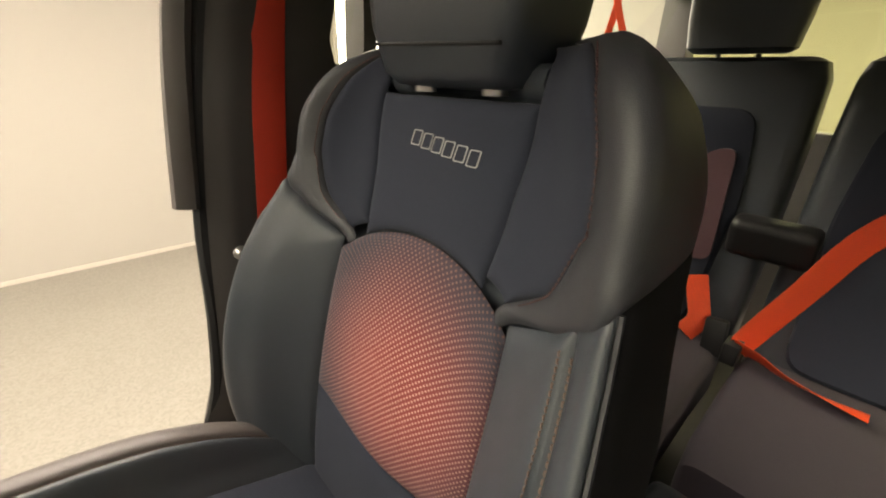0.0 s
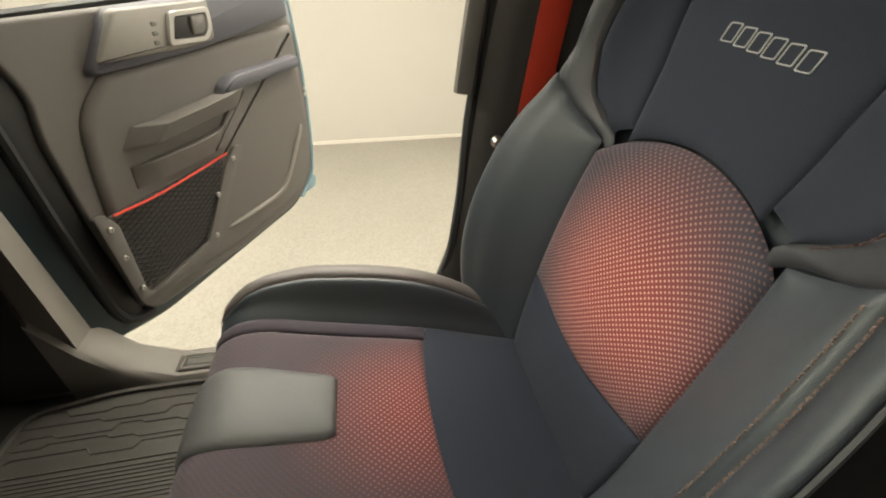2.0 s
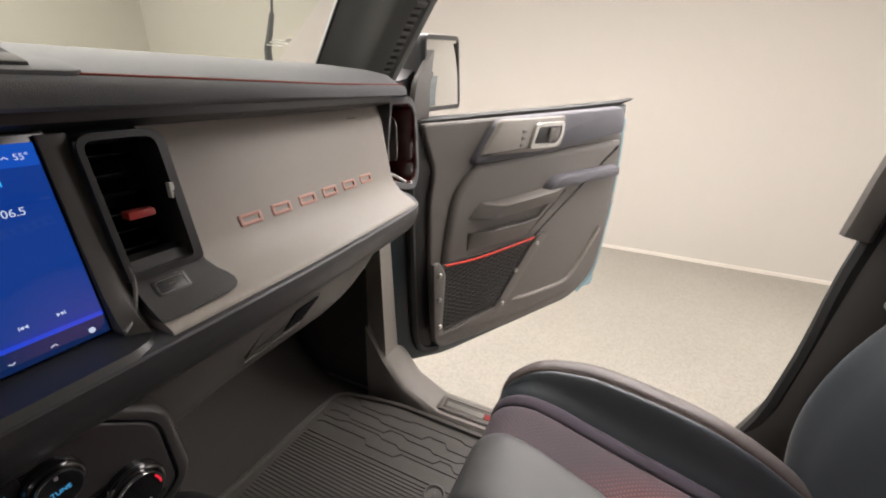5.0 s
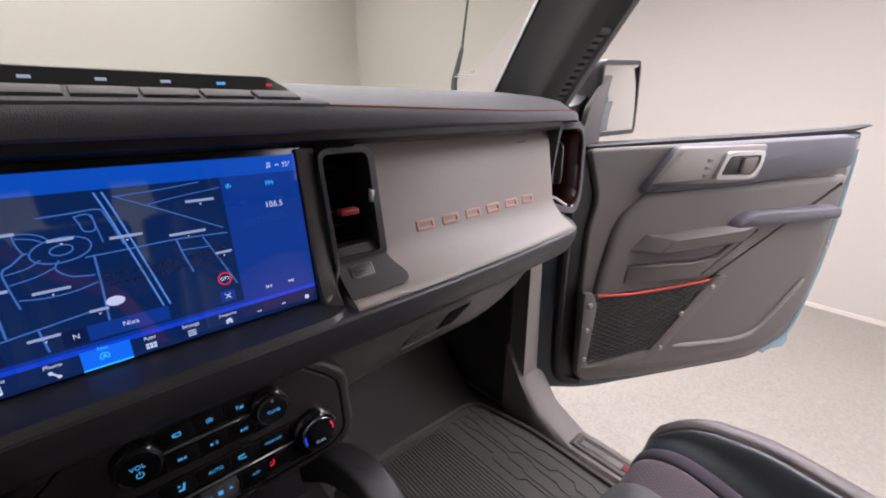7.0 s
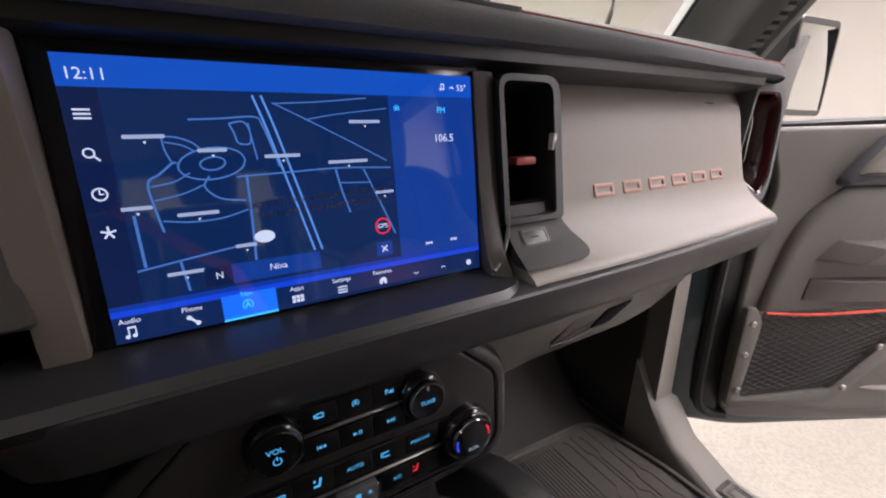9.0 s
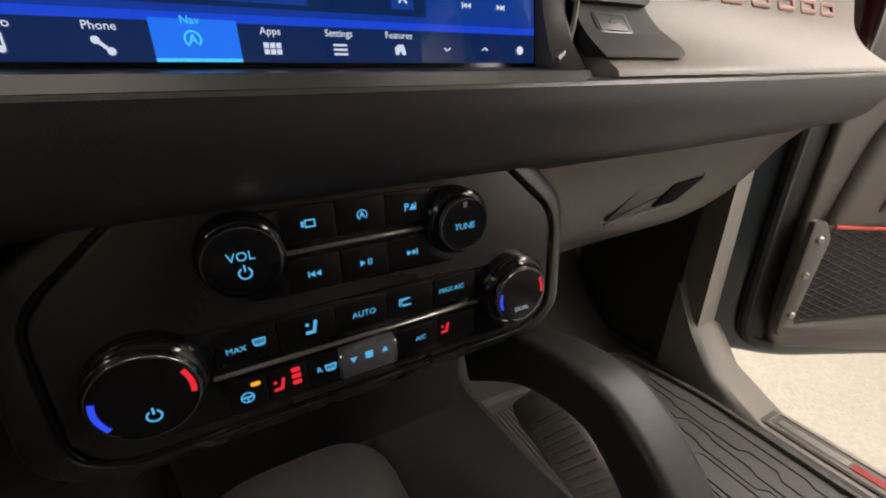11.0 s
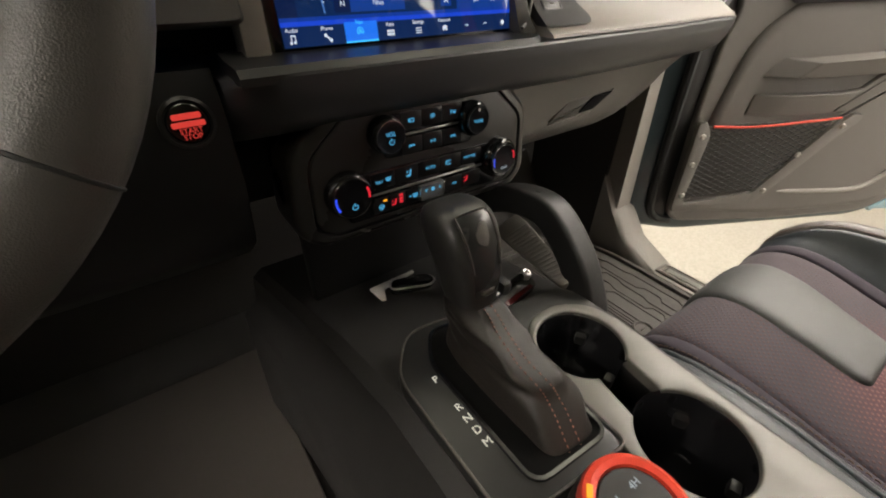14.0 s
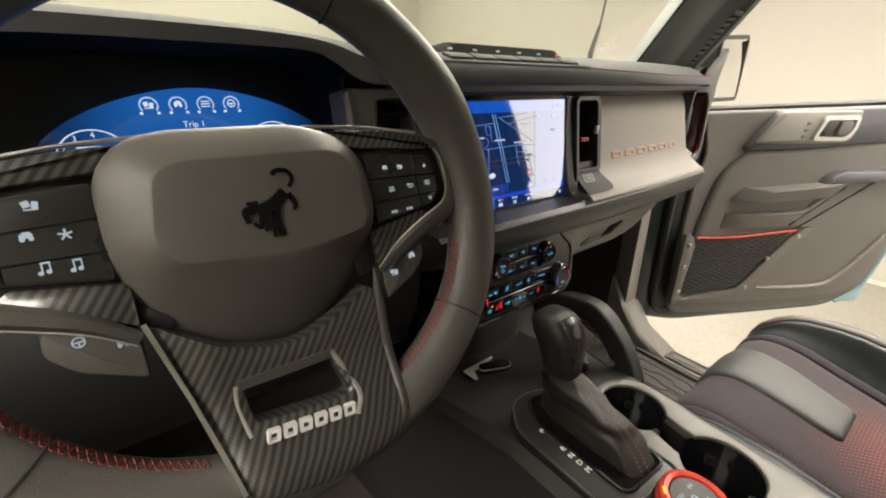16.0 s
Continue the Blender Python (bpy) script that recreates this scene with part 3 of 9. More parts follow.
part("vent_slot", bm, PLASTIC_BLACK, ap, "dark slot behind the slats")
for k in range(10):
    bm = bmesh.new()
    box(bm, pillar_at(0.7655, 0.7425, 1.5605 + 0.0115 * k), (0.021, 0.008, 0.0042), Euler((radians(-40), 0, radians(-25))).to_matrix(), 0.0008, 1)
    part("slat", bm, PILLAR_TRIM, ap)
bm = bmesh.new()
box(bm, pillar_at(0.7655, 0.740, 1.676), (0.024, 0.010, 0.010), Euler((radians(-40), 0, radians(-25))).to_matrix(), 0.003)
part("vent_cap", bm, PILLAR_TRIM, ap)

PILLAR_DARK = surface("dark_pillar_trim", (0.055, 0.051, 0.047), 0.6, grain=1300, bump=0.25, vary=0.15)
# right B-pillar: painted edge, rubber seal, trim
bp = thing("b_pillar_right", (0.80, -0.2, 0.72), "charcoal centre pillar with rubber door seal", "pillar", "", "structure")
bm = bmesh.new()
rings = []
for z, yf, xi in ((0.70, 0.12, 0.80), (0.76, 0.035, 0.785), (0.86, -0.035, 0.775), (1.0, -0.08, 0.77), (1.2, -0.10, 0.765), (1.4, -0.12, 0.755), (1.6, -0.15, 0.735), (1.75, -0.18, 0.715), (1.92, -0.22, 0.69)):
    yr = yf - interp(z, [1.5, 1.575], [0.27, 0.185])
    rings.append([(xi + 0.02, yf + 0.012, z), (xi, yf - 0.012, z), (xi - 0.006, yf - 0.04, z), (xi - 0.008, yr + 0.05, z), (xi, yr, z), (xi + 0.09, yr, z), (xi + 0.11, yf - 0.1, z), (xi + 0.085, yf - 0.02, z), (xi + 0.05, yf + 0.01, z)])
skin(bm, rings)
part("trim", bm, PILLAR_DARK, bp)
bm = bmesh.new()
tube(bm, spline([(0.828, 0.125, 0.735), (0.815, 0.015, 0.80), (0.800, -0.055, 0.92), (0.795, -0.085, 1.1), (0.79, -0.098, 1.3), (0.775, -0.125, 1.5), (0.755, -0.155, 1.66), (0.725, -0.195, 1.9)], 26), 0.014, 8)
part("door_seal", bm, RUBBER, bp, "black rubber door seal")
bm = bmesh.new()
tube(bm, spline([(0.775, -0.078, 1.342), (0.772, -0.09, 1.45), (0.765, -0.108, 1.58), (0.745, -0.14, 1.74), (0.715, -0.18, 1.92)], 16), 0.013, 8, squash=1.5)
part("upper_seal", bm, PLASTIC_DOOR, bp, "grey moulded upper seal")
bm = bmesh.new()
lathe(bm, [(0.012, 0), (0.012, 0.006), (0.008, 0.014), (0.003, 0.016)], axes((0.735, -0.135, 1.262), (0, 1, 0), (0, 0, 1)) @ pose(0, 0, 0, 0, 180, 0), 12)
part("guide_pin", bm, STEEL, bp)

# right rear side: panel, window post and small rear door window
hull("quarter_right", [(-0.30, 0.60), (-1.85, 0.60), (-1.85, 1.565), (-0.30, 1.565)], 0.80, 0.90, PLASTIC, "charcoal trimmed rear door panel")
hull("window_post_right", [(-0.424, 1.55), (-0.452, 1.55), (-0.470, 1.90), (-0.440, 1.90)], 0.77, 0.84, PLASTIC, "charcoal rear window post", 0.01)
pane("window_4", ((0.84, -0.30, 1.56), (0.84, -1.85, 1.56), (0.72, -1.85, 1.88), (0.72, -0.30, 1.88)), WINDSHIELD, "clear rear side glass")

# right sill, kick panel and scuff plate
bm = bmesh.new()
rings = []
for y in (-0.30, 0.0, 0.3, 0.6, 0.70, 0.76, 0.79, 0.805, 0.812):
    lift = max(0, (y - 0.60)) ** 2 * 5.0
    top = 0.728 + lift
    rings.append([(0.735, y, 0.70), (0.74, y, top - 0.014), (0.752, y, top), (0.825, y, top), (0.838, y, top - 0.012), (0.842, y, top - 0.03), (0.87, y, 0.69), (0.90, y, 0.64), (0.90, y, 0.58), (0.735, y, 0.58)])
skin(bm, rings)
tagged(part("sill_right", bm, SILL_PLASTIC), "grey plastic door sill with rounded front sweep", "sill", "", "structure")
bm = bmesh.new()
outl = rounded([(0.80, 0.60), (0.80, 0.745), (0.757, 0.80), (0.768, 1.30), (0.80, 1.54), (1.08, 1.54), (1.08, 0.60)], [0.0, 0.05, 0.1, 0.02, 0.02, 0.0, 0.0], 8)
plate(bm, outl, axes((0.842, 0, 0), (0, 1, 0), (0, 0, 1)), 0.09, 0.012, 3)
tagged(part("kick_panel", bm, SILL_PLASTIC), "grey plastic kick panel ahead of the doorway", "kick panel", "", "structure")
slab("footwell_lining", (0.742, 0.808, 0.735), (0.7505, 1.08, 1.50), CARPET, "black carpet on the footwell side", 0.002)
slab("hinge_post", (0.845, 0.80, 0.60), (0.92, 1.08, 1.54), PAINT_SHADED, "painted hinge post in the shaded dark teal", 0.012)
sp = thing("scuff_plate", (0.79, 0.5, 0.729), "grey sill scuff plate with a red inlay", "scuff plate")
bm = bmesh.new()
box(bm, (0.787, 0.43, 0.7305), (0.05, 0.36, 0.005), None, 0.002)
part("plate", bm, PLASTIC_DOOR, sp)
bm = bmesh.new()
frame_plate(bm, rounded([(0.765, 0.26), (0.81, 0.26), (0.81, 0.60), (0.765, 0.60)], 0.006), rounded([(0.769, 0.264), (0.806, 0.264), (0.806, 0.596), (0.769, 0.596)], 0.005), Matrix.Translation((0, 0, 0.7352)), 0.003)
part("rim", bm, SILL_PLASTIC, sp)
bm = bmesh.new()
box(bm, (0.787, 0.375, 0.7338), (0.018, 0.21, 0.002), None, 0.0005, 1)
part("inlay", bm, RED_PLASTIC, sp, "red inlay strip")
bm = bmesh.new()
box(bm, (0.787, 0.535, 0.7336), (0.018, 0.105, 0.002), None, 0.0005, 1)
part("inlay", bm, STEEL, sp, "brushed metal inlay strip")

# antenna on the cowl, inspection label on the glass
an = thing("antenna", (0.69, 1.10, 1.54), "black whip antenna on the wing", "antenna")
bm = bmesh.new()
tube(bm, [(0.688, 0.985, 1.545), (0.690, 0.985, 1.60), (0.7075, 0.98, 1.669)], 0.0075, 10, taper=[1.3, 1, 0.7])
part("base", bm, PLASTIC_BLACK, an)
bm = bmesh.new()
tube(bm, [(0.7075, 0.98, 1.669), (0.722, 0.975, 1.80), (0.765, 0.96, 2.2)], 0.003, 8)
part("mast", bm, PLASTIC_BLACK, an)


# ---- upholstery ----
EMBLEM_THREAD = surface("pale_grey_thread", (0.38, 0.37, 0.35), 0.7, grain=2500, bump=0.2, vary=0.15)
def catrow(rows, t):
    """Smoothly blends rows of numbers keyed by their first value."""
    ks = [r[0] for r in rows]
    t = min(max(t, ks[0]), ks[-1])
    i = min(max(int(np.searchsorted(ks, t, "right")) - 1, 0), len(ks) - 2)
    w = (t - ks[i]) / (ks[i + 1] - ks[i])
    p0, p1, p2, p3 = (np.array(rows[min(max(i + k, 0), len(rows) - 1)][1:]) for k in (-1, 0, 1, 2))
    return 0.5 * (2 * p1 + (p2 - p0) * w + (2 * p0 - 5 * p1 + 4 * p2 - p3) * w * w + (3 * p1 - p0 - 3 * p2 + p3) * w ** 3)


def section(a, c, b, w, fc, back, rise=1.0):
    """Across a padded seat: from the flat middle over the bolster crest and round to the side; a runs from -1 to 1."""
    s = abs(a)
    k = [(-0.5, -c, 0.0), (0, 0, 0.0), (0.5, c, 0.004), (0.74, b, fc), (0.88, w, fc * rise), (1.0, w - 0.004, -back)]
    v = catrow(k, s)
    return math.copysign(v[0], a) if a else 0.0, v[1]


def spaced(n):
    """Steps from 0 to 1 that crowd towards both ends."""
    return [0.5 - 0.5 * math.cos(math.pi * i / n) for i in range(n + 1)]


def quilt(surf, aL, aR, h0, h1, nu, nv, puff=0.006, seam=0.005, span=(0.3, 0.3)):
    """A padded panel on surf(a, h), drawn down into seams at its edges; with UV maps in metres and across the panel."""
    bm = bmesh.new()
    uvm, uvp = bm.loops.layers.uv.new("metres"), bm.loops.layers.uv.new("panel")
    ps, qs = spaced(nu), spaced(nv)
    grid, info = [], {}
    for q in qs:
        row = []
        for p in ps:
            h = h0(p) + (h1(p) - h0(p)) * q
            a = aL(h) + (aR(h) - aL(h)) * p
            o = Vector(surf(a, h))
            da, dh = Vector(surf(a + 1e-3, h)) - o, Vector(surf(a, h + 1e-3)) - o
            nrm = dh.cross(da)
            nrm.normalize()
            e = min(min(p, 1 - p) * span[0], min(q, 1 - q) * span[1])
            v = bm.verts.new(o + nrm * (puff * (1 - math.exp(-e / 0.018)) - seam * math.exp(-e / 0.0035)))
            info[v] = (p, q, a, h)
            row.append(v)
        grid.append(row)
    for r0, r1 in zip(grid, grid[1:]):
        for i in range(len(r0) - 1):
            f = bm.faces.new((r0[i], r0[i + 1], r1[i + 1], r1[i]))
            f.smooth = True
            for lp in f.loops:
                p, q, a, h = info[lp.vert]
                lp[uvm].uv = (p * span[0], q * span[1])
                lp[uvp].uv = (p, q)
    return bm


def stitches(surf, path, pitch=0.0062, length=0.0042, r=0.0008, lift=0.004):
    """Short raised threads along a line of (a, h)."""
    bm = bmesh.new()
    pts = [Vector(surf(a, h)) for a, h in path]
    nrms = []
    for (a, h), o in zip(path, pts):
        nrms.append((Vector(surf(a, h + 1e-3)) - o).cross(Vector(surf(a + 1e-3, h)) - o).normalized())
    acc, nxt = 0.0, 0.0
    for i in range(len(pts) - 1):
        d = pts[i + 1] - pts[i]
        while nxt < acc + d.length:
            w = (nxt - acc) / d.length
            c = pts[i] + d * w + nrms[i] * lift
            t = d.normalized() * (length / 2)
            tube(bm, [c - t - nrms[i] * r, c - t * 0.5, c + t * 0.5, c + t - nrms[i] * r], r, 5)
            nxt += pitch
        acc += d.length
    return bm


def const(v):
    return lambda *_: v


def front_seat(cx):
    th = thing("passenger_seat", (cx, 0.12, 0.715), "black leather bucket seat with red perforated inserts and suede panels", "car seat")
    up, fw = Vector((0, -0.245, 0.9695)), Vector((0, 0.9695, 0.245))
    B0 = Vector((cx, -0.135, 0.935))
    rows = [(-0.06, 0.135, 0.20, 0.235, 0.03, 0.09), (0.04, 0.15, 0.236, 0.27, 0.058, 0.10), (0.12, 0.156, 0.252, 0.294, 0.070, 0.10), (0.22, 0.158, 0.256, 0.300, 0.072, 0.10), (0.33, 0.157, 0.252, 0.294, 0.064, 0.10),
            (0.42, 0.152, 0.240, 0.278, 0.050, 0.10), (0.50, 0.15, 0.224, 0.266, 0.048, 0.10), (0.57, 0.142, 0.213, 0.258, 0.050, 0.10), (0.63, 0.125, 0.188, 0.232, 0.042, 0.10), (0.67, 0.105, 0.150, 0.186, 0.016, 0.09), (0.695, 0.06, 0.085, 0.11, -0.025, 0.08)]

    def back(a, h):
        c, b, w, fc, bk = catrow(rows, h)
        if a > 0:
            k = 0.085 * interp(h, [0.40, 0.50, 0.57, 0.64, 0.69], [0, 1, 1, 1.7, 1.9])
            b, w, fc = b * (1 - k * 0.6), w * (1 - k), fc * (1 - 3 * k)
        x, f = section(a, c, b, w, fc, bk, 1.22)
        f += 0.012 * math.sin(min(max(h, 0), 0.5) / 0.5 * math.pi) - max(0, h - 0.60) ** 2 * 6
        return B0 + Vector((1, 0, 0)) * x + up * h + fw * f

    # shell behind the padding
    bm = bmesh.new()
    rings = []
    for h in np.linspace(-0.10, 0.68, 22):
        c, b, w, fc, bk = catrow(rows, h)
        w2 = w - 0.014
        prof = [(-w2, -0.02), (-w2, -0.09), (-w2 * 0.85, -0.125), (0, -0.14), (w2 * 0.85, -0.125), (w2, -0.09), (w2, -0.02), (c, -0.02), (0, -0.02), (-c, -0.02)]
        top = max(0, h - 0.60) ** 2 * 6
        rings.append([B0 + Vector((x, 0, 0)) + up * h + fw * (f - top) for x, f in prof])
    skin(bm, rings)
    part("back_shell", bm, LEATHER, th, "dark leather seat back")
    # insert, panels, wings, bolsters
    ins = const(0.5)
    top = lambda p: 0.388 + 0.058 * (1 - (2 * p - 1) ** 2)
    bot = lambda p: 0.160 - 0.030 * (1 - (2 * p - 1) ** 2)
    part("back_insert", quilt(back, const(-0.5), ins, bot, top, 40, 44, 0.010, 0.004, (0.31, 0.29)), INSERT, th, "perforated cloth insert glowing red in the middle", keep=True)
    part("lower_panel", quilt(back, const(-0.5), const(0.5), const(-0.06), lambda p: bot(p) - 0.001, 30, 20, 0.007, 0.003, (0.3, 0.2)), SUEDE, th, keep=True)
    pan = lambda h: interp(h, [0.40, 0.52, 0.60, 0.66], [0.33, 0.37, 0.44, 0.5])
    edge = lambda h: interp(h, [0.385, 0.416, 0.428, 0.455, 0.515, 0.66], [0.42, 0.42, 0.50, 0.60, 0.735, 0.735])
    part("upper_panel", quilt(back, lambda h: -pan(h), pan, lambda p: top(p * 0.68 + 0.16) + 0.003, const(0.612), 30, 24, 0.006, 0.003, (0.24, 0.2)), SUEDE, th, "black suede upper panel", keep=True)
    for s in (-1, 1):
        def side(inner, outer, low, high, nu, nv, puff, span):
            """A panel between two lines, listed from the middle outwards, on either side."""
            if s > 0:
                return quilt(back, inner, outer, low, high, nu, nv, puff, 0.0035, span)
            return quilt(back, lambda h: -outer(h), lambda h: -inner(h), lambda p: low(1 - p), lambda p: high(1 - p), nu, nv, puff, 0.0035, span)
        part("wing", side(pan, edge, lambda p: 0.437 - 0.017 * p, const(0.672), 22, 28, 0.007, (0.1, 0.25)), SUEDE, th, "black suede shoulder wing", keep=True)
        part("wing_edging", side(edge, const(0.995), lambda p: 0.388 + 0.129 * p, const(0.688), 18, 28, 0.005, (0.12, 0.25)), LEATHER_EDGE, th, "grey leather shoulder edging", keep=True)
        # the door side is one smooth bolster, the console side has a stitched seam along its crest
        crest = 0.742 if s < 0 else 0.866
        part("side_bolster", side(ins, const(crest), const(-0.05), (lambda p: 0.404 + 0.043 * p) if s < 0 else (lambda p: 0.404 + 0.070 * p), 26, 40, 0.008 if s < 0 else 0.012, (0.12, 0.42)), LEATHER, th, "smooth leather side bolster", keep=True)
        if s < 0:
            part("bolster_side", side(const(0.744), const(0.868), const(-0.06), lambda p: 0.448 + 0.027 * p, 12, 36, 0.004, (0.09, 0.45)), LEATHER, th, keep=True)
            for a_st in (0.722, 0.766):
                line = [(s * a_st, h) for h in np.linspace(-0.02, 0.43, 90)]
                part("stitching", stitches(back, line, r=0.0010, lift=0.0062), THREAD_TAN, th, "tan topstitching")
        # shade is coloured into the console side; the door side keeps plain leather
        part("bolster_back", side(const(0.872), const(0.995), const(-0.06), lambda p: 0.476 + 0.043 * p, 10, 36, 0.003, (0.08, 0.45)), SIDE_SHADED if s < 0 else LEATHER, th, "outer side, darkened for shade on the console side", keep=True)
        bm = bmesh.new()
        tube(bm, [back(s * 0.870, h) for h in np.linspace(-0.05, 0.473, 60)], 0.0028, 6)
        # door-side piping is coloured lighter for the light that falls there
        part("edge_piping", bm, LEATHER_EDGE if s < 0 else LEATHER_LIT, th, "leather piping")
        line = [(s * (edge(h) + 0.022), h) for h in np.linspace(0.43, 0.66, 60)]
        part("stitching", stitches(back, line, lift=0.0045), THREAD_RED, th, "rust red topstitching")
    # top roll under the headrest
    bm = bmesh.new()
    tube(bm, [back(a, 0.635) - fw * 0.02 for a in np.linspace(-0.48, 0.48, 16)], 0.02, 10)
    part("top_roll", bm, LEATHER, th)
    # emblem on the upper panel: a row of plain blocks
    for k in range(6):
        x = 0.036 - k * 0.0190
        m = axes(back(x / 0.305, 0.562 - 0.0022 * k) + fw * 0.0068, (-1, 0, 0), up)
        o = rounded([(-0.0092, -0.0092), (0.0073, -0.0092), (0.0097, 0.0092), (-0.0064, 0.0092)], 0.0022, 2)
        i = rounded([(-0.0079, -0.0079), (0.0061, -0.0079), (0.0084, 0.0079), (-0.0052, 0.0079)], 0.0015, 2)
        bm = bmesh.new()
        frame_plate(bm, o, i, m, 0.0015, 0.0003)
        part("emblem_block", bm, EMBLEM_THREAD, th, "pale outlined block")

    # cushion
    line = [(0.0, -0.17, 0.925), (0.11, -0.06, 0.955), (0.21, 0.04, 0.985), (0.36, 0.19, 1.015), (0.47, 0.293, 1.034), (0.535, 0.348, 1.030), (0.58, 0.381, 1.004), (0.625, 0.392, 0.957), (0.70, 0.385, 0.88), (0.74, 0.372, 0.84)]
    crow = [(0.0, 0.15, 0.19, 0.22, 0.01, 0.10), (0.12, 0.16, 0.215, 0.265, 0.045, 0.12), (0.25, 0.168, 0.23, 0.285, 0.062, 0.13), (0.40, 0.178, 0.235, 0.283, 0.056, 0.13), (0.49, 0.186, 0.230, 0.266, 0.036, 0.12), (0.55, 0.188, 0.222, 0.248, 0.014, 0.10), (0.60, 0.19, 0.219, 0.240, 0.0, 0.06), (0.68, 0.19, 0.216, 0.232, -0.01, 0.03), (0.74, 0.186, 0.212, 0.226, -0.01, 0.02)]

    def seat(a, l):
        y, z = catrow(line, l)
        y2, z2 = catrow(line, min(l + 0.01, 0.74))
        if l > 0.73:
            y1, z1 = catrow(line, 0.73)
            t = Vector((0, y - y1, z - z1))
        else:
            t = Vector((0, y2 - y, z2 - z))
        t = t.normalized() if t.length > 1e-6 else Vector((0, 0, -1))
        nrm = Vector((0, -t.z, t.y))
        c, b, w, fc, bk = catrow(crow, l)
        x, f = section(a, c, b, w, fc, bk, 0.5)
        return Vector((cx - x, y, z)) + nrm * f

    bm = bmesh.new()
    box(bm, (cx, 0.10, 0.87), (0.50, 0.50, 0.12), None, 0.03, 3)
    part("cushion_base", bm, LEATHER, th)
    for sx in (-0.2, 0.2):
        bm = bmesh.new()
        box(bm, (cx + sx, 0.06, 0.765), (0.05, 0.56, 0.10), None, 0.008)
        part("seat_rail", bm, SATIN_BLACK, th, "black steel seat rail")
    half = lambda l: 0.5
    part("rear_panel", quilt(seat, const(-0.5), half, const(0.02), lambda p: 0.205 + 0.02 * (1 - (2 * p - 1) ** 2), 26, 16, 0.005, 0.0015, (0.33, 0.18)), SUEDE, th, keep=True)
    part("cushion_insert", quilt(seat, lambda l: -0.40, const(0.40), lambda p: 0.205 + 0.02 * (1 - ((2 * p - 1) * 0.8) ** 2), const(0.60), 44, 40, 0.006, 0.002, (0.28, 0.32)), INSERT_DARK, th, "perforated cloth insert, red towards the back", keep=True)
    for s in (-1, 1):
        f = (lambda g: (lambda h: -g(h))) if s < 0 else (lambda g: g)
        lo, hi = (const(0.5), const(0.402)) if s < 0 else (const(0.402), const(0.5))
        part("cushion_side_panel", quilt(seat, f(lo), f(hi), const(0.208), const(0.73), 16, 34, 0.005, 0.002, (0.08, 0.5)), PLUM_CLOTH, th, keep=True)
        lo, hi = (const(0.74), const(0.502)) if s < 0 else (const(0.502), const(0.74))
        part("cushion_bolster", quilt(seat, f(lo), f(hi), const(0.01), const(0.735), 16, 40, 0.006, 0.004, (0.07, 0.6)), LEATHER, th, "smooth leather thigh bolster", keep=True)
        lo, hi = (const(0.995), const(0.742)) if s < 0 else (const(0.742), const(0.995))
        # the cushion flank facing the door has its light put into the colour
        part("cushion_side", quilt(seat, f(lo), f(hi), const(0.01), const(0.735), 16, 40, 0.005, 0.004, (0.15, 0.6)), LEATHER_LIT if s < 0 else LEATHER, th, keep=True)
        line2 = [(s * 0.722, l) for l in np.linspace(0.10, 0.60, 70)]
        part("stitching", stitches(seat, line2, lift=0.0065), THREAD_TAN, th, "tan topstitching")
    part("front_panel", quilt(seat, const(-0.40), const(0.40), const(0.602), const(0.735), 20, 12, 0.004, 0.003, (0.28, 0.2)), PLUM_CLOTH, th, keep=True)
    # raised leather pad on the thigh support
    def corner(l):
        d = max(0.0, 0.022 - (l - 0.352)) / 0.022
        return 0.055 * (1 - math.sqrt(max(0.0, 1 - d * d)))
    bm = quilt(lambda a, l: seat(a, l) + Vector((0, max(0.0, l - 0.52) * 0.035, 0.0105)), lambda l: -interp(l, [0.36, 0.53], [0.165, 0.215]) + corner(l), lambda l: interp(l, [0.36, 0.45, 0.56], [0.128, 0.130, 0.108]) - corner(l), const(0.353), const(0.625), 26, 46, 0.005, 0.008, (0.115, 0.35))
    part("thigh_pad", bm, LEATHER_PAD, th, "slate grey leather pad", keep=True)
    # headrest on two posts
    for px in (-0.055, 0.055):
        bm = bmesh.new()
        tube(bm, [(cx + px, -0.315, 1.48), (cx + px, -0.33, 1.62)], 0.007, 12)
        part("headrest_post", bm, CHROME, th)
        bm = bmesh.new()
        lathe(bm, [(0.016, 0), (0.016, 0.008), (0.011, 0.014)], Matrix.Translation((cx + px, -0.300, 1.532)), 16)
        part("post_collar", bm, SATIN, th)
    bm = bmesh.new()
    rings = []
    for z, w, f0, b0 in ((1.536, 0.070, -0.300, -0.350), (1.540, 0.092, -0.272, -0.372), (1.553, 0.099, -0.258, -0.380), (1.60, 0.112, -0.250, -0.386), (1.66, 0.119, -0.250, -0.392), (1.72, 0.122, -0.258, -0.396), (1.77, 0.120, -0.272, -0.394), (1.795, 0.102, -0.290, -0.384), (1.803, 0.07, -0.315, -0.365)):
        o = rounded([(-w, b0), (w, b0), (w, f0), (-w, f0)], min(0.03, (f0 - b0) * 0.4), 5)
        rings.append([(cx + 0.002 + x, y, z) for x, y in o])
    skin(bm, rings)
    part("headrest", bm, LEATHER, th, "padded dark leather headrest")
    bm = bmesh.new()
    tube(bm, [(cx - 0.095, -0.2535, 1.578), (cx, -0.2530, 1.580), (cx + 0.095, -0.2535, 1.582)], 0.0022, 6)
    part("headrest_seam", bm, RUBBER, th)
    return th


front_seat(0.383)


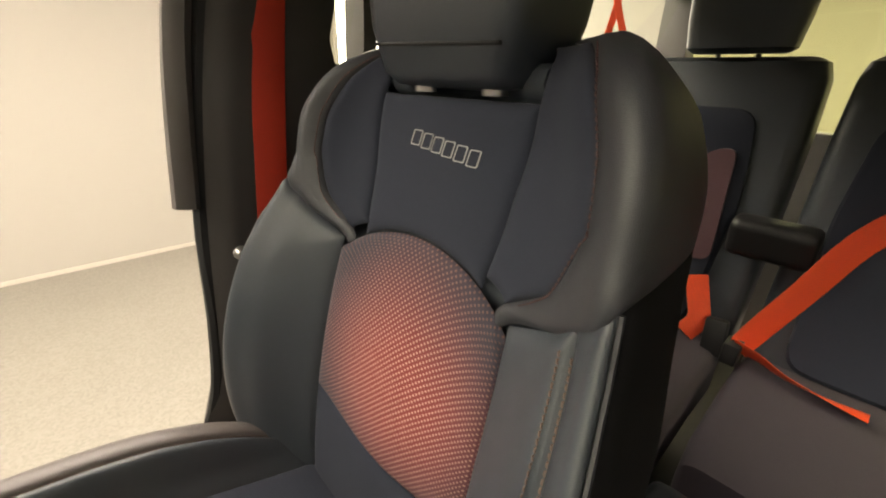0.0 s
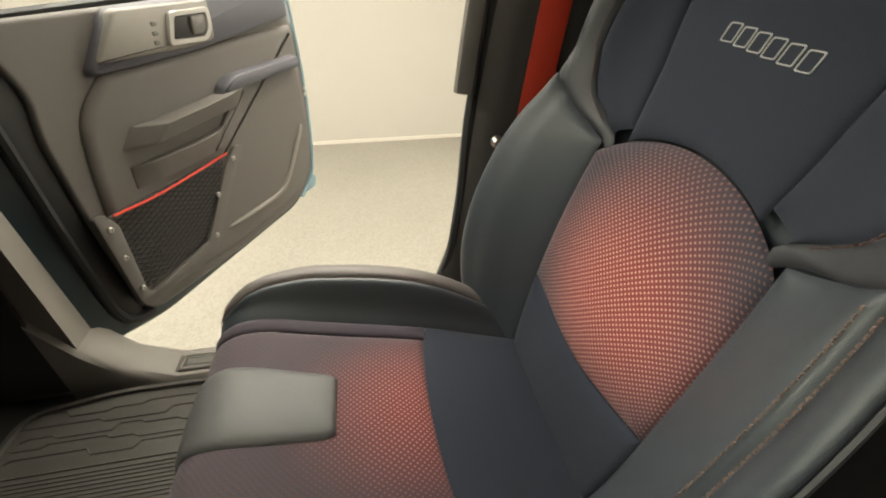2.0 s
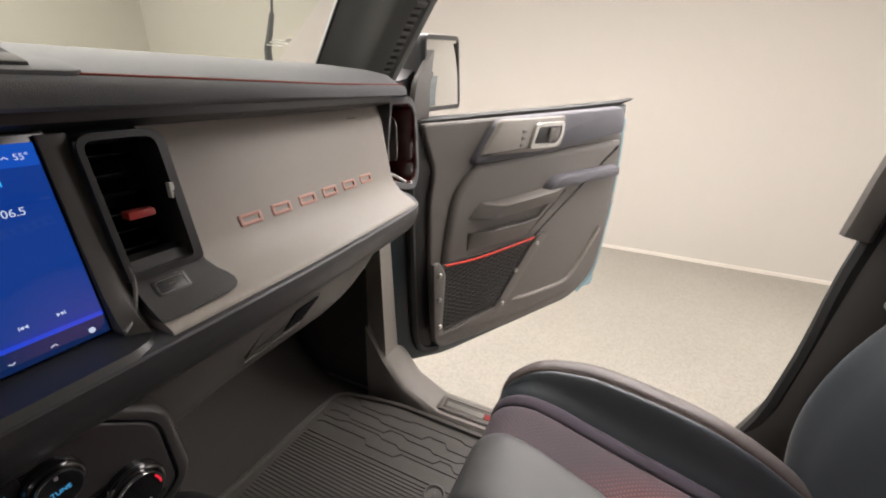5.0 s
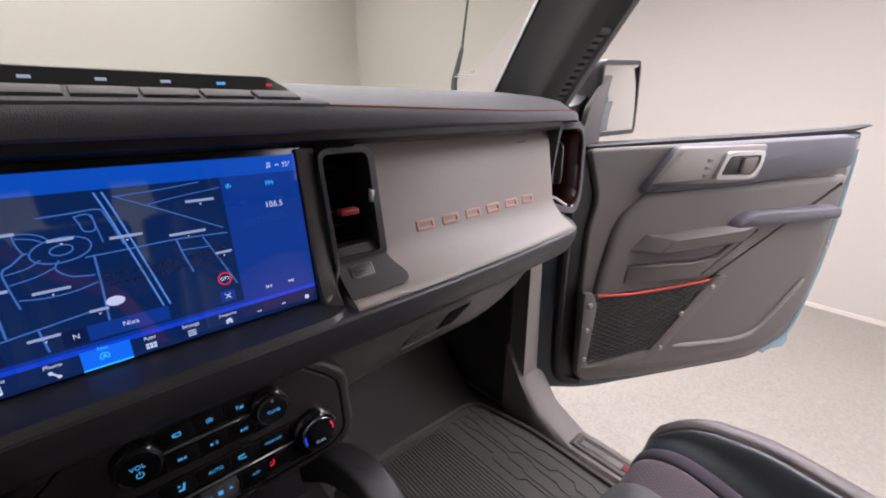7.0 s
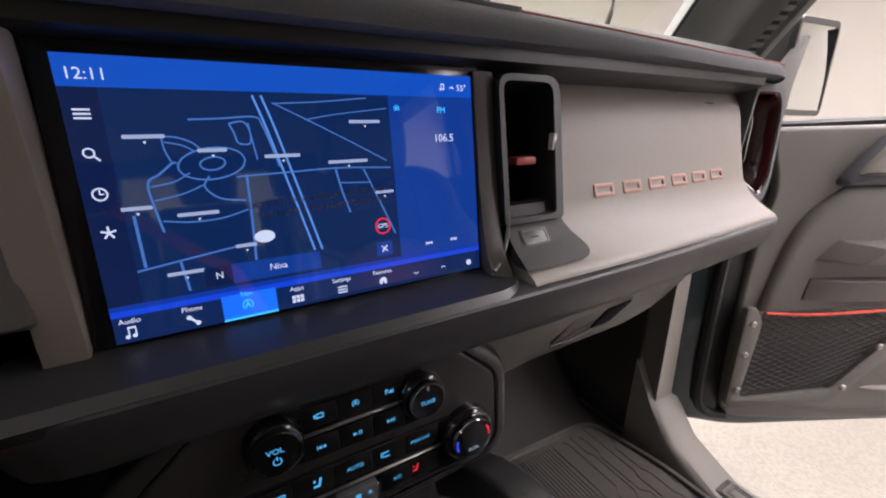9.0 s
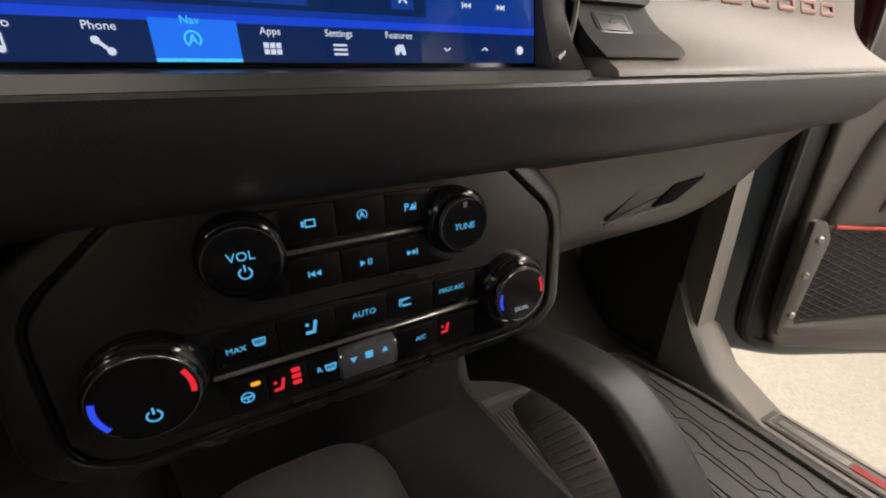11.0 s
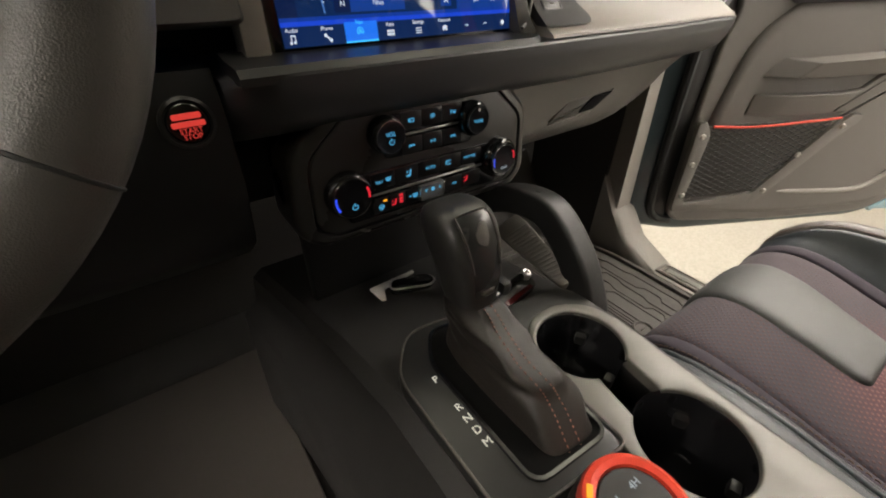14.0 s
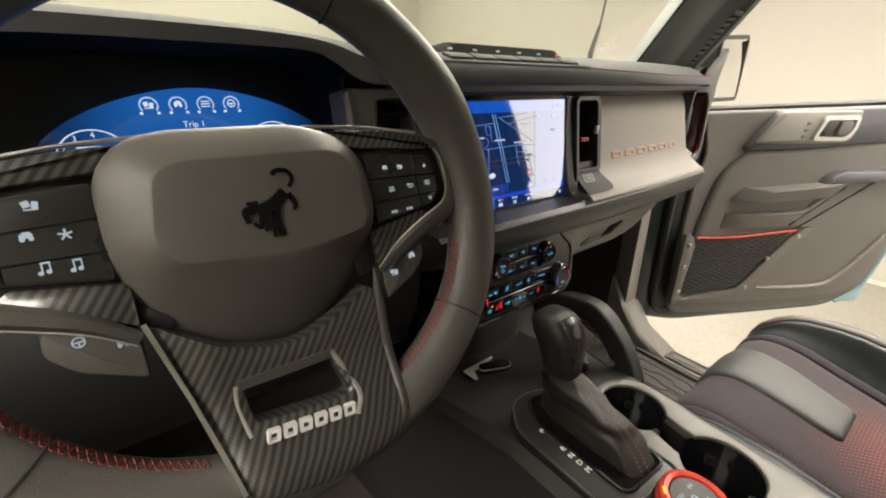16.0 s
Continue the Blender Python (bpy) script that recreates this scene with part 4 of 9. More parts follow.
def belts():
    th = thing("seat_belt", (0.74, -0.2, 0.8), "bright red front seat belt hanging on the centre pillar", "seat belt")
    bm = bmesh.new()
    pts = spline([(0.70, -0.245, 1.86), (0.716, -0.235, 1.70), (0.732, -0.222, 1.55), (0.742, -0.21, 1.40), (0.745, -0.195, 1.24), (0.742, -0.175, 1.05), (0.735, -0.14, 0.84)], 24)
    strap(bm, pts, 0.052, 0.0022, (0.12, 1, 0))
    part("webbing", bm, RED_BELT, th)
    bm = bmesh.new()
    box(bm, (0.70, -0.245, 1.87), (0.03, 0.08, 0.05), None, 0.01)
    part("guide", bm, PLASTIC_BLACK, th)
    bm = bmesh.new()
    box(bm, (0.735, -0.135, 0.835), (0.022, 0.06, 0.06), None, 0.006)
    part("anchor", bm, RED_PLASTIC, th)


belts()


def rear_bench():
    th = thing("bench_seat", (0, -1.0, 0.715), "dark leather rear seat bench with split backrest and headrests", "car seat")
    for x0, x1, nm in ((0.150, 0.66, "backrest"), (-0.24, 0.118, "backrest"), (-0.66, -0.248, "backrest")):
        w = (x1 - x0) / 2
        c = (x0 + x1) / 2
        rings = []
        for z, y, k in ((0.90, -0.98, 0.9), (0.94, -0.985, 1), (1.2, -1.04, 1), (1.45, -1.09, 1), (1.56, -1.11, 0.98), (1.595, -1.125, 0.93), (1.605, -1.15, 0.85)):
            o = rounded([(-w * k, -0.13), (w * k, -0.13), (w * k, 0.0), (-w * k, 0.0)], 0.035, 4)
            rings.append([(c + a, y + b, z) for a, b in o])
        bm = bmesh.new()
        skin(bm, rings)
        part(nm, bm, LEATHER, th)
        bm = bmesh.new()
        pl = rounded([(-w * 0.62, 0.98), (w * 0.62, 0.98), (w * 0.72, 1.3), (w * 0.62, 1.5), (-w * 0.62, 1.5), (-w * 0.72, 1.3)], 0.05, 5)
        skin(bm, [[(c + x * k, -0.972 - (z - 0.92) * 0.215 + f, z if k == 1 else 1.24 + (z - 1.24) * k) for x, z in pl] for k, f in ((1, -0.02), (0.99, 0.004), (0.95, 0.01))])
        part("backrest_panel", bm, SUEDE, th)
        bm = bmesh.new()
        rings = []
        for y, z, k in ((-1.02, 0.97, 0.94), (-0.94, 0.992, 1), (-0.8, 1.0, 1), (-0.66, 0.985, 1), (-0.60, 0.955, 0.98), (-0.585, 0.90, 0.95)):
            o = rounded([(-w * k, -0.14), (w * k, -0.14), (w * k, 0), (-w * k, 0)], 0.035, 4)
            rings.append([(c + a, y, z + b) for a, b in o])
        skin(bm, rings)
        part("cushion", bm, PLUM_CLOTH, th, "dark plum cloth cushion")
    for hx in (0.332, -0.035, -0.45):
        hw = 0.115 if hx else 0.1
        bm = bmesh.new()
        rings = []
        for z, w, d in ((1.612, 0.8, 0.03), (1.622, 0.93, 0.045), (1.68, 1.0, 0.05), (1.76, 1.05, 0.05), (1.80, 0.98, 0.04), (1.81, 0.8, 0.02)):
            o = rounded([(-hw * w, -d), (hw * w, -d), (hw * w, d), (-hw * w, d)], d * 0.8, 4)
            rings.append([(hx + a, -1.15 + b, z) for a, b in o])
        skin(bm, rings)
        part("headrest", bm, LEATHER, th)
        for k in (-0.04, 0.04):
            bm = bmesh.new()
            tube(bm, [(hx + k, -1.15, 1.58), (hx + k, -1.15, 1.64)], 0.006, 8)
            part("headrest_post", bm, SATIN_BLACK, th)
    bm = bmesh.new()
    box(bm, (0.140, -1.005, 1.245), (0.155, 0.06, 0.085), Euler((radians(-12), 0, 0)).to_matrix(), 0.02, 3)
    part("latch_cover", bm, PLASTIC_BLACK, th, "black padded latch cover")
    bm = bmesh.new()
    skin(bm, [[(0.24 + x, -0.955 - (z - 0.92) * 0.215 + f, z) for x, z in rounded([(0.0, 1.16), (0.065, 1.16), (0.085, 1.40), (0.02, 1.42)], 0.03, 4)] for f in (-0.02, 0.0)])
    part("maroon_panel", bm, MAROON_CLOTH, th, "maroon suede panel")
    bt = thing("rear_seat_belt", (0.1, -0.95, 0.945), "orange red rear lap and shoulder belt lying on the bench", "seat belt")
    bm = bmesh.new()
    strap(bm, spline([(-0.36, -1.06, 1.62), (-0.12, -1.0, 1.41), (-0.005, -0.97, 1.315), (0.06, -0.955, 1.17), (0.112, -0.945, 1.045), (0.125, -0.93, 1.012)], 24), 0.05, 0.0022, (0.6, 0.2, 0.7))
    part("shoulder_strap", bm, ORANGE_BELT, bt)
    bm = bmesh.new()
    strap(bm, spline([(0.128, -0.93, 1.022), (0.085, -0.915, 1.022), (0.035, -0.895, 1.014), (-0.03, -0.885, 1.010), (-0.09, -0.88, 1.009)], 20), 0.050, 0.0022, [(0, 0.6, 0.8 - 0.035 * i) for i in range(20)])
    part("lap_strap", bm, ORANGE_BELT, bt)
    bm = bmesh.new()
    box(bm, (0.132, -0.925, 1.008), (0.032, 0.05, 0.05), None, 0.006)
    part("buckle", bm, PLASTIC_BLACK, bt)
    b2 = thing("rear_seat_belt", (0.25, -0.92, 0.945), "orange red rear belt stub beside a black buckle", "seat belt")
    bm = bmesh.new()
    strap(bm, spline([(0.250, -0.985, 1.13), (0.232, -0.97, 1.085), (0.215, -0.95, 1.04), (0.232, -0.93, 1.003)], 14), 0.046, 0.0022, (1, 0.2, 0))
    part("webbing", bm, ORANGE_BELT, b2)
    bm = bmesh.new()
    box(bm, (0.172, -0.935, 1.02), (0.045, 0.03, 0.085), Euler((0.2, 0.1, 0)).to_matrix(), 0.008)
    part("buckle", bm, PLASTIC_BLACK, b2)
    b3 = thing("rear_seat_belt", (0.69, -1.25, 1.70), "orange red rear outer belt hanging from the roof side", "seat belt")
    for end in ((0.722, -1.25, 1.62), (0.648, -1.25, 1.64)):
        bm = bmesh.new()
        strap(bm, spline([(0.70, -1.25, 1.80), (0.695, -1.25, 1.755), end], 8), 0.02, 0.0022, (0.9, 0.5, 0))
        part("webbing", bm, ORANGE_BELT, b3)


rear_bench()


# ---- open passenger door ----
DOOR_O, DOOR_U = Vector((0.894, 0.678, 0)), Vector((0.872, -0.489, 0)).normalized()
DOOR_N = Vector((-0.489, -0.872, 0)).normalized()      # towards the cabin


def on_door(u, z, out=0.0):
    return DOOR_O + DOOR_U * u + Vector((0, 0, z)) + DOOR_N * out


def door_frame(out=0.0):
    return axes(on_door(0, 0, out), DOOR_U, (0, 0, 1))


def blend(bm, lower, upper, m_low, m_up, steps=6):
    """A soft raised form: the lower outline rises and shrinks to the upper one, and is closed on top."""
    rings = []
    for k in range(steps + 1):
        a = math.pi / 2 * k / steps
        w, h = 1 - math.cos(a), math.sin(a)
        rings.append([(m_low @ Vector((p[0], p[1], 0))).lerp(m_low @ Vector((q[0], q[1], 0)), w) + ((m_up @ Vector((q[0], q[1], 0))) - (m_low @ Vector((q[0], q[1], 0)))) * h for p, q in zip(lower, upper)])
    return skin(bm, rings)


def scaled(o, k, c=None):
    cx = sum(p[0] for p in o) / len(o) if c is None else c[0]
    cy = sum(p[1] for p in o) / len(o) if c is None else c[1]
    return [(cx + (x - cx) * k, cy + (y - cy) * k) for x, y in o]


def inset(o, d):
    """The outline moved inwards by d."""
    n = len(o)
    area = sum(o[i][0] * o[(i + 1) % n][1] - o[(i + 1) % n][0] * o[i][1] for i in range(n))
    s = 1 if area > 0 else -1
    out = []
    for i in range(n):
        tx, ty = o[(i + 1) % n][0] - o[i - 1][0], o[(i + 1) % n][1] - o[i - 1][1]
        k = math.hypot(tx, ty) or 1
        out.append((o[i][0] - ty / k * d * s, o[i][1] + tx / k * d * s))
    return out


PLASTIC_CLOTH = surface("dark_pocket_lining", (0.085, 0.078, 0.070), 0.8, grain=900, bump=0.3, vary=0.2)


def car_door():
    th = thing("car_door", on_door(0.35, 0.78), "open grey trimmed passenger door with net pocket and silver handle", "car door")
    F = door_frame
    # painted shell behind the trim, in the shaded copy of the body paint
    shell = rounded([(-0.125, 0.79), (0.05, 0.755), (0.66, 0.775), (0.785, 0.86), (0.822, 1.05), (0.828, 1.25), (0.815, 1.45), (0.815, 1.488), (-0.10, 1.455), (-0.14, 1.2)], [0.06, 0.05, 0.06, 0.08, 0.1, 0.05, 0.02, 0.01, 0.02, 0.1], 6)
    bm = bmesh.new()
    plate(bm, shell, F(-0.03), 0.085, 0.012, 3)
    part("shell", bm, PAINT_SHADED, th, "painted door shell in the shaded dark teal")
    bm = bmesh.new()
    plate(bm, rounded([(0.62, 0.775), (0.81, 0.85), (0.855, 0.80), (0.84, 0.765)], 0.01), F(-0.07), 0.02, 0.004)
    part("corner", bm, PAINT_LIT, th, "outer skin corner in the lit pale blue")
    bm = bmesh.new()
    tube(bm, spline([on_door(x, z, -0.022) for x, z in ((-0.070, 1.43), (-0.068, 1.25), (-0.066, 1.10), (-0.058, 0.90), (-0.048, 0.835), (-0.02, 0.806), (0.02, 0.796))], 60), 0.011, 8, up=DOOR_N)
    part("door_seal", bm, RUBBER, th, "black rubber door seal")
    bm = bmesh.new()
    plate(bm, rounded([(-0.055, 0.83), (0.0, 0.79), (0.02, 1.44), (-0.075, 1.44), (-0.070, 1.2)], 0.03, 5), F(-0.024), 0.008, 0.002)
    part("hinge_side_cover", bm, PLASTIC_BLACK, th, "black cover along the hinge side")
    # latch-side edge takes the lit copy of the paint, brightness held in its colour
    bm = bmesh.new()
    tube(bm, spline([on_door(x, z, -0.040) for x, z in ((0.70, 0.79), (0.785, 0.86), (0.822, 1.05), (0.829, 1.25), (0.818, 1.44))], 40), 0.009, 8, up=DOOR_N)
    part("outer_skin_edge", bm, PAINT_LIT, th, "outer skin edge in the lit pale blue")
    # main trim panel
    trim = rounded([(0.0, 0.825), (0.035, 0.797), (0.31, 0.785), (0.66, 0.803), (0.755, 0.88), (0.785, 1.02), (0.795, 1.19), (0.785, 1.37), (0.745, 1.480), (-0.045, 1.452), (-0.004, 1.335), (-0.020, 1.265), (-0.018, 1.10), (-0.006, 0.90)], [0.02, 0.03, 0.1, 0.07, 0.07, 0.06, 0.05, 0.05, 0.03, 0.02, 0.03, 0.03, 0.05, 0.05], 6)
    bm = bmesh.new()
    plate(bm, trim, F(-0.012), 0.03, 0.009, 5)
    part("trim_panel", bm, PLASTIC_DOOR, th, "grey grained trim panel", sharp=2)
    # raised middle section that runs forward and down from the handle bezel
    mid_lo = rounded([(-0.005, 0.84), (0.31, 0.812), (0.65, 0.83), (0.742, 0.905), (0.77, 1.03), (0.772, 1.375), (0.40, 1.362), (0.125, 1.345), (0.052, 1.28), (0.026, 1.15)], [0.03, 0.08, 0.06, 0.06, 0.05, 0.02, 0.04, 0.01, 0.05, 0.06], 6)
    bm = bmesh.new()
    blend(bm, mid_lo, inset(mid_lo, 0.026), F(-0.013), F(0.000), 12)
    part("lower_panel", bm, PLASTIC_DOOR, th, sharp=3)
    # navy upper roll with the handle bezel
    roll = rounded([(0.095, 1.345), (0.185, 1.461), (0.735, 1.484), (0.752, 1.415), (0.742, 1.396), (0.36, 1.353)], [0.03, 0.03, 0.03, 0.03, 0.02, 0.05], 6)
    bm = bmesh.new()
    blend(bm, roll, inset(roll, 0.008), F(-0.014), F(0.012), 5)
    part("upper_roll", bm, PAD_BLUE, th, "navy soft vinyl upper roll")
    bez = rounded([(0.118, 1.368), (0.186, 1.458), (0.436, 1.464), (0.430, 1.372), (0.34, 1.366)], [0.012, 0.012, 0.01, 0.02, 0.02], 5)
    bm = bmesh.new()
    blend(bm, bez, inset(bez, 0.006), F(0.002), F(0.019), 4)
    part("handle_bezel", bm, SILL_PLASTIC, th, "lighter grey handle bezel")
    ho = rounded([(0.285, 1.378), (0.308, 1.446), (0.425, 1.448), (0.422, 1.402), (0.398, 1.377)], [0.012, 0.014, 0.012, 0.02, 0.012], 5)
    hi = rounded([(0.302, 1.390), (0.320, 1.435), (0.411, 1.436), (0.408, 1.406), (0.391, 1.389)], [0.008, 0.01, 0.008, 0.014, 0.008], 5)
    bm = bmesh.new()
    frame_plate(bm, ho, hi, F(0.027), 0.014, 0.004)
    hd = part("handle_surround", bm, SATIN, th, "satin silver handle surround")
    bm = bmesh.new()
    plate(bm, hi, F(0.0200), 0.003, 0.001)
    part("handle_cup", bm, SATIN_BLACK, hd)
    bm = bmesh.new()
    lv = rounded([(0.360, 1.392), (0.364, 1.432), (0.409, 1.434), (0.406, 1.407), (0.391, 1.392)], 0.006, 3)
    blend(bm, lv, inset(lv, 0.004), F(0.0200), F(0.026), 3)
    part("lever", bm, PLASTIC_DOOR, hd)
    for k in range(3):
        bm = bmesh.new()
        box(bm, on_door(0.262 + 0.003 * k, 1.389 + 0.018 * k, 0.0195), (0.014, 0.003, 0.008), axes((0, 0, 0), DOOR_U, (0, 0, 1)).to_3x3() @ Euler((radians(90), 0, 0)).to_matrix(), 0.001, 1)
        part("lock_mark", bm, GREY_METAL, th)
    # armrest pad
    ar = rounded([(0.385, 1.246), (0.402, 1.270), (0.44, 1.288), (0.742, 1.294), (0.746, 1.256), (0.43, 1.246)], [0.01, 0.015, 0.02, 0.02, 0.015, 0.03], 5)
    bm = bmesh.new()
    blend(bm, ar, inset(ar, 0.007), F(-0.002), F(0.030), 5)
    part("armrest", bm, PAD_BLUE, th, "navy padded armrest")
    # pull handle: a facet rising out of the panel, then a bar running up to the armrest
    def wedge(name, stations, label=""):
        rings = []
        for ut, zt, ot, ub, zb, ob in stations:
            du, dz = ub - ut, zb - zt
            rings.append([on_door(ut, zt, -0.004), on_door(ut, zt, ot * 0.88), on_door(ut + du * 0.05, zt + dz * 0.05, ot), on_door(ut + du * 0.93, zt + dz * 0.93, ob), on_door(ub, zb, ob * 0.9), on_door(ub, zb, -0.004)])
        bm = bmesh.new()
        skin(bm, rings)
        return part(name, bm, PLASTIC_DOOR, th, label, sharp=25)
    wedge("pull_handle", ((0.142, 1.239, 0.002, 0.104, 1.197, 0.002), (0.148, 1.238, 0.007, 0.110, 1.197, 0.007), (0.192, 1.237, 0.048, 0.154, 1.200, 0.042), (0.199, 1.237, 0.051, 0.161, 1.200, 0.043), (0.208, 1.238, 0.051, 0.170, 1.200, 0.041), (0.30, 1.244, 0.051, 0.265, 1.203, 0.038), (0.40, 1.251, 0.047, 0.365, 1.207, 0.034), (0.455, 1.250, 0.026, 0.425, 1.206, 0.020), (0.492, 1.246, 0.006, 0.462, 1.204, 0.004)), "grey moulded pull handle")
    wedge("lower_ledge", ((0.104, 1.157, 0.002, 0.100, 1.108, 0.002), (0.110, 1.157, 0.006, 0.106, 1.108, 0.004), (0.176, 1.159, 0.022, 0.174, 1.108, 0.010), (0.186, 1.159, 0.023, 0.184, 1.108, 0.010), (0.30, 1.160, 0.023, 0.285, 1.108, 0.010), (0.365, 1.166, 0.018, 0.325, 1.110, 0.008), (0.39, 1.170, 0.006, 0.345, 1.112, 0.004)))
    # diagonal rib from armrest to net
    bm = bmesh.new()
    dg = rounded([(0.325, 1.112), (0.375, 1.166), (0.455, 1.238), (0.495, 1.238), (0.425, 1.158), (0.375, 1.108)], 0.008, 4)
    blend(bm, dg, inset(dg, 0.006), F(-0.002), F(0.009), 4)
    part("brace_rib", bm, PLASTIC_DOOR, th)
    # net pocket
    no = rounded([(-0.022, 1.094), (0.0, 1.096), (0.02, 1.06), (0.012, 0.882), (0.022, 0.868), (0.212, 0.896), (0.34, 1.065), (0.39, 1.106), (0.42, 1.106), (0.415, 1.086), (0.37, 1.04), (0.235, 0.87), (0.215, 0.862), (-0.004, 0.842), (-0.014, 0.86)], 0.006, 3)
    bm = bmesh.new()
    plate(bm, rounded([(0.0, 0.88), (0.01, 1.082), (0.355, 1.096), (0.34, 1.065), (0.215, 0.89)], 0.01), F(0.0052), 0.004, 0.001)
    part("pocket_floor", bm, PLASTIC_CLOTH, th, "dark grey pocket floor")
    bm = bmesh.new()
    plate(bm, no, F(0.016), 0.012, 0.003)
    fr = part("net_frame", bm, PLASTIC_DOOR, th, "grey moulded net frame")
    bm = bmesh.new()
    poly = [(0.012, 0.885), (0.018, 1.083), (0.352, 1.097), (0.335, 1.06), (0.212, 0.90)]

    def inside(x, y):
        c = False
        for i in range(len(poly)):
            (x1, y1), (x2, y2) = poly[i], poly[i - 1]
            if (y1 > y) != (y2 > y) and x < (x2 - x1) * (y - y1) / (y2 - y1) + x1:
                c = not c
        return c

    step = 0.0145
    for fam in (1, -1):
        for k in range(-60, 90):
            run = []
            for i in range(160):
                x = i * 0.0024
                y = 0.86 + k * step * 0.9 + fam * x * 0.45
                if inside(x, y):
                    run.append((x, y))
                elif len(run) > 2:
                    break
                else:
                    run = []
            if len(run) > 3:
                p, q = run[0], run[-1]
                mid = ((p[0] + q[0]) / 2, (p[1] + q[1]) / 2)
                tube(bm, [on_door(*p, 0.009), on_door(*mid, 0.0135), on_door(*q, 0.009)], 0.0014, 4)
    part("net", bm, NET, th, "black diamond elastic net")
    bm = bmesh.new()
    tube(bm, spline([on_door(0.018, 1.085, 0.016), on_door(0.12, 1.083, 0.018), on_door(0.25, 1.091, 0.018), on_door(0.358, 1.100, 0.016)], 20), 0.0032, 8)
    part("net_cord", bm, RED_RING, th, "red elastic cord")
    for u, z in ((-0.002, 1.060), (-0.002, 0.986), (0.002, 0.897), (0.374, 1.078), (0.288, 1.005), (0.241, 0.901)):
        bm = bmesh.new()
        lathe(bm, [(0.0072, 0), (0.0072, 0.003), (0.005, 0.0052), (0.0026, 0.0052), (0.0024, 0.0035)], axes(on_door(u, z, 0.0155), DOOR_U, (0, 0, 1)), 12)
        part("bolt", bm, STEEL, th, "small grey bolt")
    # pressed crease low on the panel
    bm = bmesh.new()
    tube(bm, spline([on_door(0.298, 0.890, 0.003), on_door(0.42, 0.886, 0.003), on_door(0.545, 0.889, 0.003), on_door(0.605, 0.925, 0.003), on_door(0.685, 1.02, 0.003), on_door(0.722, 1.072, 0.003)], 40), 0.007, 8, taper=[min(1, 0.15 + 0.4 * min(i, 39 - i)) for i in range(40)])
    part("crease", bm, SILL_PLASTIC, th)
    # waist seal with its pointed end
    bm = bmesh.new()
    rings = []
    for u, z, h in ((-0.09, 1.452, 0.006), (0.2, 1.466, 0.008), (0.5, 1.478, 0.008), (0.76, 1.492, 0.008), (0.835, 1.505, 0.002)):
        rings.append([on_door(u, z - h, -0.03), on_door(u, z + h * 0.4, -0.026), on_door(u, z + h, -0.036), on_door(u, z + h, -0.05), on_door(u, z - h, -0.05)])
    skin(bm, rings)
    part("waist_seal", bm, RUBBER, th, "black waist seal")
    for z in (1.18, 1.20):
        bm = bmesh.new()
        lathe(bm, [(0.006, 0), (0.006, 0.004), (0.003, 0.006)], axes(on_door(0.802, z - 0.03, -0.02), DOOR_U, (0, 0, 1)), 10)
        part("edge_bolt", bm, STEEL, th)
    return th


car_door()


def side_mirror():
    th = thing("side_mirror", (0.98, 0.79, 1.49), "square door mirror in a black housing", "mirror")
    m = axes((1.022, 0.742, 1.567), (1, 0.10, 0), (0, -0.02, 1))
    oo = rounded([(-0.098, -0.093), (0.188, -0.095), (0.146, 0.098), (-0.110, 0.080)], 0.026, 6)
    bm = bmesh.new()
    blend(bm, oo, scaled(oo, 0.55), m @ pose(0, 0, -0.0125), m @ pose(0, 0, -0.10), 6)
    part("housing", bm, SATIN_BLACK, th, "black plastic housing")
    bm = bmesh.new()
    frame_plate(bm, oo, inset(oo, 0.013), m, 0.012, 0.003)
    part("rim", bm, SATIN_BLACK, th)
    bm = bmesh.new()
    plate(bm, inset(oo, 0.0122), m @ pose(0, 0, -0.0012), 0.003, 0.0005)
    part("glass", bm, MIRROR, th, "silvered mirror glass")
    bm = bmesh.new()
    rings = []
    for x, y, z, w in ((0.835, 0.785, 1.50, 0.05), (0.87, 0.785, 1.51, 0.045), (0.91, 0.79, 1.53, 0.04), (0.95, 0.80, 1.55, 0.035)):
        rings.append([(x, y - 0.03, z - w), (x, y + 0.03, z - w), (x, y + 0.03, z + w), (x, y - 0.03, z + w * 0.9)])
    skin(bm, rings)
    part("arm", bm, SATIN_BLACK, th)
    bm = bmesh.new()
    plate(bm, rounded([(0.835, 1.46), (0.925, 1.46), (0.930, 1.53), (0.952, 1.614), (0.945, 1.616), (0.865, 1.545)], [0.01, 0.004, 0.004, 0.003, 0.003, 0.01], 3), axes((0, 0.722, 0), (1, 0, 0), (0, 0, 1)), 0.014, 0.003)
    part("sail", bm, PLASTIC, th, "grey triangular mirror sail")


side_mirror()


# ---- dashboard ----
def extrude_x(bm, profile, xs, bow=None):
    """A profile of (y, z) carried along x; bow(x) shifts it forward."""
    rings = []
    for x in xs:
        dy = bow(x) if bow else 0
        rings.append([(x, y + dy, z) for y, z in profile])
    return skin(bm, rings)


def dash_bow(x):
    return 0.10 * max(0, abs(x) - 0.20) ** 2


def smooth_profile(pts, n=40):
    return [(p.x, p.y) for p in spline([(a, b, 0) for a, b in pts], n)]


def end_rounding(x, x1, r):
    """How far the end of a bar of radius r has closed at x."""
    d = max(0.0, x - (x1 - r)) / r
    return 1 - math.sqrt(max(0.0, 1 - d * d)) if d > 0 else 0.0


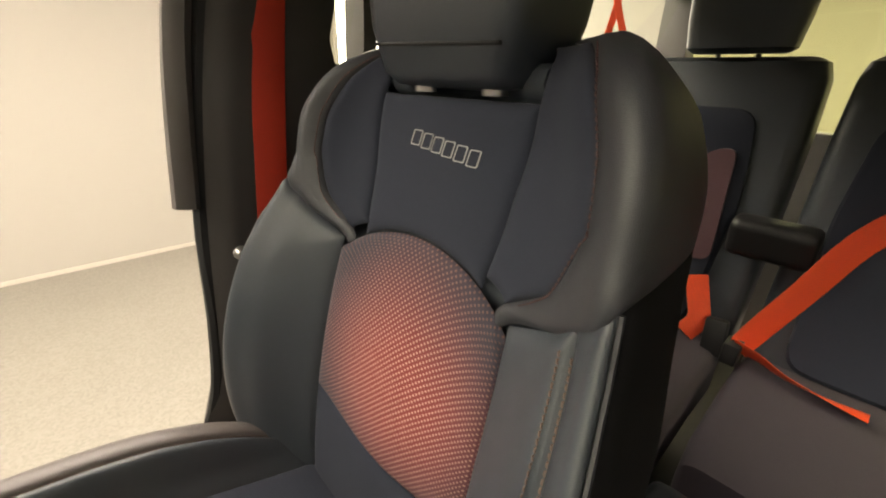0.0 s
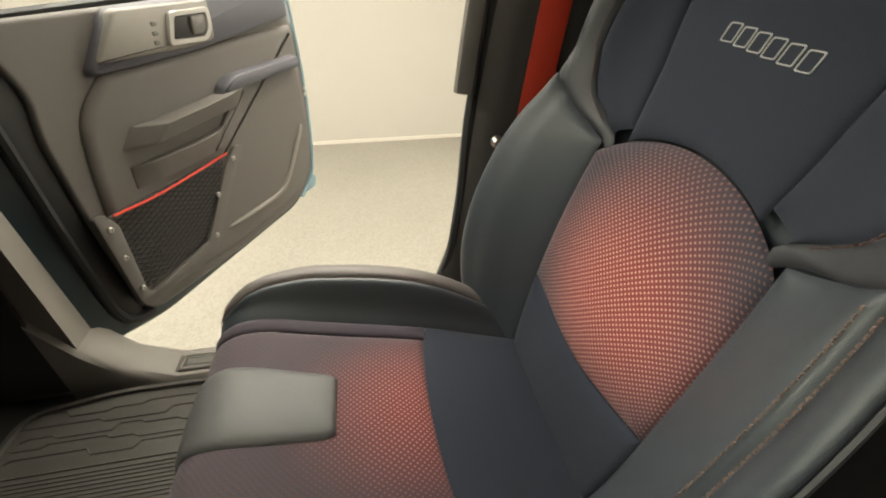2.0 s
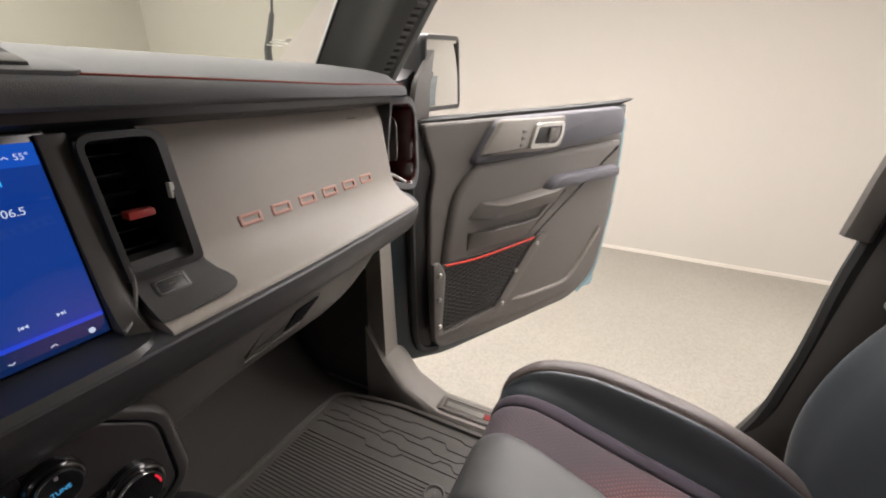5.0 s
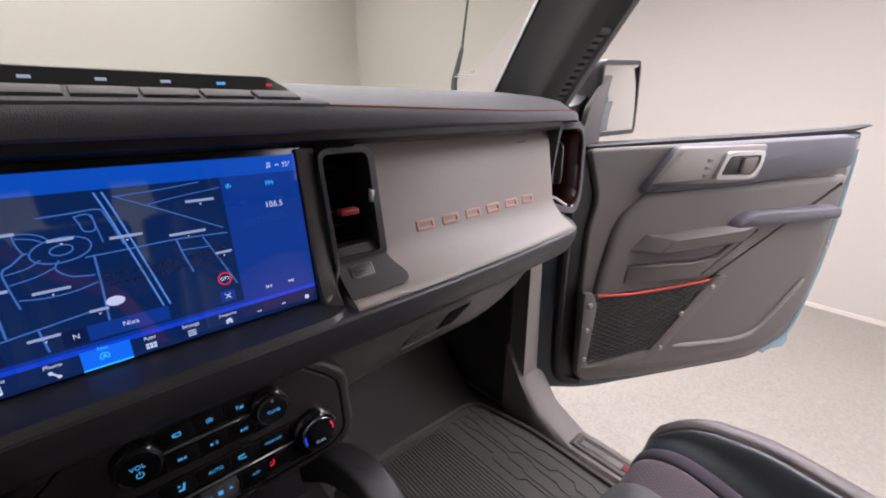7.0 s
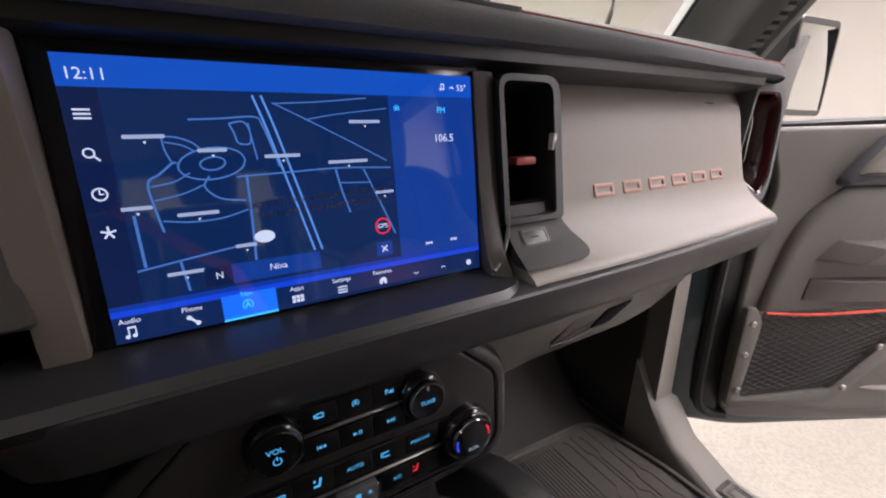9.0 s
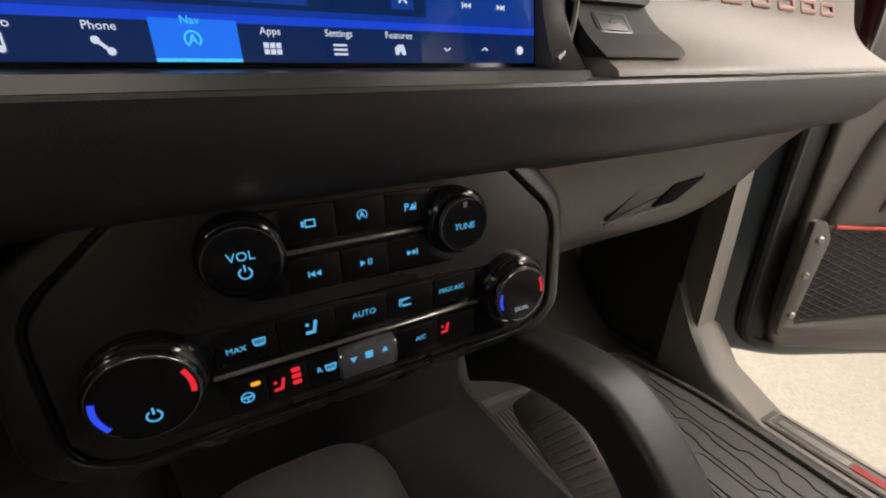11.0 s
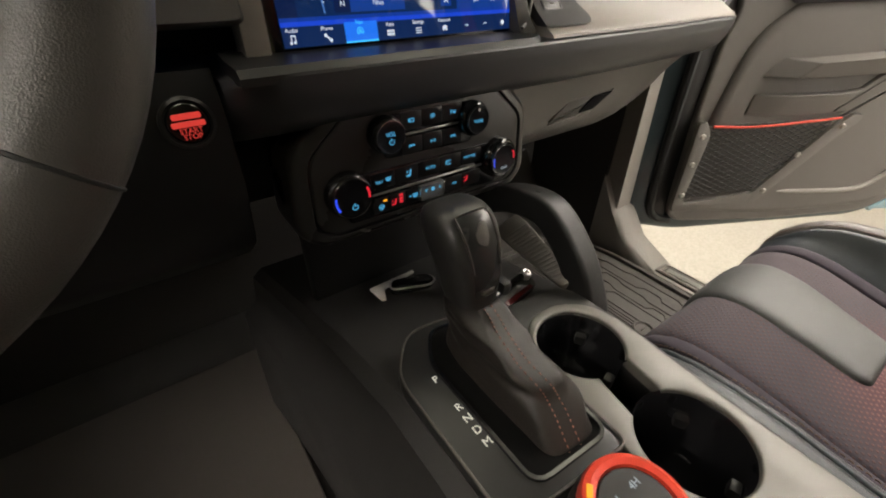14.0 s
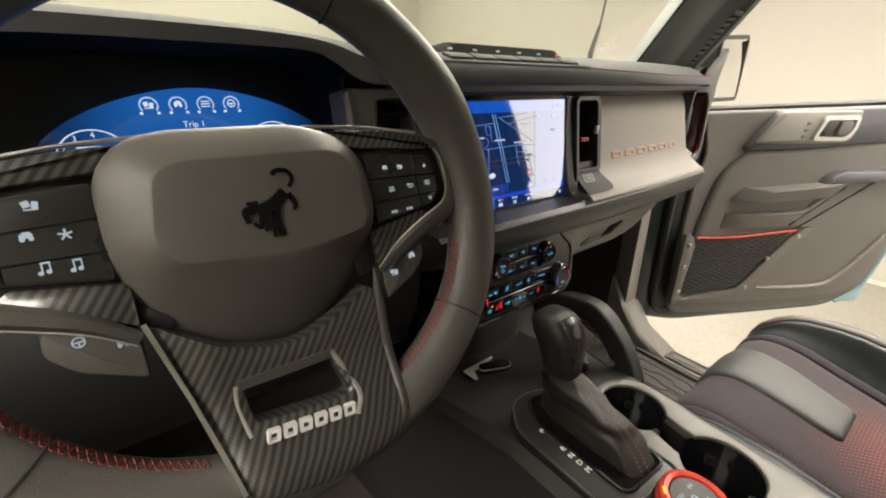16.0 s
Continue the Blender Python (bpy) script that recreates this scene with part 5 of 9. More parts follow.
PLASTIC_GLOVE = surface("warm_grey_glovebox_plastic", (0.075, 0.070, 0.063), 0.38, grain=1300, bump=0.3, vary=0.1)
PLASTIC_LIP = surface("graphite_soft_lip", (0.038, 0.038, 0.041), 0.40, grain=1300, bump=0.25, vary=0.15)


VENT_FOOT = surface("dark_brown_vent_plastic", (0.013, 0.012, 0.011), 0.62, grain=1500, bump=0.15, vary=0.12)
HOOD_FELT = surface("black_flocked_lining", (0.010, 0.010, 0.011), 1.0, grain=900, bump=0.3, vary=0.2, spec=0.1)


def dashboard():
    th = thing("dashboard", (0, 0.8, 1.13), "charcoal dashboard with padded top and warm grey fascia", "dashboard")
    # top pad
    prof = [(0.662, 1.5235), (0.622, 1.5225), (0.606, 1.5215), (0.601, 1.5245), (0.5995, 1.531), (0.600, 1.539), (0.6045, 1.5450), (0.618, 1.5500), (0.645, 1.5570), (0.68, 1.5630), (0.76, 1.570), (0.88, 1.572), (1.02, 1.560), (1.06, 1.54), (1.06, 1.51), (0.80, 1.515)]
    xs = [-0.175] + list(np.linspace(-0.15, 0.595, 16)) + [0.615, 0.63, 0.645, 0.66, 0.675, 0.69, 0.705, 0.718, 0.728, 0.734]
    rings = []
    for x in xs:
        e = end_rounding(x, 0.737, 0.14)
        drop = 0.007 * min(1.0, max(0.0, (x - 0.10) / 0.35))
        rings.append([(x, y + dash_bow(x) + e * 0.10 * max(0, (0.8 - y) / 0.2), z - (e * 0.018 if z > 1.53 else 0) - (drop if 1.525 < z < 1.552 else 0)) for y, z in prof])
    bm = bmesh.new()
    skin(bm, rings)
    part("top_pad", bm, PAD, th, "soft grained top pad")
    # stitched seam line on the pad edge
    bm = bmesh.new()
    tube(bm, [(x, 0.6085 + dash_bow(x), 1.5470 - 0.007 * min(1.0, max(0.0, (x - 0.10) / 0.35)) - end_rounding(x, 0.737, 0.14) * 0.018) for x in np.linspace(-0.13, 0.64, 40)], 0.0011, 6)
    part("pad_seam", bm, THREAD_DARK_RED, th, "dark red seam")
    # dark recess under the pad: black for dark plastic and the pad's shadow together
    bm = bmesh.new()
    extrude_x(bm, [(0.672, 1.500), (0.640, 1.5060), (0.624, 1.5085), (0.618, 1.5130), (0.617, 1.5225), (0.68, 1.5230)], [-0.20] + list(np.linspace(-0.15, 0.615, 12)), dash_bow)
    part("pad_recess", bm, SATIN_BLACK, th, "dark plastic band under the pad, its shadow coloured in")
    # fascia panel ahead of the passenger
    face = smooth_profile([(0.660, 1.503), (0.643, 1.480), (0.629, 1.45), (0.6145, 1.41), (0.606, 1.388), (0.592, 1.370), (0.574, 1.357), (0.561, 1.350), (0.558, 1.346)], 30)
    face = face + [(0.60, 1.335), (0.72, 1.36), (0.74, 1.48)]
    bm = bmesh.new()
    rings = []
    for u in np.linspace(0, 1, 16):
        ring = []
        for y, z in face:
            x = 0.2145 + u * (interp(z, [1.36, 1.385, 1.40, 1.45, 1.50], [0.592, 0.590, 0.592, 0.603, 0.634]) - 0.2145)
            ring.append((x, y + dash_bow(x), z))
        rings.append(ring)
    skin(bm, rings)
    part("fascia_panel", bm, FASCIA, th, "warm grey satin fascia panel")
    low = smooth_profile([(0.603, 1.383), (0.592, 1.370), (0.574, 1.357), (0.561, 1.350), (0.558, 1.346)], 14) + [(0.60, 1.335), (0.65, 1.345), (0.64, 1.37)]
    bm = bmesh.new()
    rings = []
    for x in np.linspace(0.5885, 0.638, 14):
        e = end_rounding(x, 0.642, 0.070)
        rings.append([(x, y + dash_bow(x) + e * 0.13, z + e * 0.01) for y, z in low])
    skin(bm, rings)
    part("fascia_end", bm, FASCIA, th)
    bm = bmesh.new()
    extrude_x(bm, smooth_profile([(0.606, 1.388), (0.592, 1.370), (0.574, 1.357), (0.561, 1.350), (0.558, 1.346)], 14) + [(0.60, 1.335), (0.64, 1.34), (0.64, 1.37)], list(np.linspace(0.150, 0.21445, 4)), dash_bow)
    part("fascia_foot", bm, FASCIA, th)
    # dark foot of the centre vent, flaring over the fascia
    fz = [1.346, 1.350, 1.357, 1.370, 1.388, 1.410]
    fy = [0.558, 0.561, 0.574, 0.592, 0.606, 0.6145]
    rings = []
    for z, xr in ((1.3555, 0.2130), (1.3565, 0.2225), (1.3590, 0.2275), (1.3625, 0.2290), (1.3670, 0.2270), (1.3730, 0.2215), (1.3810, 0.2165), (1.3920, 0.2135), (1.4000, 0.2130)):
        y = interp(z, fz, fy)
        rings.append([(0.149, y - 0.0042, z), (xr - 0.004, y - 0.0042, z), (xr - 0.001, y - 0.0034, z), (xr, y + 0.001, z), (xr, y + 0.012, z), (0.149, y + 0.012, z)])
    bm = bmesh.new()
    skin(bm, rings)
    foot = part("vent_foot", bm, VENT_FOOT, th, "dark brown flared foot of the centre vent")
    ms = axes((0.1755, interp(1.3745, fz, fy) - 0.0040, 1.3745), (1, 0, 0), (0, 0.80, 1))
    bm = bmesh.new()
    plate(bm, rounded([(-0.0155, -0.0085), (0.0155, -0.0085), (0.0150, 0.0085), (-0.0150, 0.0085)], 0.003, 3), ms @ pose(0, 0, 0.0010), 0.003, 0.0008)
    part("vent_switch", bm, SATIN_BLACK, foot)
    bm = bmesh.new()
    o = rounded([(-0.0130, -0.0062), (0.0130, -0.0062), (0.0126, 0.0062), (-0.0126, 0.0062)], 0.0022, 3)
    frame_plate(bm, o, inset(o, 0.0008), ms @ pose(0, 0, 0.0014), 0.002, 0.0002)
    part("switch_rim", bm, GREY_METAL, foot)
    bm = bmesh.new()
    box(bm, ms @ Vector((0, 0, 0.0012)), (0.007, 0.001, 0.0022), None, 0.0003, 1)
    part("switch_mark", bm, GREY_METAL, foot)
    # lip band below
    band = smooth_profile([(0.60, 1.3455), (0.5585, 1.3452), (0.553, 1.338), (0.556, 1.322), (0.566, 1.304), (0.585, 1.292), (0.62, 1.287)], 20) + [(0.70, 1.29), (0.70, 1.34)]
    def lip(x0, x1, n, material, label):
        rings = []
        for x in np.linspace(x0, x1, n):
            e = end_rounding(x, 0.654, 0.080) + 0.45 * end_rounding(-x, 0.174, 0.045)
            rings.append([(x, y + dash_bow(x) + e * 0.10, z + (0.012 if x > 0 else -0.03) * e) for y, z in band])
        bm = bmesh.new()
        skin(bm, rings)
        part("lip_band", bm, material, th, label)
    lip(-0.172, 0.650, 64, PLASTIC_LIP, "graphite padded lower lip")
    # letters on the fascia become plain blocks
    for k in range(6):
        x = 0.284 + k * 0.0455
        w = 0.030
        bm = bmesh.new()
        m = axes((x, 0.6113 + dash_bow(x) - 0.0003, 1.402), (1, 0, 0), (0, 0.375, 1))
        o = rounded([(-w / 2, -0.0068), (w / 2, -0.0068), (w / 2, 0.0068), (-w / 2, 0.0068)], 0.003, 3)
        frame_plate(bm, o, inset(o, 0.0044), m @ pose(0, 0, 0.0008), 0.003, 0.0004)
        part("emblem_block", bm, COPPER, th, "copper outlined block")
    bm = bmesh.new()
    box(bm, (0.535, 0.6490 + dash_bow(0.535), 1.489), (0.022, 0.002, 0.0026), None, 0.0005, 1)
    part("fascia_mark", bm, PLASTIC, th)
    # lower dash and glovebox
    gface = smooth_profile([(0.622, 1.290), (0.626, 1.270), (0.634, 1.245), (0.645, 1.215), (0.660, 1.188), (0.69, 1.164), (0.74, 1.156)], 20) + [(0.80, 1.17), (0.80, 1.29)]
    rings = []
    for x in list(np.linspace(0.130, 0.44, 8)) + list(np.linspace(0.465, 0.634, 10)):
        near = 0.018 * max(0.0, (0.25 - x) / 0.12)
        cut = interp(x, [0.44, 0.48, 0.515, 0.558, 0.597, 0.634], [0.0, 0.03, 0.09, 0.22, 0.46, 0.80])
        rings.append([(x, y - near + dash_bow(x) * 0.6 + 0.05 * cut * max(0, (1.29 - z)) / 0.16, z if z > 1.28 else 1.285 - (1.285 - z) * (1 - cut)) for y, z in gface])
    bm = bmesh.new()
    skin(bm, rings)
    glove = part("glovebox", bm, PLASTIC_GLOVE, th, "grey glovebox lid")
    bm = bmesh.new()
    m = axes((0.333, 0.6385, 1.2295), (1, 0, 0.03), (0, -0.25, 1))
    o = rounded([(-0.068, -0.016), (0.030, -0.014), (0.072, 0.016), (-0.036, 0.014)], 0.004, 3)
    plate(bm, o, m, 0.008, 0.002)
    latch = part("latch", bm, PLASTIC_GLOVE, glove)
    bm = bmesh.new()
    plate(bm, rounded([(-0.004, -0.011), (0.031, -0.011), (0.066, 0.013), (0.020, 0.012)], 0.002, 2), m @ pose(0, 0, 0.0022), 0.004, 0.0003)
    part("latch_recess", bm, HOOD_FELT, glove)
    bm = bmesh.new()
    tube(bm, [m @ Vector((-0.07, -0.0175, 0.001)), m @ Vector((0.028, -0.0155, 0.001))], 0.0012, 6)
    part("latch_edge", bm, PLASTIC_DOOR, glove)
    bm = bmesh.new()
    box(bm, (-0.08, 0.825, 1.275), (1.32, 0.17, 0.23), None, 0.01)
    part("carrier", bm, PLASTIC_BLACK, th)
    # toe area cover under the driver's side
    rings = []
    for x in np.linspace(-0.74, -0.175, 10):
        rings.append([(x, y, z) for y, z in [(0.60, 1.345), (0.585, 1.31), (0.59, 1.25), (0.62, 1.18), (0.70, 1.12), (0.80, 1.11), (0.80, 1.34)]])
    bm = bmesh.new()
    skin(bm, rings)
    part("knee_panel", bm, PLASTIC_BLACK, th, "black knee panel")

    # upright vent between screen and fascia
    vo = rounded([(0.146, 1.385), (0.2145, 1.385), (0.2125, 1.506), (0.145, 1.506)], [0.004, 0.004, 0.016, 0.014], 4)
    vi = rounded([(0.153, 1.391), (0.2035, 1.391), (0.2025, 1.499), (0.151, 1.499)], [0.004, 0.005, 0.010, 0.008], 4)
    tilt = Vector((0, 0.16, 1)).normalized()
    m = axes(Vector((0, 0.602, 1.40)) - tilt * 1.40, (1, 0, 0), tilt)
    bm = bmesh.new()
    frame_plate(bm, vo, vi, m @ pose(0, 0, 0.004), 0.07, 0.006)
    vent = part("centre_vent", bm, SATIN_BLACK, th, "upright centre air vent")
    bm = bmesh.new()
    plate(bm, inset(vi, -0.002), m @ pose(0, 0, -0.062), 0.004, 0.001)
    part("vent_back", bm, GLOSS_BLACK, vent)
    for k in range(6):
        bm = bmesh.new()
        box(bm, m @ Vector((0.177, 1.404 + k * 0.0165, -0.042)), (0.047, 0.022, 0.0016), Euler((radians(-18), 0, 0)).to_matrix(), 0.0006, 1)
        part("vane", bm, PLASTIC_BLACK, vent)
    bm = bmesh.new()
    box(bm, m @ Vector((0.177, 1.438, -0.008)), (0.022, 0.012, 0.007), None, 0.002)
    part("vent_tab", bm, RED_PLASTIC, vent, "red vent tab")
    bm = bmesh.new()
    box(bm, m @ Vector((0.2040, 1.452, 0.001)), (0.004, 0.006, 0.014), None, 0.001)
    part("vent_wheel", bm, WHITE_CARD, vent)
    # silver edge beside the vent
    bm = bmesh.new()
    tube(bm, spline([m @ Vector((0.1475, 1.50, 0.001)), m @ Vector((0.150, 1.42, 0.002)), m @ Vector((0.150, 1.385, 0.003)), m @ Vector((0.140, 1.36, 0.006)), m @ Vector((0.128, 1.352, 0.01))], 20), 0.0018, 6)
    part("vent_edge", bm, GREY_METAL, th)

    # vent at the dash end
    eo = rounded([(0.597, 1.366), (0.660, 1.348), (0.705, 1.340), (0.724, 1.372), (0.732, 1.49), (0.716, 1.520), (0.638, 1.520)], [0.012, 0.02, 0.02, 0.03, 0.02, 0.015, 0.01], 5)
    ei = rounded([(0.602, 1.380), (0.655, 1.366), (0.695, 1.354), (0.713, 1.38), (0.721, 1.485), (0.708, 1.506), (0.643, 1.506)], [0.012, 0.015, 0.02, 0.03, 0.02, 0.015, 0.01], 5)
    up = Vector((0, 0.08, 1)).normalized()
    m = axes(Vector((0.605, 0.643, 1.41)) - up * 1.41, (1, 0.0, 0), up) @ Matrix.Translation((-0.605, 0, 0))
    bm = bmesh.new()
    frame_plate(bm, eo, ei, m, 0.075, 0.004)
    ev = part("end_vent", bm, PAD, th, "charcoal dash end around an air vent")
    bm = bmesh.new()
    skin(bm, [[m @ Vector((x, y, d)) for x, y in inset(ei, k)] for d, k in ((-0.002, -0.001), (-0.004, 0.0015), (-0.03, 0.006), (-0.075, 0.010), (-0.085, 0.010))], caps=False)
    part("vent_liner", bm, MAROON, ev, "dark maroon gloss vent liner")
    bm = bmesh.new()
    plate(bm, inset(ei, 0.004), m @ pose(0, 0, -0.080), 0.004, 0.001)
    part("vent_back", bm, PLASTIC_BLACK, ev)
    bm = bmesh.new()
    tube(bm, spline([m @ Vector((0.641, 1.488, -0.010)), m @ Vector((0.619, 1.42, -0.008)), m @ Vector((0.613, 1.392, -0.006)), m @ Vector((0.64, 1.380, -0.006)), m @ Vector((0.664, 1.364, 0.001))], 24), 0.0028, 6)
    part("vent_rim", bm, SATIN, ev, "silver lower rim")
    for k in range(3):
        bm = bmesh.new()
        o = rounded([(-0.020, -0.036), (0.018, -0.042), (0.020, 0.035), (0.004, 0.050), (-0.018, 0.040)], 0.012, 4)
        plate(bm, o, axes(m @ Vector((0.632 + 0.030 * k, 1.438, -0.040)), (0.35, 0.94, 0), (0, 0, 1)), 0.003, 0.001)
        part("vane", bm, SATIN if k == 0 else GREY_METAL, ev)

    # cluster hood on the driver's side
    out = [(-0.78, 1.45), (-0.72, 1.53), (-0.62, 1.566), (-0.52, 1.574), (-0.38, 1.573), (-0.28, 1.569), (-0.235, 1.562), (-0.19, 1.553), (-0.150, 1.5475)]
    op = spline([(a, b, 0) for a, b in out], 40)
    hole = spline([(-0.66, 1.42, 0), (-0.64, 1.49, 0), (-0.58, 1.535, 0), (-0.50, 1.552, 0), (-0.38, 1.553, 0), (-0.29, 1.551, 0), (-0.262, 1.542, 0), (-0.241, 1.529, 0), (-0.215, 1.5215, 0), (-0.150, 1.5212, 0)], 40)
    rings = [[(p.x, 0.98, p.y + 0.014) for p in op], [(p.x, 0.70, p.y + 0.006) for p in op], [(p.x, 0.612, p.y - 0.004) for p in op], [(p.x * 0.6 + q.x * 0.4, 0.600, p.y * 0.6 + q.y * 0.4) for p, q in zip(op, hole)], [(q.x, 0.604, q.y) for q in hole], [(q.x * 0.97 - 0.012, 0.66, q.y - 0.004) for q in hole], [(q.x * 0.93 - 0.027, 0.74, q.y - 0.010) for q in hole]]
    bm = bmesh.new()
    skin(bm, rings[:5], closed=False)
    part("cluster_hood", bm, PAD, th, "grained instrument hood")
    bm = bmesh.new()
    skin(bm, rings[4:], closed=False)
    part("hood_lining", bm, HOOD_FELT, th, "black hood lining")
    bm = bmesh.new()
    box(bm, (-0.44, 0.752, 1.43), (0.58, 0.02, 0.24), None, 0.003)
    part("cluster_backing", bm, PLASTIC_BLACK, th)
    # inner driver vent beside the screen
    m = axes(Vector((0, 0.604, 1.43)) - tilt * 1.43, (1, 0, 0), tilt)
    vo = rounded([(-0.248, 1.372), (-0.142, 1.372), (-0.142, 1.519), (-0.248, 1.519)], 0.005, 4)
    vi = rounded([(-0.217, 1.39), (-0.166, 1.39), (-0.166, 1.508), (-0.217, 1.508)], 0.014, 5)
    bm = bmesh.new()
    frame_plate(bm, vo, vi, m, 0.04, 0.004)
    dv = part("driver_vent", bm, PLASTIC, th)
    bm = bmesh.new()
    plate(bm, inset(vi, -0.002), m @ pose(0, 0, -0.03), 0.004, 0.001)
    part("vent_back", bm, PLASTIC_BLACK, dv)
    bm = bmesh.new()
    frame_plate(bm, inset(vi, -0.0016), vi, m @ pose(0, 0, 0.0012), 0.004, 0.0004)
    part("vent_rim", bm, GREY_METAL, dv, "thin light rim")
    bm = bmesh.new()
    box(bm, (-0.2455, 0.678, 1.455), (0.003, 0.116, 0.150), None, 0.0005, 1)
    part("hood_side", bm, HOOD_FELT, th)
    for k in range(6):
        bm = bmesh.new()
        box(bm, m @ Vector((-0.1915, 1.40 + k * 0.018, -0.018)), (0.05, 0.022, 0.0022), Euler((radians(-18), 0, 0)).to_matrix(), 0.0006, 1)
        part("vane", bm, SATIN_BLACK, dv)
    bm = bmesh.new()
    tube(bm, spline([m @ Vector((-0.2445, 1.514, 0.001)), m @ Vector((-0.2425, 1.44, 0.002)), m @ Vector((-0.240, 1.375, 0.002))], 12), 0.0022, 6)
    part("vent_edge", bm, GREY_METAL, th)
    return th


dashboard()


SWITCH_KEY = surface("matte_grey_keys", (0.070, 0.068, 0.065), 0.75, grain=1500, bump=0.2, vary=0.12, spec=0.15)
SWITCH_HOOD = surface("matte_black_hood", (0.014, 0.014, 0.014), 0.75, grain=1500, bump=0.2, vary=0.15, spec=0.15)


def switch_bank():
    th = thing("switch_bank", (0.01, 0.63, 1.555), "black raised switch bank with grey buttons on the dash top", "switch panel")
    rings = []
    for x, k in ((-0.125, 0.0), (-0.118, 0.25), (-0.09, 0.95), (-0.08, 1.0), (0.115, 1.0), (0.122, 0.95), (0.138, 0.25), (0.142, 0.0)):
        rings.append([(x, 0.606, 1.5465), (x, 0.640 + 0.002 * k, 1.5565), (x, 0.650, 1.5575 + 0.0125 * k), (x, 0.655, 1.559 + 0.012 * k), (x, 0.69, 1.563 + 0.004 * k), (x, 0.73, 1.567), (x, 0.70, 1.55), (x, 0.606, 1.540)])
    bm = bmesh.new()
    skin(bm, rings)
    part("hood", bm, SWITCH_HOOD, th)
    bm = bmesh.new()
    o = rounded([(-0.140, 0.0), (0.166, 0.0), (0.158, 0.043), (-0.130, 0.043)], 0.018, 6)
    plate(bm, o, axes((0, 0.6040, 1.5480), (1, 0, 0), (0, 1, 0.26)), 0.006, 0.002)
    part("base", bm, PAD, th)
    marks = (GLOW_WHITE, GLOW_WHITE, GLOW_WHITE, GLOW_WHITE, GLOW_CYAN, GLOW_RED)
    for k in range(6):
        x = -0.092 + k * 0.0415
        bm = bmesh.new()
        box(bm, (x, 0.6225, 1.5532), (0.0385, 0.020, 0.0055), Euler((radians(17), 0, 0)).to_matrix(), 0.002)
        b = part("button", bm, SWITCH_KEY, th)
        bm = bmesh.new()
        box(bm, (x + 0.002, 0.6425, 1.5630), (0.007 if k < 5 else 0.005, 0.001, 0.0022), Euler((radians(-22), 0, 0)).to_matrix(), 0.0003, 1)
        part("button_mark", bm, marks[k], th)


switch_bank()


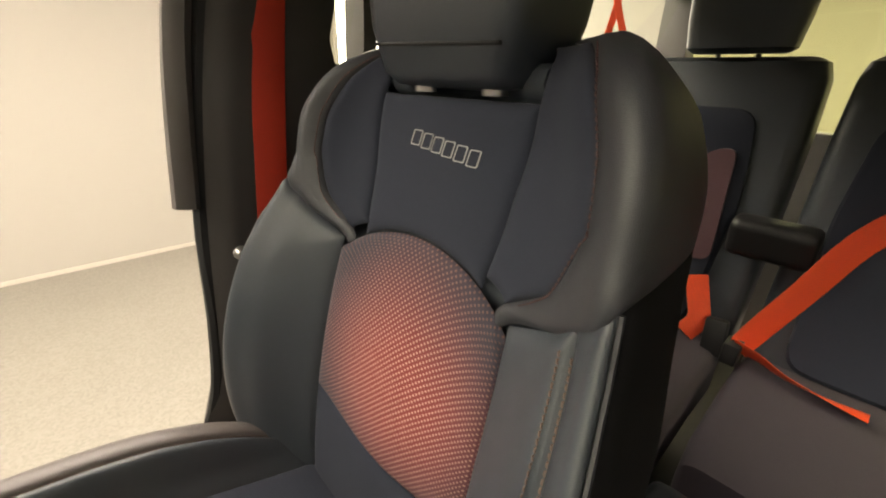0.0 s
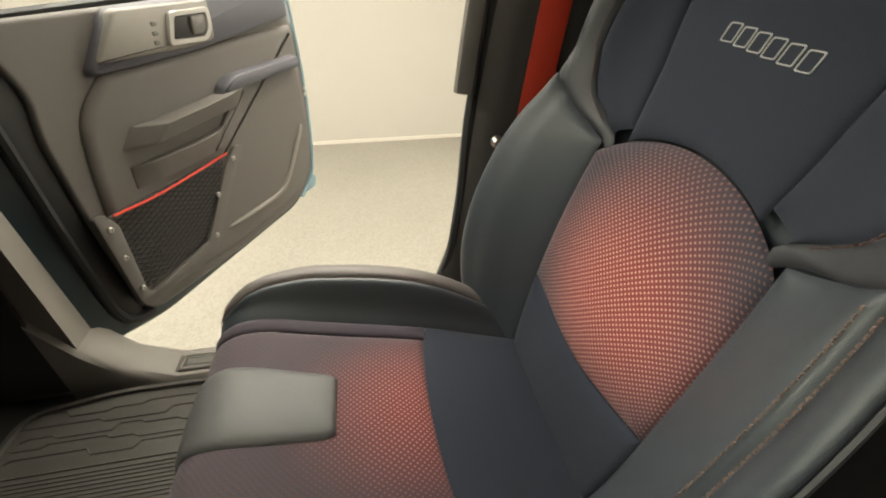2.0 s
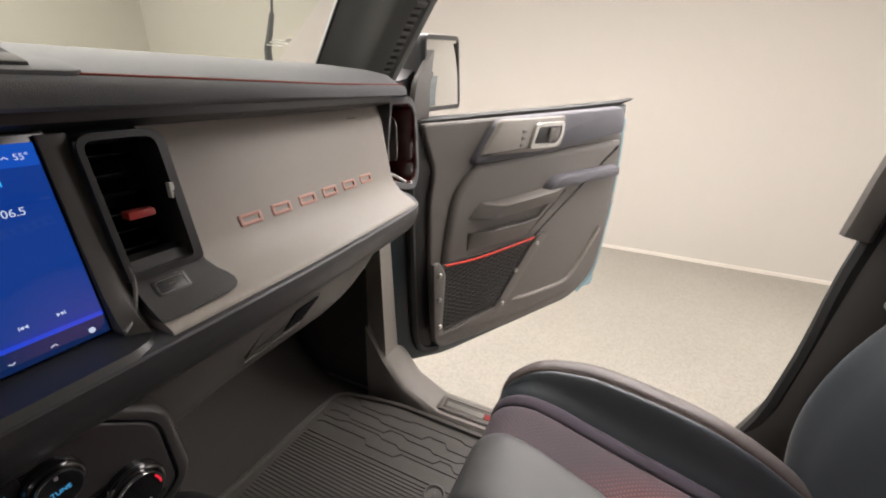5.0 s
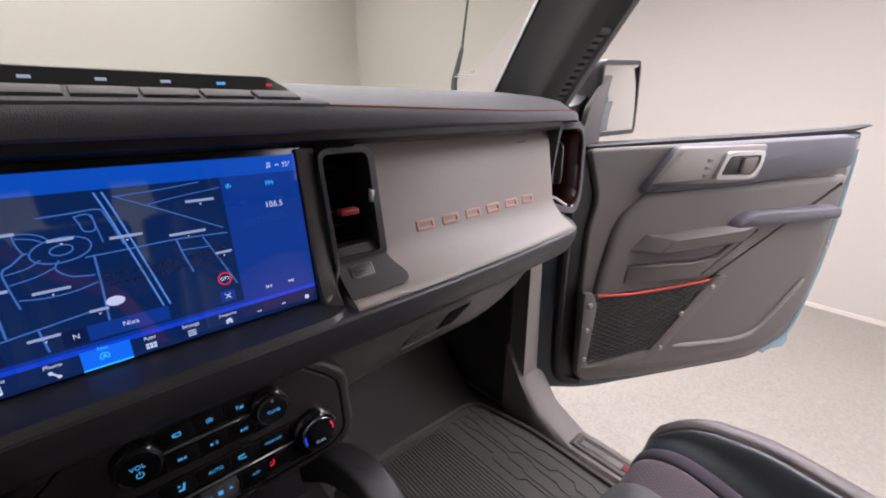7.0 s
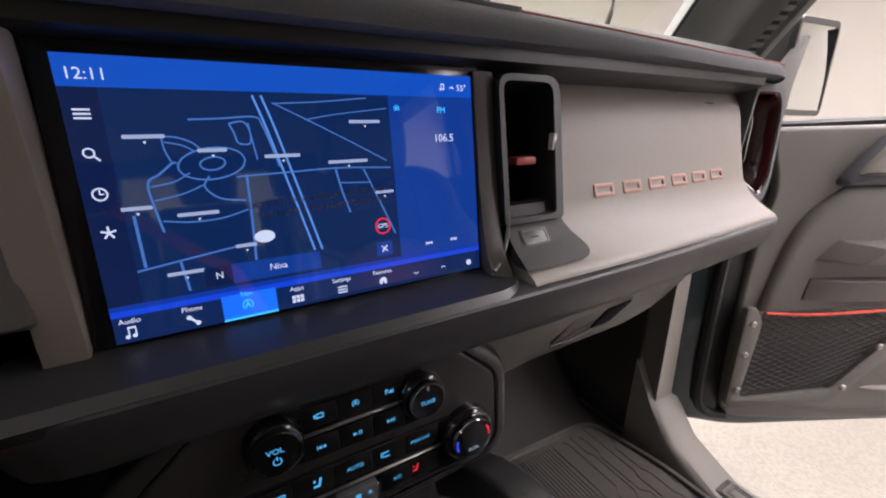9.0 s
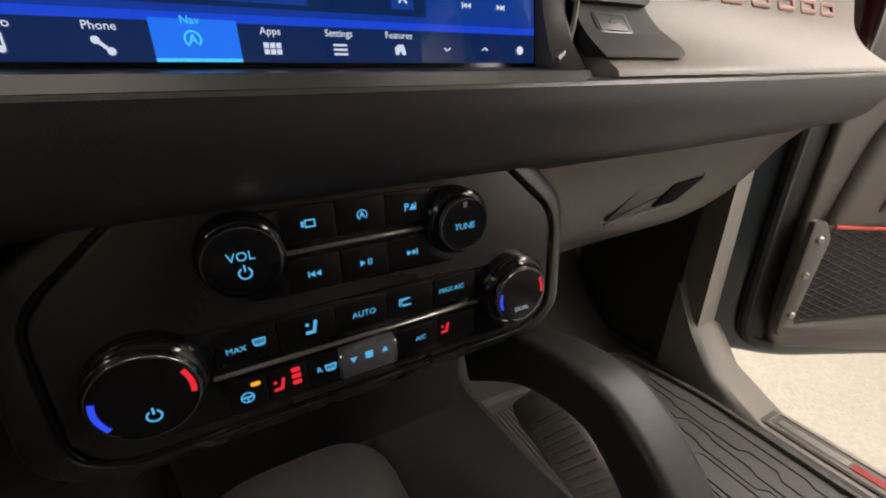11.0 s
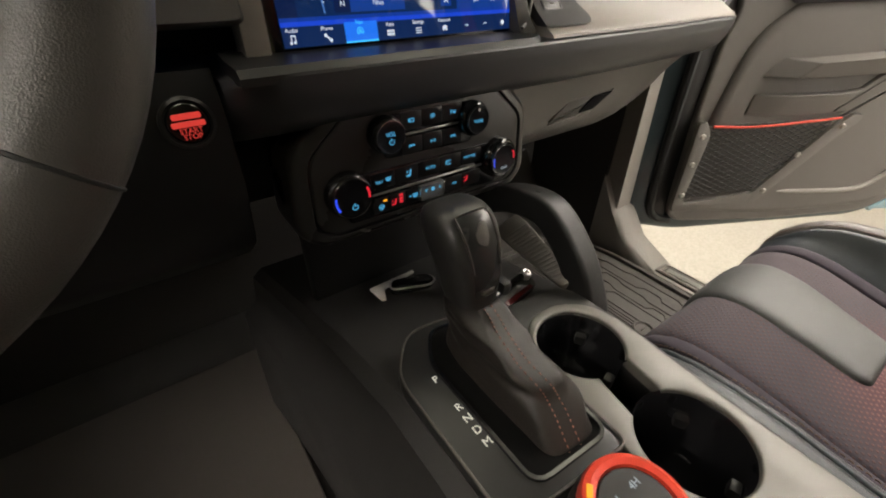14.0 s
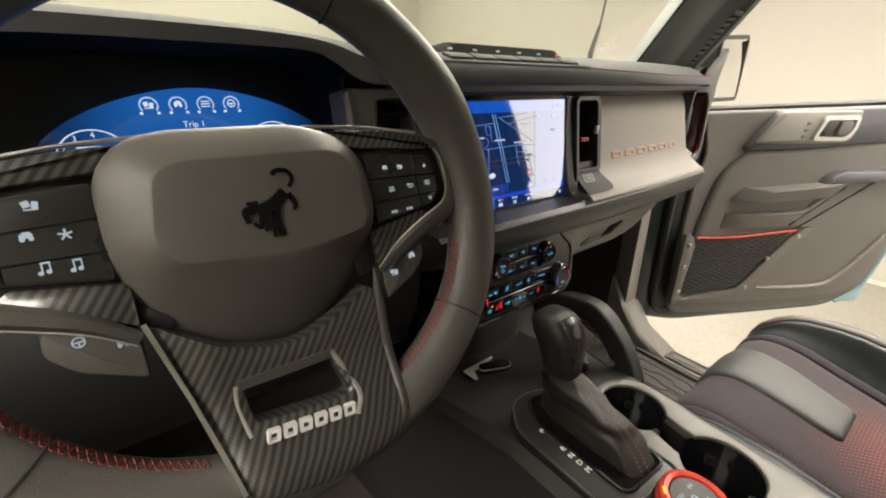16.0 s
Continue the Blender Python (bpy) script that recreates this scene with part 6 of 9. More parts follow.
def sym(kind, m, s, material, parent):
    """Small lit symbols drawn from bars and rings."""
    bm = bmesh.new()
    def bar(x, y, w, h, a=0):
        o = [(-w / 2, -h / 2), (w / 2, -h / 2), (w / 2, h / 2), (-w / 2, h / 2)]
        plate(bm, o, m @ pose(x * s, y * s, 0.0003, 0, 0, a) @ Matrix.Scale(s, 4), 0.0004 / s, 0.0, 1)
    def ring(x, y, r, t, a0=0, a1=360, n=16):
        pts = [(math.cos(radians(a0 + (a1 - a0) * i / n)), math.sin(radians(a0 + (a1 - a0) * i / n))) for i in range(n + 1)]
        for i in range(n):
            q = [((x + pts[j][0] * rr) * s, (y + pts[j][1] * rr) * s) for j, rr in ((i, r - t), (i, r), (i + 1, r), (i + 1, r - t))]
            vs = [bm.verts.new(m @ Vector((a, b, 0.0003))) for a, b in q]
            bm.faces.new(vs)
    def tri(x, y, r, a=0):
        vs = [bm.verts.new(m @ Vector(((x + r * math.cos(radians(a + k * 120))) * s, (y + r * math.sin(radians(a + k * 120))) * s, 0.0003))) for k in range(3)]
        bm.faces.new(vs)
    if kind == "power":
        ring(0, 0, 0.5, 0.13, 120, 420)
        bar(0, 0.38, 0.13, 0.5)
    elif kind == "prev":
        tri(-0.25, 0, 0.34, 180), tri(0.3, 0, 0.34, 180), bar(-0.62, 0, 0.1, 0.6)
    elif kind == "next":
        tri(0.25, 0, 0.34, 0), tri(-0.3, 0, 0.34, 0), bar(0.62, 0, 0.1, 0.6)
    elif kind == "play":
        tri(-0.4, 0, 0.36, 0), bar(0.25, 0, 0.1, 0.6), bar(0.5, 0, 0.1, 0.6)
    elif kind == "camera":
        bar(0.1, 0.3, 0.9, 0.12), bar(0.1, -0.3, 0.9, 0.12), bar(0.5, 0, 0.12, 0.6), bar(-0.3, 0, 0.12, 0.6), bar(-0.55, 0, 0.22, 0.5)
    elif kind == "ringA":
        ring(0, 0, 0.5, 0.11, -50, 240), bar(-0.1, 0, 0.1, 0.55, -20), bar(0.1, 0, 0.1, 0.55, 20), bar(0, -0.08, 0.25, 0.08)
    elif kind == "park":
        bar(-0.45, 0, 0.1, 0.7), bar(-0.3, 0.3, 0.3, 0.1), bar(-0.3, 0.02, 0.3, 0.1), bar(-0.14, 0.16, 0.1, 0.3), tri(0.3, -0.1, 0.42, 90), bar(0.62, 0, 0.08, 0.7)
    elif kind == "fan":
        for k in range(4):
            bar(0.22 * math.cos(radians(90 * k + 45)), 0.22 * math.sin(radians(90 * k + 45)), 0.34, 0.34, 90 * k)
    elif kind == "seat":
        bar(0.2, 0.15, 0.22, 0.8, -12), bar(-0.12, -0.32, 0.65, 0.22), bar(-0.3, 0.3, 0.2, 0.2, 45)
    elif kind == "defrost":
        bar(0, 0.3, 0.9, 0.12), bar(0, -0.25, 0.6, 0.12), bar(-0.42, 0.02, 0.12, 0.6, 12), bar(0.42, 0.02, 0.12, 0.6, -12)
        for k in (-0.2, 0, 0.2):
            bar(k, -0.1, 0.08, 0.55)
    elif kind == "recirc":
        ring(0, 0, 0.32, 0.1, 40, 320), bar(0, 0.32, 1.0, 0.12), bar(-0.45, -0.05, 0.12, 0.5), bar(0.2, -0.32, 0.8, 0.12)
    elif kind == "wheel":
        ring(0, 0, 0.5, 0.12), bar(0, 0, 0.9, 0.12), bar(0, -0.22, 0.12, 0.44)
    elif kind == "up":
        tri(0, 0, 0.45, 90)
    elif kind == "down":
        tri(0, 0, 0.45, -90)
    elif kind == "note":
        bar(-0.2, 0.1, 0.1, 0.8), bar(0.3, 0.15, 0.1, 0.8), bar(0.05, 0.5, 0.6, 0.16), ring(-0.32, -0.3, 0.18, 0.18), ring(0.18, -0.25, 0.18, 0.18)
    elif kind == "phone":
        bar(0, 0, 0.95, 0.2, -45), ring(-0.32, 0.3, 0.22, 0.22), ring(0.32, -0.3, 0.22, 0.22)
    elif kind == "grid":
        for a in (-0.4, 0, 0.4):
            for b in (-0.2, 0.2):
                bar(a, b, 0.32, 0.32)
    elif kind == "lines":
        for b in (-0.3, 0, 0.3):
            bar(0, b, 1.0, 0.13)
    elif kind == "search":
        ring(-0.1, 0.1, 0.38, 0.12), bar(0.32, -0.32, 0.12, 0.45, 45)
    elif kind == "clock":
        ring(0, 0, 0.5, 0.12), bar(0, 0.14, 0.1, 0.34), bar(0.1, 0, 0.26, 0.1)
    elif kind == "star":
        for k in range(5):
            bar(0.24 * math.cos(radians(90 + 72 * k)), 0.24 * math.sin(radians(90 + 72 * k)), 0.5, 0.14, 90 + 72 * k)
    elif kind == "car":
        bar(0, 0.1, 0.8, 0.34), bar(0.05, 0.32, 0.5, 0.2), ring(-0.25, -0.15, 0.18, 0.18), ring(0.28, -0.15, 0.18, 0.18)
    elif kind == "chevu":
        bar(-0.2, 0, 0.5, 0.13, 35), bar(0.2, 0, 0.5, 0.13, -35)
    elif kind == "chevd":
        bar(-0.2, 0, 0.5, 0.13, -35), bar(0.2, 0, 0.5, 0.13, 35)
    elif kind == "cross":
        bar(0, 0, 1.1, 0.14, 45), bar(0, 0, 1.1, 0.14, -45)
    elif kind == "dot":
        ring(0, 0, 0.5, 0.5)
    elif kind == "ring":
        ring(0, 0, 0.5, 0.1, n=28)
    elif kind == "back":
        bar(0, 0.2, 0.7, 0.14), bar(0, -0.25, 0.7, 0.14), ring(0.3, -0.02, 0.3, 0.13, -90, 90), tri(-0.4, 0.2, 0.3, 180)
    elif kind == "bars":
        bar(-0.25, 0.1, 0.5, 0.5, 15), bar(0.28, -0.05, 0.4, 0.6, -10), bar(0, -0.35, 0.9, 0.12)
    return part("symbol", bm, material, parent, keep=True)


# ---- touchscreen ----
SCREEN_BASE = glowing("screen_navy", (0.004, 0.019, 0.078), 1.0, 0.04, 1.0)
SCREEN_BLUE = glowing("screen_blue", (0.006, 0.085, 0.50), 0.9, 0.04, 1.0)
SCREEN_SIDE = glowing("screen_side_blue", (0.006, 0.045, 0.27), 0.9, 0.04, 1.0)
SCREEN_DOCK = glowing("screen_dock_navy", (0.004, 0.018, 0.08), 1.0, 0.04, 1.0)
SCREEN_EDGE = glowing("screen_dock_glow", (0.01, 0.07, 0.75), 0.8, 0.04, 1.0)
SCREEN_TAB = glowing("screen_active_tab", (0.01, 0.16, 0.85), 1.0, 0.04, 1.0)
SCREEN_CYAN = glowing("screen_tab_line", (0.04, 0.5, 0.95), 1.2, 0.04, 1.0)
ROAD = glowing("map_road", (0.055, 0.17, 0.48), 0.9)
ROAD_MAIN = glowing("map_highway", (0.10, 0.28, 0.70), 0.9)
MAP_WHITE = glowing("screen_white", (0.62, 0.72, 0.85), 0.9)
MAP_GREY = glowing("screen_grey", (0.38, 0.48, 0.66), 0.8)
SCREEN_STRIP = glowing("screen_menu_navy", (0.004, 0.012, 0.055), 1.0, 0.04, 1.0)
SCREEN_EDGE_SOFT = glowing("screen_dock_halo", (0.006, 0.045, 0.36), 0.8, 0.04, 1.0)
FILM_PRINT = surface("brown_film_print", (0.085, 0.05, 0.04), 0.4, bump=0.0, vary=0.1)


def touchscreen():
    th = thing("touchscreen", (0.004, 0.62, 1.35), "wide lit touchscreen showing a dark blue navigation map", "screen")
    W, Hh = 0.243, 0.150
    tilt = Vector((0, 0.15, 1)).normalized()
    M = axes(Vector((0.0045, 0.6135, 1.4265)), (1, 0, 0), tilt)
    bm = bmesh.new()
    o = rounded([(-W / 2 - 0.010, -Hh / 2 - 0.012), (W / 2 + 0.010, -Hh / 2 - 0.012), (W / 2 + 0.010, Hh / 2 + 0.009), (-W / 2 - 0.010, Hh / 2 + 0.009)], 0.006, 4)
    plate(bm, o, M @ pose(0, 0, -0.001), 0.02, 0.002)
    part("bezel", bm, GLOSS_BLACK, th, "gloss black bezel")
    bm = bmesh.new()
    box(bm, M @ Vector((-W / 2 - 0.021, -0.002, 0.000)), (0.020, 0.03, Hh + 0.02), None, 0.003)
    part("side_trim", bm, FASCIA, th, "warm grey side trim")
    # ledge under the screen
    rings = []
    for x, k in ((-0.165, 1), (0.118, 1), (0.132, 0.9), (0.142, 0.7), (0.147, 0.4)):
        rings.append([(x, 0.612, 1.352), (x, 0.600, 1.3495), (x, 0.600 - 0.040 * k, 1.349), (x, 0.600 - 0.046 * k, 1.344), (x, 0.600 - 0.045 * k, 1.338), (x, 0.62, 1.335)])
    bm = bmesh.new()
    skin(bm, rings)
    part("ledge", bm, SATIN_BLACK, th, "black ledge below the screen")
    rings = []
    for z, k in ((1.335, 1.6), (1.352, 1.25), (1.362, 0.9), (1.38, 0.5), (1.42, 0.25), (1.505, 0.15)):
        y = 0.602 + 0.15 * (z - 1.35)
        rings.append([(0.1285, y + 0.006, z), (0.1285, y - 0.012 * k, z), (0.137 + 0.004 * k, y - 0.020 * k, z), (0.1465, y - 0.012 * k, z), (0.1465, y + 0.006, z)])
    bm = bmesh.new()
    skin(bm, rings)
    part("bezel_wing", bm, PLASTIC, th)

    def sheet(name, x0, y0, x1, y1, mt, lift, parent=th):
        bm = bmesh.new()
        vs = [bm.verts.new(M @ Vector((x, y, lift))) for x, y in ((x0, y0), (x1, y0), (x1, y1), (x0, y1))]
        bm.faces.new(vs)
        return part(name, bm, mt, parent, keep=True)

    L, R, B, T = -W / 2, W / 2, -Hh / 2, Hh / 2
    disp = sheet("display", L, B, R, T, SCREEN_BASE, 0.0006)
    disp["label"] = "dark blue map display"
    dock = B + 0.017
    sheet("status_bar", L, T - 0.0155, R, T, SCREEN_BLUE, 0.0009, disp)
    sheet("menu_strip", L, dock, L + 0.0155, T - 0.0155, SCREEN_STRIP, 0.0009, disp)
    sheet("radio_panel", 0.0518, dock, R, T - 0.0155, SCREEN_SIDE, 0.0009, disp)
    sheet("dock", L, B, R, dock, SCREEN_DOCK, 0.0009, disp)
    sheet("dock_glow", L, dock - 0.0022, R, dock + 0.0012, SCREEN_EDGE, 0.0011, disp)
    sheet("dock_glow", L, dock + 0.0012, R, dock + 0.0040, SCREEN_EDGE_SOFT, 0.0011, disp)
    sheet("active_tab", -0.0685, B + 0.001, -0.0375, dock - 0.0012, SCREEN_TAB, 0.0013, disp)
    sheet("tab_line", -0.0685, B, -0.0375, B + 0.0013, SCREEN_CYAN, 0.0015, disp)
    sheet("place_bar", -0.0746, -0.0520, -0.007, -0.0403, SCREEN_SIDE, 0.0011, disp)
    sheet("direction_box", -0.0746, -0.0520, -0.0600, -0.0403, SCREEN_STRIP, 0.0012, disp)
    sheet("zoom_box", 0.0330, -0.0510, 0.0450, -0.0410, SCREEN_SIDE, 0.0011, disp)

    # roads, from a few bent lines
    def road(pts, w, mt):
        bm = bmesh.new()
        P = spline([(a, b, 0) for a, b in pts], 6 * len(pts))
        for i in range(len(P) - 1):
            d = (P[i + 1] - P[i])
            nn = Vector((-d.y, d.x, 0)).normalized() * w / 2
            vs = [bm.verts.new(M @ (q + Vector((0, 0, 0.0008)))) for q in (P[i] - nn, P[i + 1] - nn, P[i + 1] + nn, P[i] + nn)]
            bm.faces.new(vs)
        return part("road", bm, mt, disp, keep=True)

    for off in (-0.0024, 0.0024):
        road([(-0.0321 + off, 0.0575), (-0.0270 + off, 0.040), (-0.0205 + off, 0.0141), (-0.0140 + off, -0.012), (-0.0073 + off, -0.0395)], 0.0013, ROAD_MAIN)
    road([(-0.0241, 0.0535), (0.010, 0.036), (0.0469, 0.016)], 0.0008, ROAD)
    road([(-0.0230, 0.0530), (0.004, 0.0545), (0.036, 0.0575)], 0.0008, ROAD)
    road([(-0.006, 0.0435), (0.015, 0.0470), (0.050, 0.0510)], 0.0007, ROAD)
    road([(-0.0692, 0.0438), (-0.052, 0.0444), (-0.0350, 0.0452), (-0.0310, 0.040), (-0.0245, 0.0160)], 0.0010, ROAD)
    road([(-0.0491, 0.0416), (-0.0415, 0.0425), (-0.0385, 0.0370), (-0.0394, 0.0301), (-0.0455, 0.0306), (-0.0470, 0.0360), (-0.0491, 0.0416)], 0.0010, ROAD)
    road([(-0.0390, 0.0420), (-0.0378, 0.031), (-0.0365, 0.0205)], 0.0009, ROAD)
    road([(-0.0831, 0.0358), (-0.0825, 0.028), (-0.0802, 0.0206)], 0.0009, ROAD)
    road([(-0.0870, 0.0350), (-0.0770, 0.0345), (-0.0692, 0.0315), (-0.0650, 0.0270)], 0.0009, ROAD)
    road([(-0.0820, 0.0320), (-0.0740, 0.0300), (-0.0690, 0.0270)], 0.0008, ROAD)
    road([(-0.0780, 0.0205), (-0.0802, 0.0206), (-0.0870, 0.0150), (-0.0929, 0.0105), (-0.0920, -0.003), (-0.0899, -0.0166)], 0.0012, ROAD)
    road([(-0.0920, 0.0085), (-0.0810, 0.0105), (-0.0725, 0.0150)], 0.0008, ROAD)
    road([(-0.0915, 0.0010), (-0.0780, 0.0035), (-0.0665, 0.0080)], 0.0008, ROAD)
    road([(-0.0895, -0.0105), (-0.0760, -0.0125), (-0.0600, -0.0120), (-0.0458, -0.0085)], 0.0009, ROAD)
    road([(-0.0635, 0.0125), (-0.0665, 0.0065), (-0.0595, -0.0005), (-0.0462, -0.0030)], 0.0010, ROAD)
    road([(-0.0438, 0.0122), (-0.0445, -0.014), (-0.0458, -0.0400)], 0.0014, ROAD)
    road([(-0.0492, 0.0112), (-0.020, 0.0120), (0.012, 0.0128), (0.0494, 0.0111)], 0.0010, ROAD)
    road([(-0.1057, -0.0365), (-0.075, -0.0325), (-0.0472, -0.0290)], 0.0011, ROAD)
    road([(-0.1020, -0.0060), (-0.1015, -0.0350)], 0.0015, ROAD)
    road([(-0.0850, -0.0345), (-0.0830, -0.0520)], 0.0014, ROAD)
    road([(0.0101, 0.0122), (0.0130, -0.003), (0.0170, -0.0172)], 0.0013, ROAD)
    road([(0.0294, 0.0109), (0.0390, -0.012), (0.0488, -0.0363)], 0.0011, ROAD)
    road([(0.0125, 0.0030), (0.0335, 0.0018)], 0.0009, ROAD)
    for rx, ry in ((0.0065, 0.0036), (0.0172, 0.0088)):
        road([(-0.0605 + rx * math.cos(2 * math.pi * k / 12), 0.0195 + ry * math.sin(2 * math.pi * k / 12) + 0.08 * rx * math.cos(2 * math.pi * k / 12)) for k in range(13)], 0.0010, ROAD)
    # street names become plain bars
    for x, y, w in ((-0.0907, 0.0351, 0.019), (-0.0596, 0.0269, 0.015), (-0.0219, 0.0222, 0.021), (0.0193, 0.0168, 0.027), (0.0333, 0.0423, 0.022), (-0.1000, -0.0023, 0.014), (-0.0719, -0.0081, 0.021), (-0.0831, -0.0410, 0.019), (0.0430, -0.0055, 0.014), (-0.0500, -0.0300, 0.012)):
        bars([(x, y, w, 0.0021, 0)], M @ pose(0, 0, 0.0008), MAP_GREY, disp, "street_label", 0.0002, 0.00005)
        sym("down", M @ pose(x, y - 0.0030, 0.0009), 0.0022, MAP_WHITE, disp)
    sym("dot", M @ pose(-0.0390, -0.0260, 0.0009) @ Matrix.Diagonal((1.35, 0.85, 1, 1)), 0.0090, MAP_WHITE, disp)
    t = M @ pose(0, 0, 0.0012)
    lettering("12:11", t @ pose(-0.1095, 0.0655, 0), 0.0080, MAP_WHITE, disp, "clock_text", 0.0001)
    lettering("FM", t @ pose(0.0935, T - 0.025, 0), 0.0060, SCREEN_CYAN, disp, "radio_text", 0.0001)
    lettering("106.5", t @ pose(0.0945, T - 0.045, 0), 0.0078, MAP_WHITE, disp, "radio_text", 0.0001)
    lettering("55\u00b0", t @ pose(R - 0.0090, T - 0.009, 0), 0.0062, MAP_WHITE, disp, "status_text", 0.0001)
    lettering("N", t @ pose(-0.0669, -0.0459, 0.0002), 0.0056, MAP_WHITE, disp, "place_text", 0.0001)
    lettering("Nixa", t @ pose(-0.0335, -0.0459, 0), 0.0056, MAP_WHITE, disp, "place_text", 0.0001)
    lettering("GPS", t @ pose(0.0393, -0.0296, 0), 0.0046, MAP_WHITE, disp, "gps_text", 0.0001)
    sym("ring", t @ pose(0.0393, -0.0296, 0), 0.0118, GLOW_RED, disp)
    sym("cross", t @ pose(0.0391, -0.0460, 0), 0.0055, MAP_WHITE, disp)
    sym("ringA", t @ pose(0.0575, T - 0.0240, 0), 0.0042, SCREEN_CYAN, disp)
    for kd, y in (("lines", 0.0465), ("search", 0.0267), ("clock", 0.0065), ("star", -0.0137)):
        sym(kd, t @ pose(-0.1140, y, 0), 0.0070, MAP_WHITE, disp)
    for x, nm, kd in ((-0.1137, "Audio", "note"), (-0.0841, "Phone", "phone"), (-0.0545, "Nav", "ringA"), (-0.0247, "Apps", "grid"), (0.0052, "Settings", "lines"), (0.0353, "Features", "car")):
        up = 0.0030 if nm == "Nav" else 0.0
        lettering(nm, t @ pose(x, -0.0628 + up, 0.0004), 0.0042, MAP_WHITE if nm != "Nav" else SCREEN_CYAN, disp, "dock_text", 0.0001)
        sym(kd, t @ pose(x, -0.0696 + up, 0.0004), 0.0064, MAP_WHITE if nm != "Nav" else SCREEN_CYAN, disp)
    for x, y, kd in ((0.0624, -0.0686, "chevd"), (0.0863, -0.0681, "chevu"), (0.1103, -0.0685, "dot"), (0.0759, -0.0473, "prev"), (0.0969, -0.0472, "next"), (R - 0.026, T - 0.009, "note"), (R - 0.018, T - 0.009, "chevu")):
        sym(kd, t @ pose(x, y, 0.0004), 0.0046, MAP_WHITE, disp)
    # notice printed on the protective film
    film = t @ pose(-0.0005, -0.0050, 0.0005, 0, 0, 2.2)
    for k, tx in enumerate(("DO NOT TOUCH DISPLAY DURING INST", "THIS FILM IS TO BE REMOVED BEFORE")):
        lettering(tx, film @ pose(0, -0.0068 * k, 0), 0.0049, FILM_PRINT, disp, "film_text", 0.0001)
    return th


touchscreen()


KEY_BLACK = surface("black_key_plastic", (0.007, 0.007, 0.007), 0.3, bump=0.0, vary=0.1)
DIVIDER = surface("brushed_divider", (0.30, 0.29, 0.27), 0.35, metal=0.6, bump=0.0, vary=0.05)
ROCKER = surface("smoked_clear_rocker", (0.10, 0.105, 0.11), 0.18, bump=0.0, vary=0.1, coat=0.5)
PLASTIC_CLIMATE = surface("dark_surround_plastic", (0.027, 0.0255, 0.024), 0.28, grain=1500, bump=0.2, vary=0.15)


